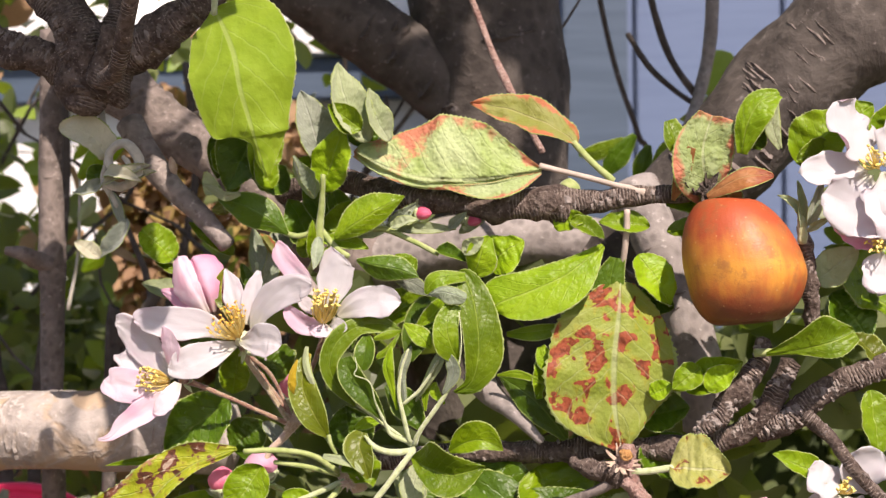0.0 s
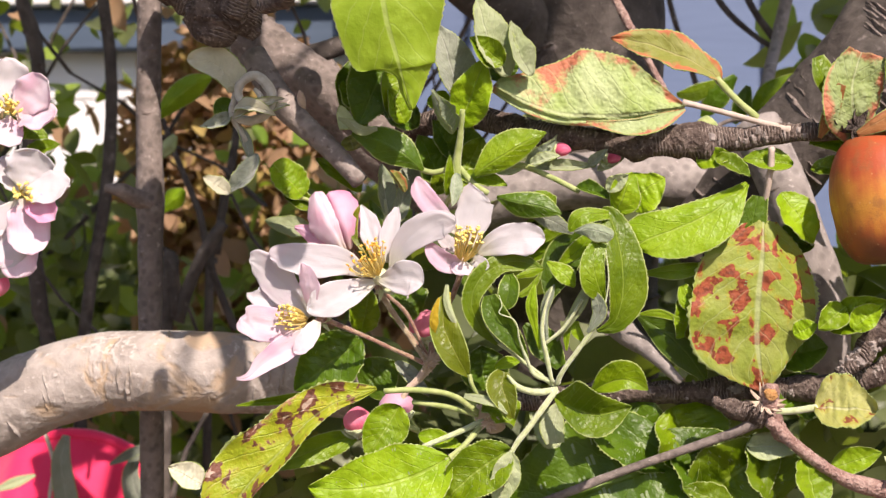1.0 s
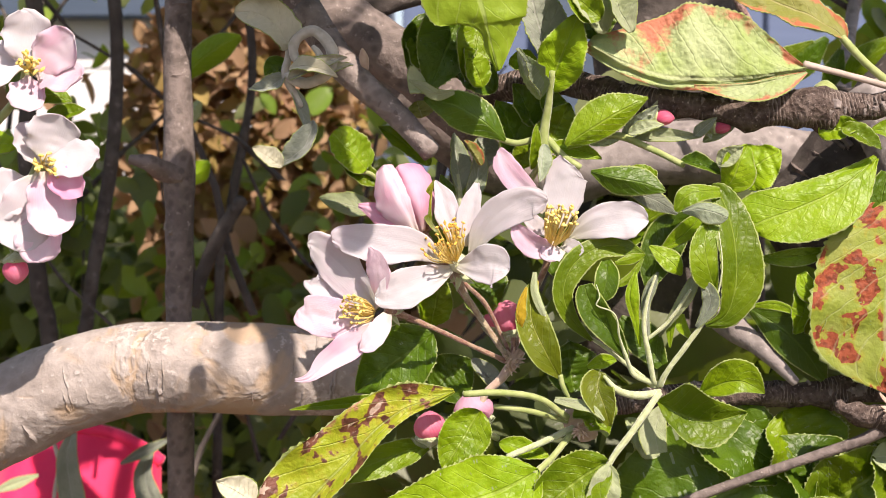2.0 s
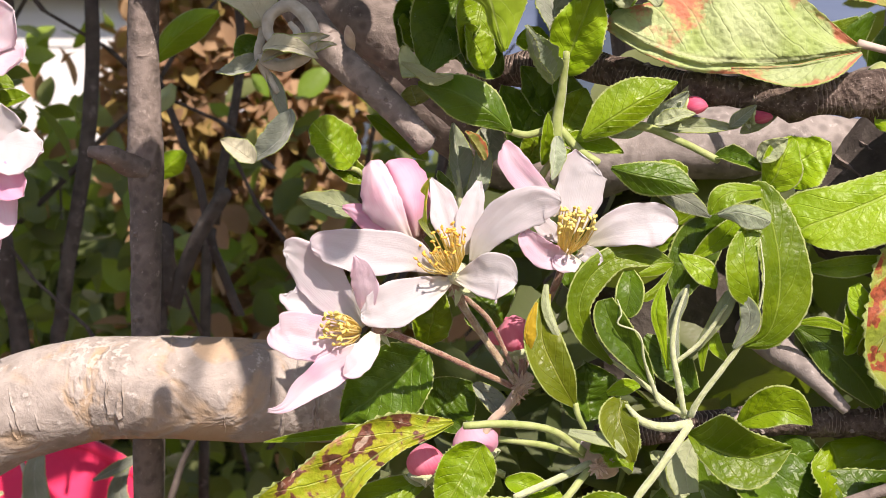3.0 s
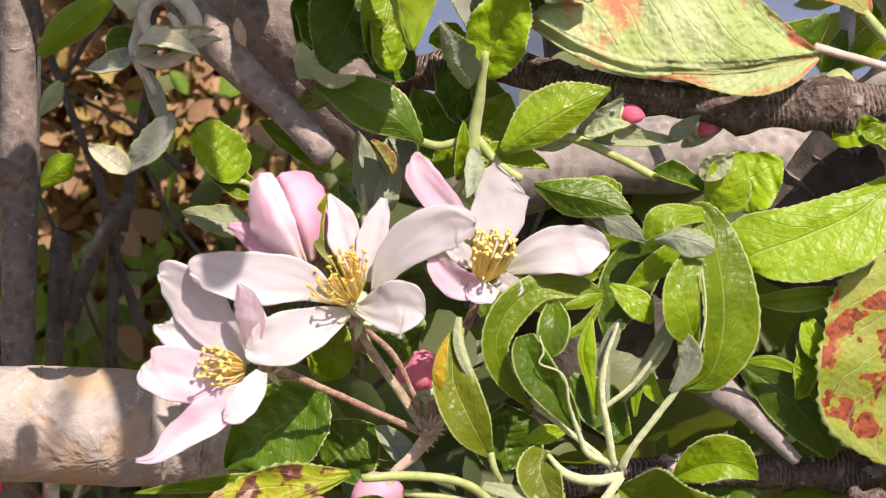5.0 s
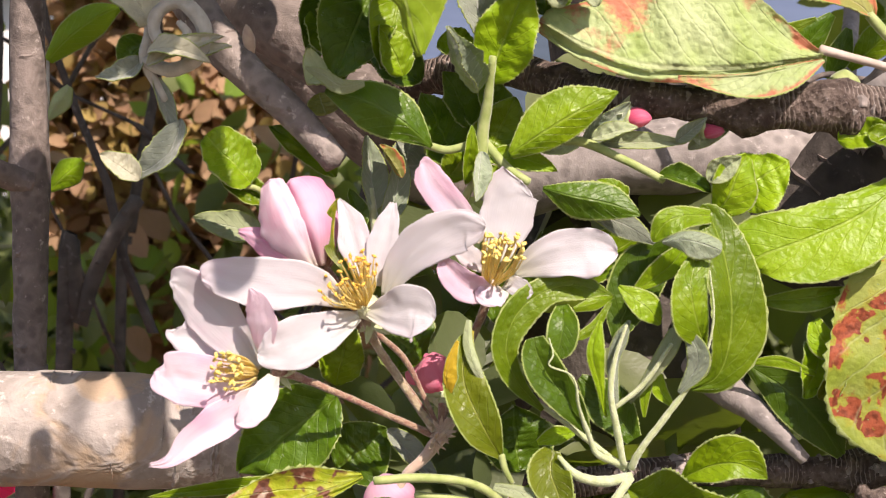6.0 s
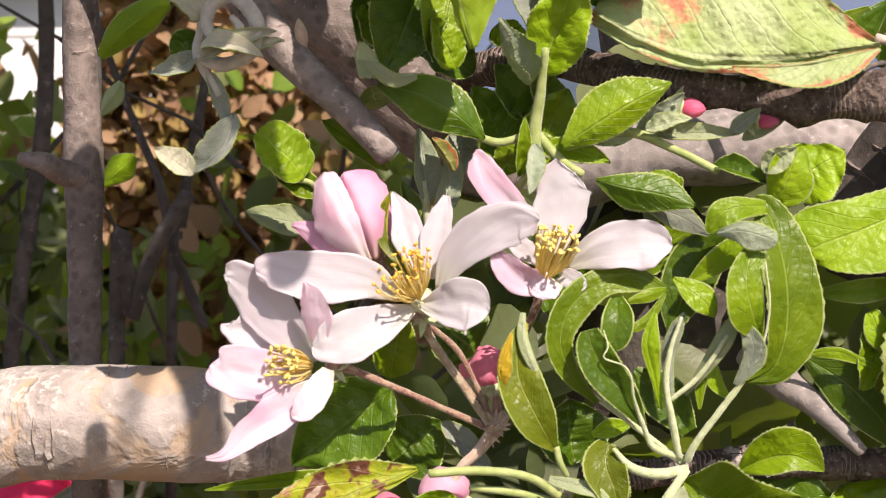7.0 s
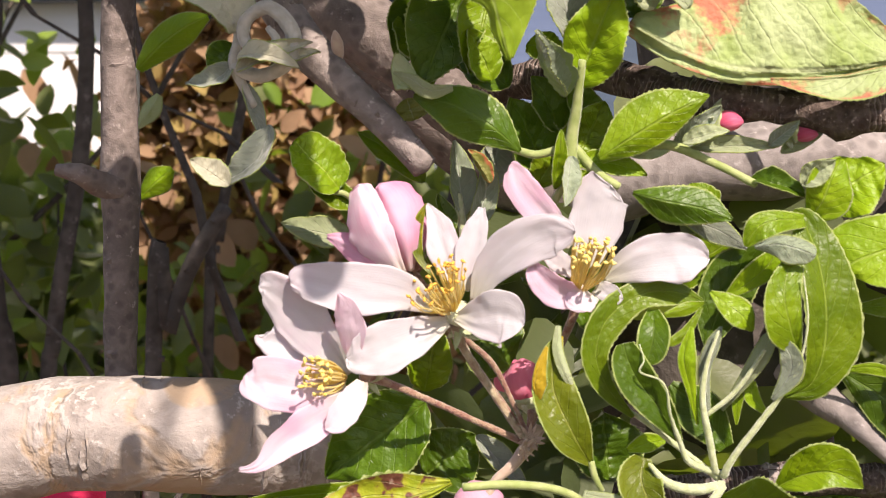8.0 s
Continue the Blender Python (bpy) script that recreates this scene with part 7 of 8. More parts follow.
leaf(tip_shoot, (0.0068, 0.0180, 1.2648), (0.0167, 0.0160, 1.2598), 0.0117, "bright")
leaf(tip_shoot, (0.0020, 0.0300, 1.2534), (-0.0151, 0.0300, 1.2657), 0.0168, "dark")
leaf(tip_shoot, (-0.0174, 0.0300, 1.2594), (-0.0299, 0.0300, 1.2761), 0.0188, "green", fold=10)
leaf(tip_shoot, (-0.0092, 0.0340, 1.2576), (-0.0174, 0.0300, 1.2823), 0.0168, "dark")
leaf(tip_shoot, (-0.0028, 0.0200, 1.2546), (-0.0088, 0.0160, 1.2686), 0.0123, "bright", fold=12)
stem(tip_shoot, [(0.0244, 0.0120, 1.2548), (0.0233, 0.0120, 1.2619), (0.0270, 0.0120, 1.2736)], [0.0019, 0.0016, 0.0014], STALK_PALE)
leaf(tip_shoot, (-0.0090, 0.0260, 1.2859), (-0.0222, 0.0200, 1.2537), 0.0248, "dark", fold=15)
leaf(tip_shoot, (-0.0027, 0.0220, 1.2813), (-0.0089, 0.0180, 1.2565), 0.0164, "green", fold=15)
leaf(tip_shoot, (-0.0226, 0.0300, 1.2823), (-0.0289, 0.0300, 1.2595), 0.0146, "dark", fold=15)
leaf(tip_shoot, (-0.0234, 0.0100, 1.2559), (-0.0286, 0.0060, 1.2523), 0.0138, "pale", fold=25)

withered_shoot = thing("withered_shoot", (-0.0750, 0.0250, 1.2746), "withered grey shoot with cream curled leaves", "withered shoot")
leaf(withered_shoot, (-0.0720, 0.0130, 1.2676), (-0.0910, 0.0070, 1.2806), 0.0160, "cream", fold=20, full=0.5, sweep=0.15, bend=0.1, label="cream funnel-shaped withered leaf")
leaf(withered_shoot, (-0.0719, 0.0070, 1.2566), (-0.0508, 0.0030, 1.2645), 0.0066, "cream", fold=30, bend=0.1)
leaf(withered_shoot, (-0.0713, 0.0050, 1.2600), (-0.0539, 0.0010, 1.2573), 0.0075, "cream", fold=30, bend=0.2)
leaf(withered_shoot, (-0.0627, 0.0070, 1.2577), (-0.0491, 0.0030, 1.2621), 0.0053, "cream", fold=30)
leaf(withered_shoot, (-0.0740, 0.0130, 1.2593), (-0.0868, 0.0110, 1.2541), 0.0080, "ash", fold=30, sweep=-0.2)
leaf(withered_shoot, (-0.0737, 0.0170, 1.2643), (-0.0806, 0.0150, 1.2559), 0.0112, "dark", fold=20)
leaf(withered_shoot, (-0.0710, 0.0130, 1.2540), (-0.0649, 0.0130, 1.2376), 0.0058, "ash", fold=30)
leaf(withered_shoot, (-0.0638, 0.0130, 1.2424), (-0.0786, 0.0110, 1.2269), 0.0107, "ash", fold=25, sweep=-0.22, roll=20)
leaf(withered_shoot, (-0.0743, 0.0090, 1.2257), (-0.0846, 0.0070, 1.2329), 0.0088, "cream", fold=25)
stem(withered_shoot, [(-0.0734, 0.0130, 1.2581), (-0.0656, 0.0090, 1.2555), (-0.0578, 0.0050, 1.2588), (-0.0561, 0.0050, 1.2670), (-0.0626, 0.0070, 1.2736), (-0.0691, 0.0090, 1.2709), (-0.0699, 0.0090, 1.2650), (-0.0646, 0.0070, 1.2608), (-0.0607, 0.0050, 1.2647), (-0.0630, 0.0050, 1.2682)], [0.0020, 0.0020, 0.0020, 0.0022, 0.0022, 0.0018, 0.0018, 0.0015, 0.0013, 0.0009], STALK_ASH, name="curled_leaf")
stem(withered_shoot, [(-0.0782, 0.0250, 1.2892), (-0.0749, 0.0190, 1.2789), (-0.0724, 0.0130, 1.2665), (-0.0734, 0.0130, 1.2581), (-0.0679, 0.0130, 1.2473)], [0.0014, 0.0014, 0.0013, 0.0018, 0.0011], STALK_ASH)

dried_calyx = thing("dried_flower_remnant", (0.1771, 0.0040, 1.2502), "black shrivelled flower remains on the bough tip", "dried flower")
sepals(dried_calyx, (0.1751, 0.0020, 1.2506), (0.2, -0.5, 0.8), 0.0075, 11, 41, BARK)
sepals(dried_calyx, (0.1783, 0.0000, 1.2512), (-0.2, -0.7, 0.3), 0.0070, 9, 42, BARK)

green_bud = thing("flower_bud", (0.1216, 0.0300, 1.2482), "small round green bud behind the bough", "flower bud", "buds of the apple tree")
part("petals", blob("petals", (0.1216, 0.0300, 1.2482), (0.1, -0.1, 1), 0.0095, 0.0095, STALK, lobes=3, deep=0.06, peak=0.55), green_bud)
part("calyx", blob("calyx", (0.1215, 0.0301, 1.2475), (0.1, -0.1, 1), 0.0047, 0.0087, STALK_PALE, 10, 14, lobes=5, deep=0.08, peak=0.7), green_bud)
sepals(green_bud, (0.1216, 0.0300, 1.2482), (0.1, -0.1, 1), 0.0052, 5, 3, STALK_PALE)

stub_bud = thing("flower_bud", (-0.0452, 0.0220, 1.2592), "pointed brown bud on the cut bough", "flower bud", "buds of the apple tree")
part("petals", blob("petals", (-0.0452, 0.0220, 1.2592), (-0.15, -0.2, 1), 0.0098, 0.0035, SEPAL, lobes=3, deep=0.06, peak=0.55), stub_bud)

# ---- the apple ----
def apple_skin():
    k = Mat("apple_skin")
    sep = k.n("SeparateXYZ", Vector=k.tc.outputs["UV"])
    v = sep.outputs[1]
    streak = k.noise(1.0, 4, 0.6, k.stretch(26.0, 2.4, 1.0, "UV"))
    warm = k.math("ADD", k.math("ADD", k.math("MULTIPLY", k.noise(38, 3), 0.8), k.math("MULTIPLY", streak, 0.4)), k.math("MULTIPLY", k.math("ABSOLUTE", k.math("SUBTRACT", v, 0.54)), 1.5))
    col = k.mix(k.step(warm, 0.42, 0.90), (0.60, 0.28, 0.035), (0.36, 0.065, 0.02))
    col = k.mix(k.math("MULTIPLY", k.step(k.noise(26, 2), 0.52, 0.68), 0.28), col, (0.58, 0.36, 0.045))
    # Dark brown towards the bottom: russet, with the underside's shade painted in.
    col = k.mix(k.math("MULTIPLY", k.step(k.math("ADD", v, k.math("MULTIPLY", k.noise(90, 4), 0.25)), 0.70, 0.94), 0.9), col, (0.13, 0.045, 0.02))
    dots = k.n("TexVoronoi", Scale=300.0, Vector=k.tc.outputs["Object"]).outputs[0]
    col = k.mix(k.math("MULTIPLY", k.step(dots, 0.17, 0.07), 0.2), col, (0.72, 0.50, 0.22))
    col = k.mix(k.math("MULTIPLY", k.step(k.noise(120, 5, 0.7), 0.50, 0.66), 0.6), col, (0.24, 0.09, 0.03))
    return k.finish(col, k.math("ADD", 0.40, k.math("MULTIPLY", k.noise(200, 3), 0.25)), k.bump(k.math("ADD", k.noise(260, 4), k.math("MULTIPLY", k.noise(1100, 3), 0.5)), 0.3, 0.0006), 0.45)


def apple_body(rad, high, rows=44, sides=56):
    """A lopsided apple: narrow and pushed aside at the stalk, broadest low down, with a dimple at both ends."""
    verts, uvs, faces = [], [], []
    for i in range(rows + 1):
        a = math.pi * i / rows
        r = math.sin(a) ** 0.85 * (0.985 - 0.085 * math.cos(a))
        z = math.cos(a) * 0.5 - 0.11 * math.exp(-(a / 0.30) ** 2) + 0.09 * math.exp(-((math.pi - a) / 0.33) ** 2)
        aside = 0.07 - 0.5 * max(0.0, (1 + math.cos(a)) / 2 - 0.38)
        for j in range(sides):
            g = 2 * math.pi * j / sides
            k = 1 + 0.025 * math.cos(5 * g + 0.4) * (0.5 - 0.5 * math.cos(a)) ** 2 + 0.012 * math.cos(2 * g)
            tilt = 0.045 * high * math.cos(g) * math.sin(a) * (0.5 - 0.5 * math.cos(a))
            verts.append((rad * (r * k * math.cos(g) + aside), rad * r * k * math.sin(g), high * z + tilt))
            uvs.append((j / sides, i / rows))
    for i in range(rows):
        for j in range(sides):
            j2 = (j + 1) % sides
            faces.append((i * sides + j, (i + 1) * sides + j, (i + 1) * sides + j2, i * sides + j2))
    return finish_mesh("flesh", verts, faces, [apple_skin()], None, uvs)


apple = thing("apple", (0.1908, -0.0020, 1.2220), "ripe orange-red apple with a russet bottom, darkened for shade, hanging from the bough", "apple")
flesh = new("flesh", apple_body(0.0238, 0.0555))
flesh.parent = apple
flesh.rotation_euler = (radians(-6), 0, 0)
stem(apple, [(0.1788, 0.0060, 1.2475), (0.1800, 0.0020, 1.2451), (0.1825, -0.0020, 1.2420)], [0.0012, 0.0011, 0.0009], STALK_DRY)



# ---- background ----
def leafage(name, spots, size, mats, seed, tilt=1.0):
    """Many small folded leaves as one mesh: spots are (centre, radii, count)."""
    rng = np.random.default_rng(seed)
    allv, count = [], 0
    half = [(0.10, 0.13), (0.28, 0.25), (0.50, 0.29), (0.72, 0.23), (0.89, 0.11)]
    shape = np.array([(0, 0, 0)] + [q for u, w in half for q in ((u, -w, 0.33 * w - 0.1 * u * u), (u, 0.0, -0.1 * u * u), (u, w, 0.33 * w - 0.1 * u * u))] + [(1.0, 0.0, -0.12)])
    quads = [(0, 2, 1), (0, 3, 2)] + [(3 * r + 1 + c, 3 * r + 2 + c, 3 * r + 5 + c, 3 * r + 4 + c) for r in range(4) for c in range(2)] + [(13, 14, 16), (14, 15, 16)]
    for centre, radii, n in spots:
        d = rng.normal(size=(n, 3))
        d /= np.linalg.norm(d, axis=1)[:, None]
        c = np.array(centre) + d * np.array(radii) * rng.uniform(0.15, 1, (n, 1)) ** 0.45
        for p in c:
            ax = rng.normal(size=3) + np.array([0, -0.3, -0.25])
            ax /= np.linalg.norm(ax)
            up = rng.normal(size=3) * tilt + np.array([0.3, -0.8, 1.0])
            s = np.cross(ax, up)
            s /= np.linalg.norm(s)
            nn = np.cross(s, ax)
            k = size * rng.uniform(0.6, 1.3)
            allv.append(p + k * (shape[:, :1] * ax + shape[:, 1:2] * s + shape[:, 2:] * nn))
            count += 1
    verts = np.concatenate(allv)
    faces = [tuple(17 * i + x for x in q) for i in range(count) for q in quads]
    ids = np.repeat(rng.integers(0, len(mats), count), len(quads)).tolist()
    return finish_mesh(name, verts.tolist(), faces, mats, ids)


def island_mat(name, a, b, rough=0.45, amount=0.3, trans=(0.35, 0.5, 0.03)):
    k = Mat(name)
    r = k.n("NewGeometry").outputs["Random Per Island"]
    col = k.mix(r, a, b)
    col = k.mix(k.math("MULTIPLY", k.noise(120, 3), 0.5), col, tuple(x * 0.5 for x in a))
    return k.finish(col, rough, k.bump(k.noise(200, 3), 0.4, 0.001), 0.4, trans, amount)


# Bush leaves: a base colour and a lit copy with sunlight in its colour.
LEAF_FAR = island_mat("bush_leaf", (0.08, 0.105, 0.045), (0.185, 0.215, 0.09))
LEAF_FAR_LIT = island_mat("bush_leaf_lit", (0.14, 0.26, 0.02), (0.30, 0.42, 0.08))
LEAF_BROWN = island_mat("dead_leaf", (0.34, 0.20, 0.12), (0.54, 0.37, 0.21), 0.8, 0.3, (0.4, 0.22, 0.08))
LEAF_OCHRE = island_mat("dead_leaf_ochre", (0.30, 0.20, 0.07), (0.42, 0.32, 0.10), 0.8, 0.2, (0.45, 0.3, 0.08))


def stuff(name, me, label, category):
    return tagged(new(name, me), label, category, kind="stuff")


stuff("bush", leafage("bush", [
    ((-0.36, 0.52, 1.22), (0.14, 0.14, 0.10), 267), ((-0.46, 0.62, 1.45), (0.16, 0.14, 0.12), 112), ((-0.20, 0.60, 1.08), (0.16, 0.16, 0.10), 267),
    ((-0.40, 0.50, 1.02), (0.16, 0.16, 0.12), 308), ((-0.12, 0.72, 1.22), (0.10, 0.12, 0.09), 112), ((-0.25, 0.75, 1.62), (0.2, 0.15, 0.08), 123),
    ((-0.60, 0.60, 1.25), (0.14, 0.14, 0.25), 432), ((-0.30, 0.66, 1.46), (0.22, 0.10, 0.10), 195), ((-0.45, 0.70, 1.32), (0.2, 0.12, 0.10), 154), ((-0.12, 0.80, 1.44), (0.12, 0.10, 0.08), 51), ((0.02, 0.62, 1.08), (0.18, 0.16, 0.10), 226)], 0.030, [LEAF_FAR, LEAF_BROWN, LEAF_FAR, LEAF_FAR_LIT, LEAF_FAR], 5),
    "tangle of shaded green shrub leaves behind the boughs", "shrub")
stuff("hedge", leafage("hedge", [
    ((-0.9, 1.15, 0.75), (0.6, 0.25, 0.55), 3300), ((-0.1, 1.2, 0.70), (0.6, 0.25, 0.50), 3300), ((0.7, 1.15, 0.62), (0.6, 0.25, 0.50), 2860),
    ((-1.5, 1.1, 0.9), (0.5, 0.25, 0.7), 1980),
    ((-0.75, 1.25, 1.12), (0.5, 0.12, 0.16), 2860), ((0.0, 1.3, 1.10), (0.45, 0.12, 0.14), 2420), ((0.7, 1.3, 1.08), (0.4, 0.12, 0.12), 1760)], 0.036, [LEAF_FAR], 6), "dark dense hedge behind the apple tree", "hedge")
def hedge_gap_shade():
    """One dark sheet inside the hedge standing in for the shade between its leaves."""
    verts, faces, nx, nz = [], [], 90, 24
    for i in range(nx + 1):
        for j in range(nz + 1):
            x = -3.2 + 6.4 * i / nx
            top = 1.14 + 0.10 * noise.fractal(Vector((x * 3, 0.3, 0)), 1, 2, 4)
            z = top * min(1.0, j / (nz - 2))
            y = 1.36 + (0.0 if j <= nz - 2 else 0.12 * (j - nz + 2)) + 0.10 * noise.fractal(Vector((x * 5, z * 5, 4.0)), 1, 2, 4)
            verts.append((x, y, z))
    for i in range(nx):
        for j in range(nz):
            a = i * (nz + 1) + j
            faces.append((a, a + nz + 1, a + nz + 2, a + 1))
    return finish_mesh("hedge_gap_shade", verts, faces, [plain_mat("hedge_gap_dark", (0.02, 0.03, 0.012), (0.05, 0.075, 0.02), 25, 0.9, 0.8, 0.01)])


stuff("hedge_gap_shade", hedge_gap_shade(), "dark sheet inside the hedge, coloured as the shade between its leaves", "hedge")
stuff("dead_foliage", leafage("dead_foliage", [
    ((-0.20, 0.78, 1.26), (0.11, 0.05, 0.13), 3500), ((-0.14, 0.80, 1.14), (0.14, 0.05, 0.08), 1960)], 0.019, [LEAF_BROWN, LEAF_BROWN, LEAF_OCHRE], 7),
    "dried brown leaves hanging in the shrub", "dead leaves")
# Leaves added behind the sprays so that the gaps stay dark.
stuff("shade_fill_leaves", leafage("shade_fill_leaves", [
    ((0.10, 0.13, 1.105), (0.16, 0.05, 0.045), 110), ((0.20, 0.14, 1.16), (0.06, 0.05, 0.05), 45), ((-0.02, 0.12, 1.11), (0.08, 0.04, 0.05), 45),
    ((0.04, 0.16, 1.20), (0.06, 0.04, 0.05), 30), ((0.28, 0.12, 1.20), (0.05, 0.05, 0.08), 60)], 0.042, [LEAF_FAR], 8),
    "leaves added to darken the gaps behind the front sprays", "leaves")
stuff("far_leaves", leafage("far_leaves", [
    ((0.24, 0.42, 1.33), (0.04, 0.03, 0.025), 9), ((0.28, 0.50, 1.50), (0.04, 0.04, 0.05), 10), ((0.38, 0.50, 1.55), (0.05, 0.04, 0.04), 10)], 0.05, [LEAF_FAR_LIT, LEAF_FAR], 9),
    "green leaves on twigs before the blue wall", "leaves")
# Out-of-view crown leaves, placed so that their shade falls on trunk and background.
stuff("shade_crown", leafage("shade_crown", [
    ((-0.32, 0.03, 1.80), (0.46, 0.27, 0.06), 620), ((0.28, 0.00, 1.80), (0.42, 0.24, 0.06), 2000), ((-0.5, 0.5, 1.85), (0.5, 0.3, 0.08), 1300), ((0.3, 0.5, 1.9), (0.45, 0.25, 0.08), 900)], 0.055, [LEAF_FAR], 12),
    "unseen crown leaves added overhead to shade the trunk and background", "tree crown")
# Unseen leaves added between sun and hanging spur to keep the spur dark.
stuff("spur_shade_tuft", leafage("spur_shade_tuft", [((-0.046, -0.068, 1.400), (0.048, 0.022, 0.010), 160)], 0.03, [LEAF_FAR], 14), "unseen tuft of leaves added above the hanging spur to shade it", "leaves")


def twig_mass(name, count, centre, radii, seed):
    """Many thin crooked twigs as one mesh."""
    rng = random.Random(seed)
    verts, faces = [], []
    for i in range(count):
        p = Vector(centre) + Vector([rng.uniform(-1, 1) * r for r in radii])
        d = Vector((rng.uniform(-0.7, 0.7), rng.uniform(-0.4, 0.4), rng.uniform(0.3, 1.0))).normalized()
        r, n = rng.uniform(0.0014, 0.0034), 7
        for k in range(n):
            for c in range(5):
                g = 6.283 * c / 5
                verts.append(tuple(p + Vector((math.cos(g), math.sin(g), 0)) * r * (1 - 0.09 * k)))
            p = p + d * 0.04
            d = (d + Vector([rng.uniform(-0.3, 0.3) for _ in range(3)])).normalized()
        b = i * n * 5
        faces += [(b + k * 5 + c, b + k * 5 + (c + 1) % 5, b + k * 5 + 5 + (c + 1) % 5, b + k * 5 + 5 + c) for k in range(n - 1) for c in range(5)]
    return finish_mesh(name, verts, faces, [BARK_TRUNK])


stuff("shrub_twigs", twig_mass("shrub_twigs", 60, (-0.30, 0.50, 1.08), (0.34, 0.16, 0.24), 41), "thin grey twigs crossing in the shrub", "twigs")
shrub_stem = solo("shrub_stem", tube("shrub_stem", [(-0.2810, 0.4000, 1.3676), (-0.2679, 0.4000, 1.3133), (-0.2756, 0.4000, 1.2487), (-0.2697, 0.4000, 1.1632), (-0.2608, 0.4000, 1.0253), (-0.2699, 0.4000, 0.2033)], [0.0048, 0.0048, 0.0054, 0.0054, 0.0054, 0.0061], BARK_TRUNK, sides=10, rough=0.1, freq=60, knots=0.3, seed=31, per=8), (-0.2810, 0.4000, 1.3676), "thin dark shrub stem", "stem", "boughs of the apple tree")
flakes(shrub_stem, [(-0.2810, 0.4000, 1.3676), (-0.2679, 0.4000, 1.3133), (-0.2756, 0.4000, 1.2487), (-0.2697, 0.4000, 1.1632), (-0.2608, 0.4000, 1.0253), (-0.2699, 0.4000, 0.2033)], [0.0048, 0.0048, 0.0054, 0.0054, 0.0054, 0.0061], 8, 0.002, BARK_TRUNK, 31)
shrub_stem_b = solo("shrub_stem", tube("shrub_stem", [(-0.2311, 0.4200, 1.3704), (-0.2247, 0.4200, 1.3082), (-0.2289, 0.4200, 1.2318), (-0.2439, 0.4200, 1.1410), (-0.2486, 0.4200, 1.0213), (-0.2573, 0.4200, 0.1826)], [0.0042, 0.0042, 0.0045, 0.0045, 0.0045, 0.0052], BARK_TRUNK, sides=10, rough=0.1, freq=60, knots=0.3, seed=32, per=8), (-0.2311, 0.4200, 1.3704), "thin dark shrub stem", "stem", "boughs of the apple tree")
flakes(shrub_stem_b, [(-0.2311, 0.4200, 1.3704), (-0.2247, 0.4200, 1.3082), (-0.2289, 0.4200, 1.2318), (-0.2439, 0.4200, 1.1410), (-0.2486, 0.4200, 1.0213), (-0.2573, 0.4200, 0.1826)], [0.0042, 0.0042, 0.0045, 0.0045, 0.0045, 0.0052], 8, 0.002, BARK_TRUNK, 32)
shrub_stem_c = solo("shrub_stem", tube("shrub_stem", [(-0.1395, 0.3600, 1.2107), (-0.1565, 0.3600, 1.1829), (-0.1682, 0.3600, 1.1494), (-0.1774, 0.3600, 1.0988), (-0.1979, 0.3600, 0.0162)], [0.0039, 0.0042, 0.0042, 0.0042, 0.0050], BARK_TRUNK, sides=10, rough=0.1, freq=60, knots=0.3, seed=33, per=8), (-0.1395, 0.3600, 1.2107), "slanting blue-grey shrub stem in shade", "stem", "boughs of the apple tree")
flakes(shrub_stem_c, [(-0.1395, 0.3600, 1.2107), (-0.1565, 0.3600, 1.1829), (-0.1682, 0.3600, 1.1494), (-0.1774, 0.3600, 1.0988), (-0.1979, 0.3600, 0.0162)], [0.0039, 0.0042, 0.0042, 0.0042, 0.0050], 8, 0.002, BARK_TRUNK, 33)
shrub_stem_d = solo("shrub_stem", tube("shrub_stem", [(-0.1598, 0.5000, 1.3674), (-0.1528, 0.5000, 1.2890), (-0.1685, 0.5000, 1.1951), (-0.1769, 0.5000, 1.0817), (-0.1879, 0.5000, 0.1003)], [0.0030, 0.0030, 0.0034, 0.0034, 0.0041], BARK_TRUNK, sides=8, rough=0.1, freq=60, knots=0.3, seed=34, per=8), (-0.1598, 0.5000, 1.3674), "thin dark shrub stem", "stem", "boughs of the apple tree")
flakes(shrub_stem_d, [(-0.1598, 0.5000, 1.3674), (-0.1528, 0.5000, 1.2890), (-0.1685, 0.5000, 1.1951), (-0.1769, 0.5000, 1.0817), (-0.1879, 0.5000, 0.1003)], [0.0030, 0.0030, 0.0034, 0.0034, 0.0041], 8, 0.002, BARK_TRUNK, 34)
wall_twig = solo("bough", tube("bough", [(0.1371, 0.4500, 1.4218), (0.1452, 0.4500, 1.3791), (0.1537, 0.4500, 1.3442), (0.1667, 0.4500, 1.3054), (0.1740, 0.4500, 1.2706), (0.1757, 0.4500, 1.0511), (0.1740, 0.4500, 0.4745)], [0.0019, 0.0019, 0.0019, 0.0019, 0.0019, 0.0023, 0.0027], BARK_TRUNK, sides=8, rough=0.05, freq=60, knots=0.3, seed=36, per=8), (0.1371, 0.4500, 1.4218), "thin dark twig before the blue wall", "branch", "boughs of the apple tree")
wall_fork = solo("bough", tube("bough", [(0.2058, 0.3000, 1.4000), (0.2040, 0.3000, 1.3536), (0.1985, 0.3000, 1.3239), (0.1897, 0.2800, 1.2992), (0.1732, 0.2200, 1.2613), (0.1605, 0.1400, 1.2333)], [0.0040, 0.0040, 0.0037, 0.0036, 0.0034, 0.0031], BARK_LIMB, sides=10, rough=0.1, freq=60, knots=0.3, seed=37, per=8), (0.2058, 0.3000, 1.4000), "pale grey forked twig before the blue wall", "branch", "boughs of the apple tree")
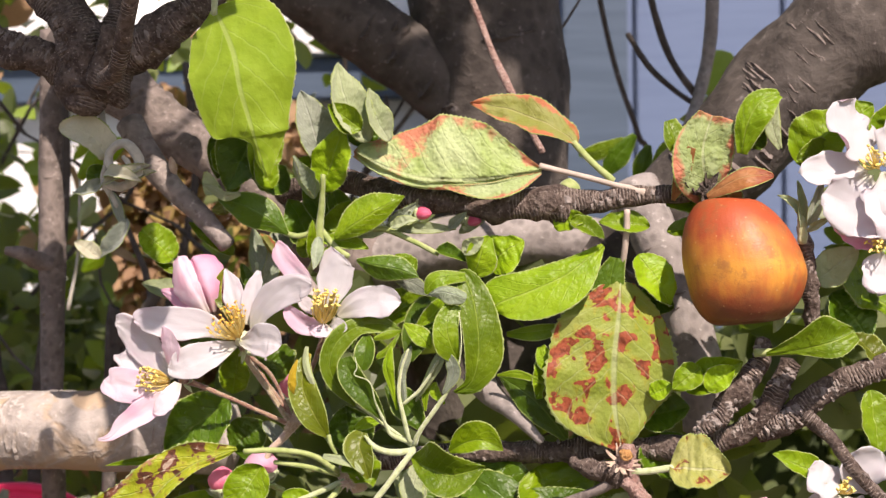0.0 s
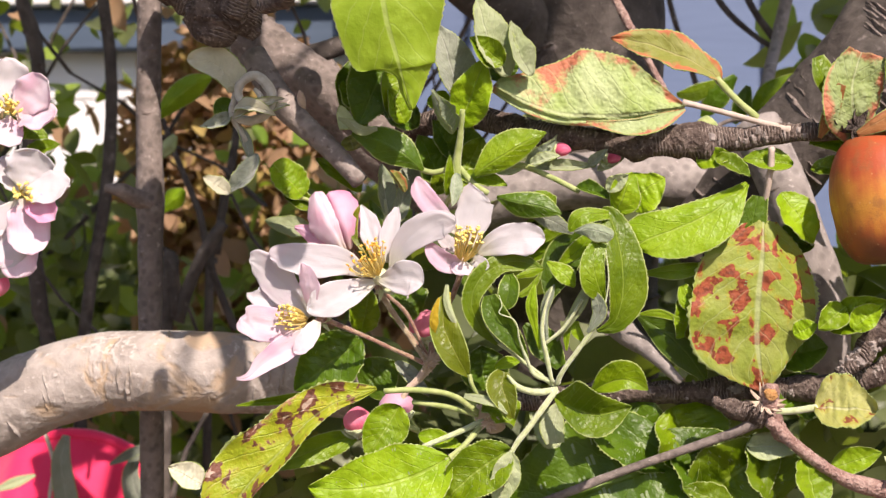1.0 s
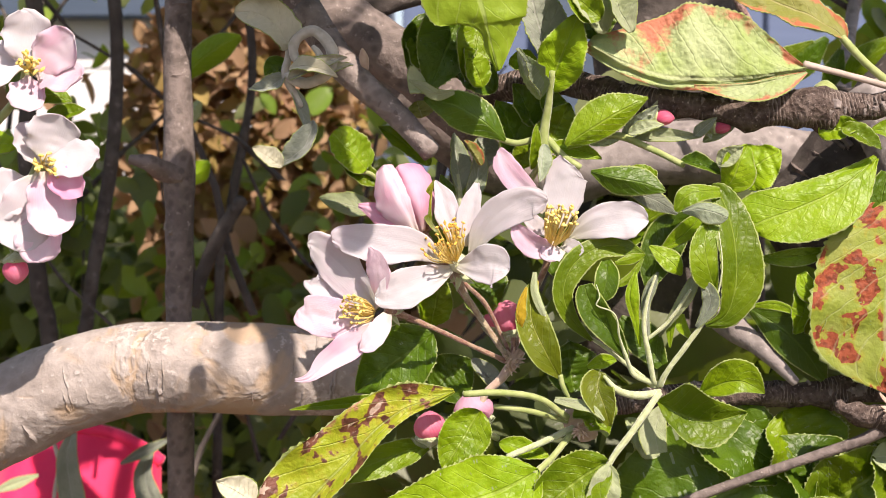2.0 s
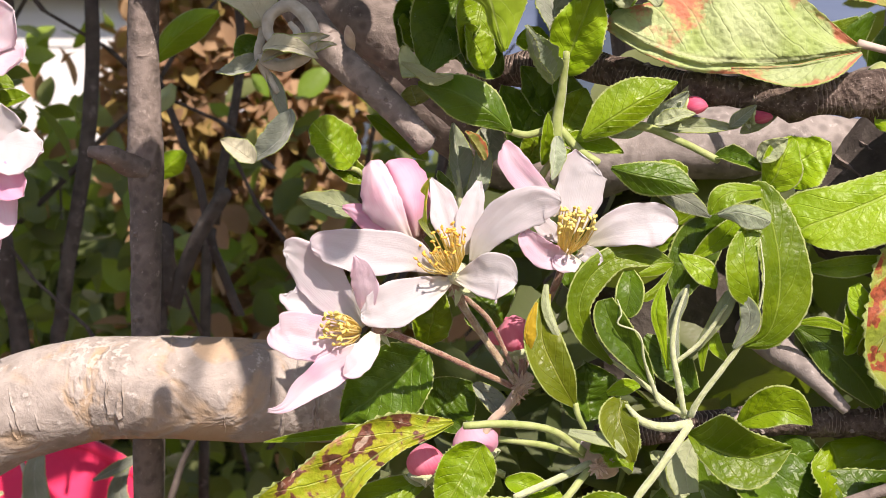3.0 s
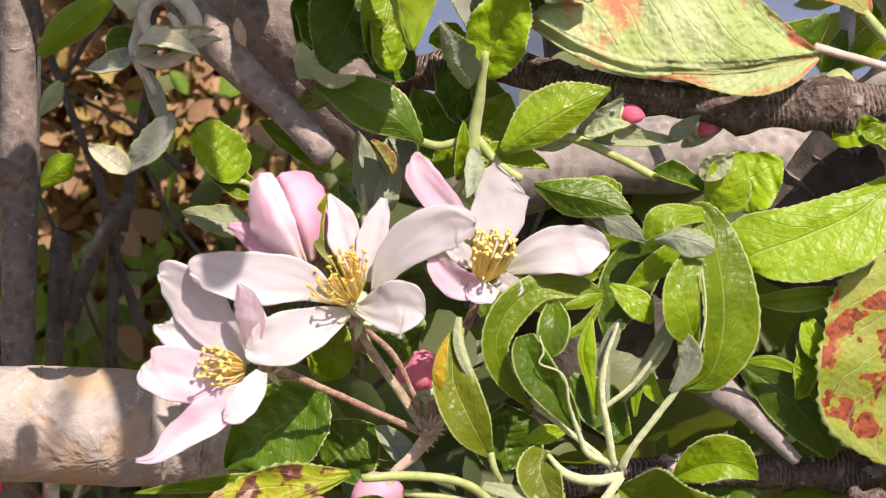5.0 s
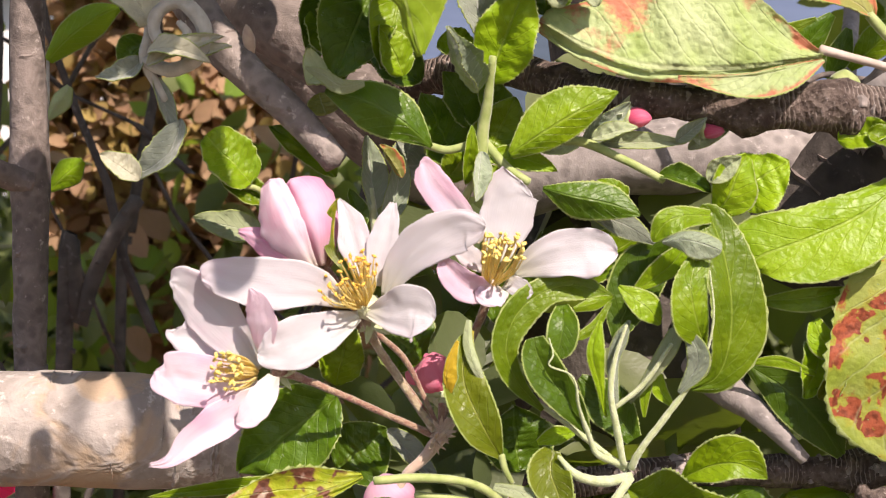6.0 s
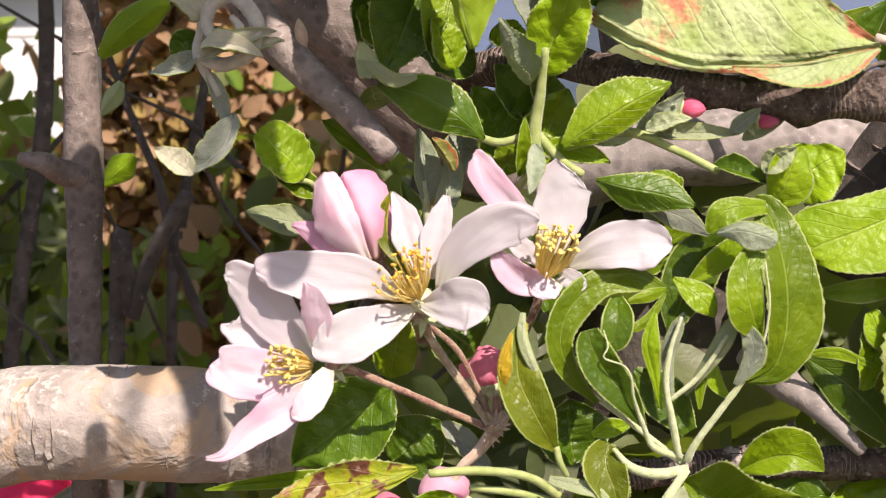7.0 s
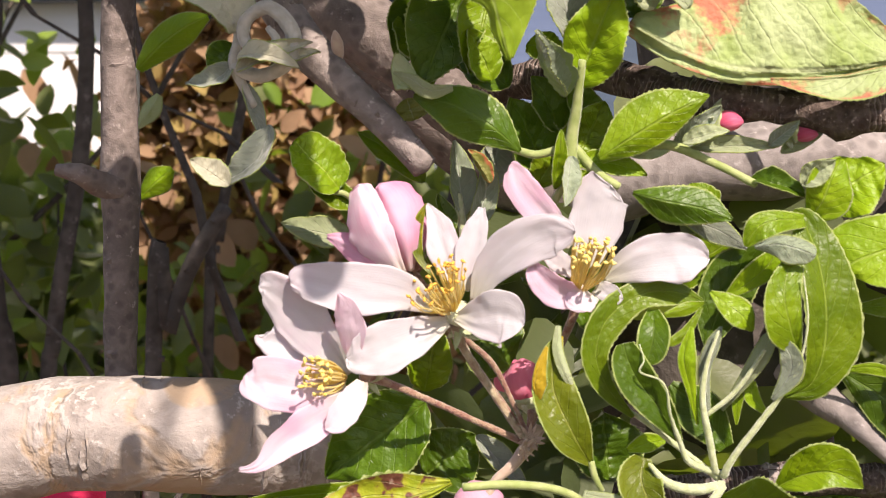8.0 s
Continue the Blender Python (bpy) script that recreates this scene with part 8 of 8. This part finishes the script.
wall_fork_b = solo("bough", tube("bough", [(0.1656, 0.3000, 1.3944), (0.1719, 0.3000, 1.3643), (0.1815, 0.3000, 1.3375), (0.1977, 0.3000, 1.3140)], [0.0020, 0.0020, 0.0020, 0.0023], BARK_TRUNK, sides=10, rough=0.1, freq=60, knots=0.3, seed=38, per=8), (0.1656, 0.3000, 1.3944), "dark fork of the pale twig", "branch", "boughs of the apple tree")
wall_fork_c = solo("bough", tube("bough", [(0.1556, 0.3100, 1.3560), (0.1687, 0.3100, 1.3356), (0.1849, 0.3050, 1.3197), (0.1977, 0.3000, 1.3106)], [0.0017, 0.0017, 0.0017, 0.0020], BARK_TRUNK, sides=10, rough=0.1, freq=60, knots=0.3, seed=39, per=8), (0.1556, 0.3100, 1.3560), "dark side shoot of the pale twig", "branch", "boughs of the apple tree")
# Unseen shoot, set by the sun's direction to throw a band across the pale bough.
solo("band_shadow_shoot", tube("band_shadow_shoot", [(0.0340, -0.1600, 1.3790), (0.0340, -0.1600, 1.4120), (0.0350, -0.1610, 1.4600), (0.0420, -0.1500, 1.5600), (0.0500, -0.0800, 1.6600), (0.0560, 0.0600, 1.7200), (0.0621, 0.2000, 1.7500)], [0.0052, 0.0060, 0.0058, 0.0058, 0.0064, 0.0080, 0.0120], BARK, sides=12, rough=0.15, freq=120), (0.0340, -0.1600, 1.3790), "unseen bare shoot added overhead to cast a shadow band on the pale bough", "branch", "boughs of the apple tree")
# Added twig whose tip throws a short finger of shadow on the pale bough.
solo("finger_shadow_twig", tube("finger_shadow_twig", [(-0.0470, -0.0730, 1.2920), (-0.0400, -0.0862, 1.2921), (-0.0338, -0.0980, 1.2960), (-0.0150, -0.1330, 1.3370), (0.0630, -0.2800, 1.5090), (0.1900, -0.5190, 1.7890), (0.2100, -0.4600, 1.8650), (0.2200, -0.4000, 1.8700)], [0.0030, 0.0034, 0.0033, 0.0028, 0.0024, 0.0022, 0.0022, 0.0030], BARK, sides=10, rough=0.15, freq=120), (-0.0470, -0.0730, 1.2920), "thin blunt twig added to cast a short finger of shadow on the pale bough", "branch", "boughs of the apple tree")


# ---- house walls ----
def board_mat(name, a, b, scale=6.0, rough=0.6):
    return plain_mat(name, a, b, scale, rough, 0.25, 0.002, along=(1.0, 1.0, 12.0))


WHITE_PAINT = board_mat("white_paint", (0.74, 0.74, 0.72), (0.82, 0.82, 0.80))
# Blue-grey paint set darker, with the wall's shade in its colour.
BLUE_PAINT = board_mat("blue_grey_shaded_paint", (0.105, 0.15, 0.25), (0.125, 0.175, 0.285))
TEAL_PAINT = board_mat("slate_paint", (0.055, 0.085, 0.125), (0.075, 0.11, 0.16))


def box(name, x0, x1, y0, y1, z0, z1, mat, bevel=0.003):
    bm = bmesh.new()
    bmesh.ops.create_cube(bm, size=1.0, matrix=Matrix.LocRotScale(((x0 + x1) / 2, (y0 + y1) / 2, (z0 + z1) / 2), None, (x1 - x0, y1 - y0, z1 - z0)))
    bmesh.ops.bevel(bm, geom=bm.edges[:], offset=bevel, segments=2, affect="EDGES")
    me = bpy.data.meshes.new(name)
    bm.to_mesh(me)
    bm.free()
    me.materials.append(mat)
    return me


wall_blue = tagged(new("wall_blue"), "blue-grey painted house wall, its paint darkened for shade", "wall", kind="structure")
part("core", box("core", -0.12, 3.2, 2.02, 2.20, 0.0, 3.2, BLUE_PAINT), wall_blue)
for i in range(14):
    part("board", box("board", -0.02 + i * 0.24, 0.214 + i * 0.24, 1.998, 2.018, 0.0, 3.2, BLUE_PAINT), wall_blue)
part("corner_board", box("corner_board", 0.10, 0.205, 1.955, 1.995, 0.0, 3.2, TEAL_PAINT), wall_blue, "dark slate vertical board")
wall_white = tagged(new("wall_white"), "sunlit white boarded wall with a ledge", "wall", kind="structure")
part("core", box("core", -4.0, -0.16, 2.42, 2.60, 0.0, 3.2, WHITE_PAINT), wall_white)
for i in range(16):
    part("board", box("board", -4.0, -0.16, 2.395, 2.418, 0.03 + i * 0.2, 0.2285 + i * 0.2, WHITE_PAINT), wall_white)
part("ledge", box("ledge", -4.0, -0.16, 2.30, 2.392, 1.60, 1.68, WHITE_PAINT), wall_white)
part("slate_band", box("slate_band", -4.0, -0.16, 2.33, 2.392, 1.52, 1.597, TEAL_PAINT), wall_white)

# ---- red cushion ----
RED = plain_mat("red_cloth", (0.84, 0.012, 0.085), (0.88, 0.02, 0.115), 30, 0.7, 0.3, 0.002, sheen=0.4)


def cushion(name, at, half, mat):
    """A padded rectangular cushion with a sagging top edge and soft creases."""
    verts, faces, n = [], [], 24
    for side in (1, -1):
        for i in range(n + 1):
            for j in range(n + 1):
                a, c = 2 * i / n - 1, 2 * j / n - 1
                puff = (1 - abs(a) ** 3.5) ** 0.5 * (1 - abs(c) ** 3.5) ** 0.5
                w = noise.fractal(Vector((a * 2, c * 2, side)), 1, 2, 3) * 0.008
                verts.append((at[0] + a * half[0], at[1] - side * half[1] * puff + w, at[2] + c * half[2] * (0.965 + 0.035 * (1 - a * a) * (1 + 0.4 * a))))
    k = n + 1
    for side in (0, 1):
        for i in range(n):
            for j in range(n):
                q = (side * k * k + i * k + j, side * k * k + (i + 1) * k + j, side * k * k + (i + 1) * k + j + 1, side * k * k + i * k + j + 1)
                faces.append(q if side == 0 else q[::-1])
    return finish_mesh(name, verts, faces, [mat])


cloth_cover = thing("cloth_cover", (-0.2470, 0.3600, 0.0000), "bright crimson cloth cover standing behind the pale bough", "cloth cover")
part("cloth", cushion("cloth", (-0.2470, 0.3600, 0.5382), (0.0595, 0.09, 0.5382), RED), cloth_cover)
edge = [(-0.2470 + a * 0.0595, 0.3600, 0.5382 + 0.5382 * (0.965 + 0.035 * (1 - a * a) * (1 + 0.4 * a))) for a in [i / 8 - 1 for i in range(17)]]
part("piping", tube("piping", edge, [0.004] * 17, RED, sides=8), cloth_cover)

cloth_leaves = thing("leaf_spray", (-0.2270, 0.3000, 1.0450), "dull shaded leaves on a dark twig before the crimson cloth", "leaf spray")
frond(cloth_leaves, [(-0.2240, 0.3000, 1.0850), (-0.2270, 0.2980, 1.0690), (-0.2240, 0.3000, 1.0450)], (0.0024, 0.0066, 0.0078), (0.0018, 0.0054, 0.0072), 10, 10, "ash", bite=0.02)
frond(cloth_leaves, [(-0.1710, 0.3000, 1.0810), (-0.1840, 0.2960, 1.0750), (-0.1970, 0.2960, 1.0680)], (0.0009, 0.0033, 0.0006), (0.0009, 0.0030, 0.0006), 10, 10, "ash", bite=0.02)
frond(cloth_leaves, [(-0.1820, 0.3100, 1.0750), (-0.1860, 0.3060, 1.0600), (-0.1810, 0.3060, 1.0430)], (0.0012, 0.0042, 0.0066), (0.0019, 0.0060, 0.0090), 10, 10, "ash", bite=0.02)
frond(cloth_leaves, [(-0.2430, 0.3000, 1.0610), (-0.2550, 0.2980, 1.0570), (-0.2670, 0.2980, 1.0520)], (0.0009, 0.0036, 0.0009), (0.0009, 0.0030, 0.0009), 10, 10, "pale", bite=0.02)
stem(cloth_leaves, [(-0.2380, 0.3050, 1.0850), (-0.2330, 0.3050, 1.0660), (-0.2360, 0.3050, 1.0440), (-0.2370, 0.3100, 0.9800)], [0.00120, 0.00120, 0.00120, 0.00155], STALK_ASH)

shrub_leaf = thing("leaf_spray", (-0.1480, 0.2150, 1.2610), "bright shrub leaves catching light behind the stems", "leaf spray")
frond(shrub_leaf, [(-0.1460, 0.2050, 1.2690), (-0.1360, 0.2000, 1.2780), (-0.1250, 0.1960, 1.2850), (-0.1160, 0.1960, 1.2890)], (0.0018, 0.0066, 0.0062, 0.0013), (0.0018, 0.0057, 0.0057, 0.0013), -10, -30, "bright")
frond(shrub_leaf, [(-0.1460, 0.2050, 1.2460), (-0.1410, 0.2030, 1.2530), (-0.1370, 0.2030, 1.2590)], (0.0009, 0.0037, 0.0014), (0.0009, 0.0041, 0.0014), -20, -30, "pale")
frond(shrub_leaf, [(-0.1480, 0.2150, 1.2180), (-0.1400, 0.2120, 1.2250), (-0.1340, 0.2120, 1.2300)], (0.0014, 0.0060, 0.0014), (0.0014, 0.0055, 0.0014), -10, -30, "bright")
stem(shrub_leaf, [(-0.1560, 0.2150, 1.1970), (-0.1500, 0.2140, 1.2250), (-0.1480, 0.2120, 1.2470), (-0.1470, 0.2100, 1.2710)], [0.00115, 0.00092, 0.00092, 0.00069], STALK_ASH)

wall_leaves = thing("leaf_spray", (0.1550, 0.1800, 1.2650), "dark green leaves on twigs before the blue wall", "leaf spray")
frond(wall_leaves, [(0.1390, 0.1800, 1.2650), (0.1460, 0.1760, 1.2750), (0.1550, 0.1750, 1.2860)], (0.0014, 0.0064, 0.0015), (0.0014, 0.0058, 0.0015), 0, -20, "dark")
frond(wall_leaves, [(0.1630, 0.1800, 1.2660), (0.1730, 0.1760, 1.2760), (0.1850, 0.1750, 1.2860)], (0.0014, 0.0070, 0.0015), (0.0014, 0.0058, 0.0015), 0, -20, "green")
frond(wall_leaves, [(0.1260, 0.1800, 1.2770), (0.1360, 0.1760, 1.2780), (0.1490, 0.1750, 1.2840)], (0.0012, 0.0041, 0.0012), (0.0012, 0.0046, 0.0012), 0, -20, "green")
frond(wall_leaves, [(0.1550, 0.1800, 1.2620), (0.1590, 0.1780, 1.2710), (0.1620, 0.1780, 1.2810)], (0.0014, 0.0052, 0.0014), (0.0014, 0.0046, 0.0014), 0, -10, "dark")
stem(wall_leaves, [(0.1430, 0.1800, 1.2590), (0.1550, 0.1800, 1.2640), (0.1690, 0.1800, 1.2620), (0.1940, 0.1700, 1.2580)], [0.00116, 0.00116, 0.00116, 0.00145], BARK_GREY)
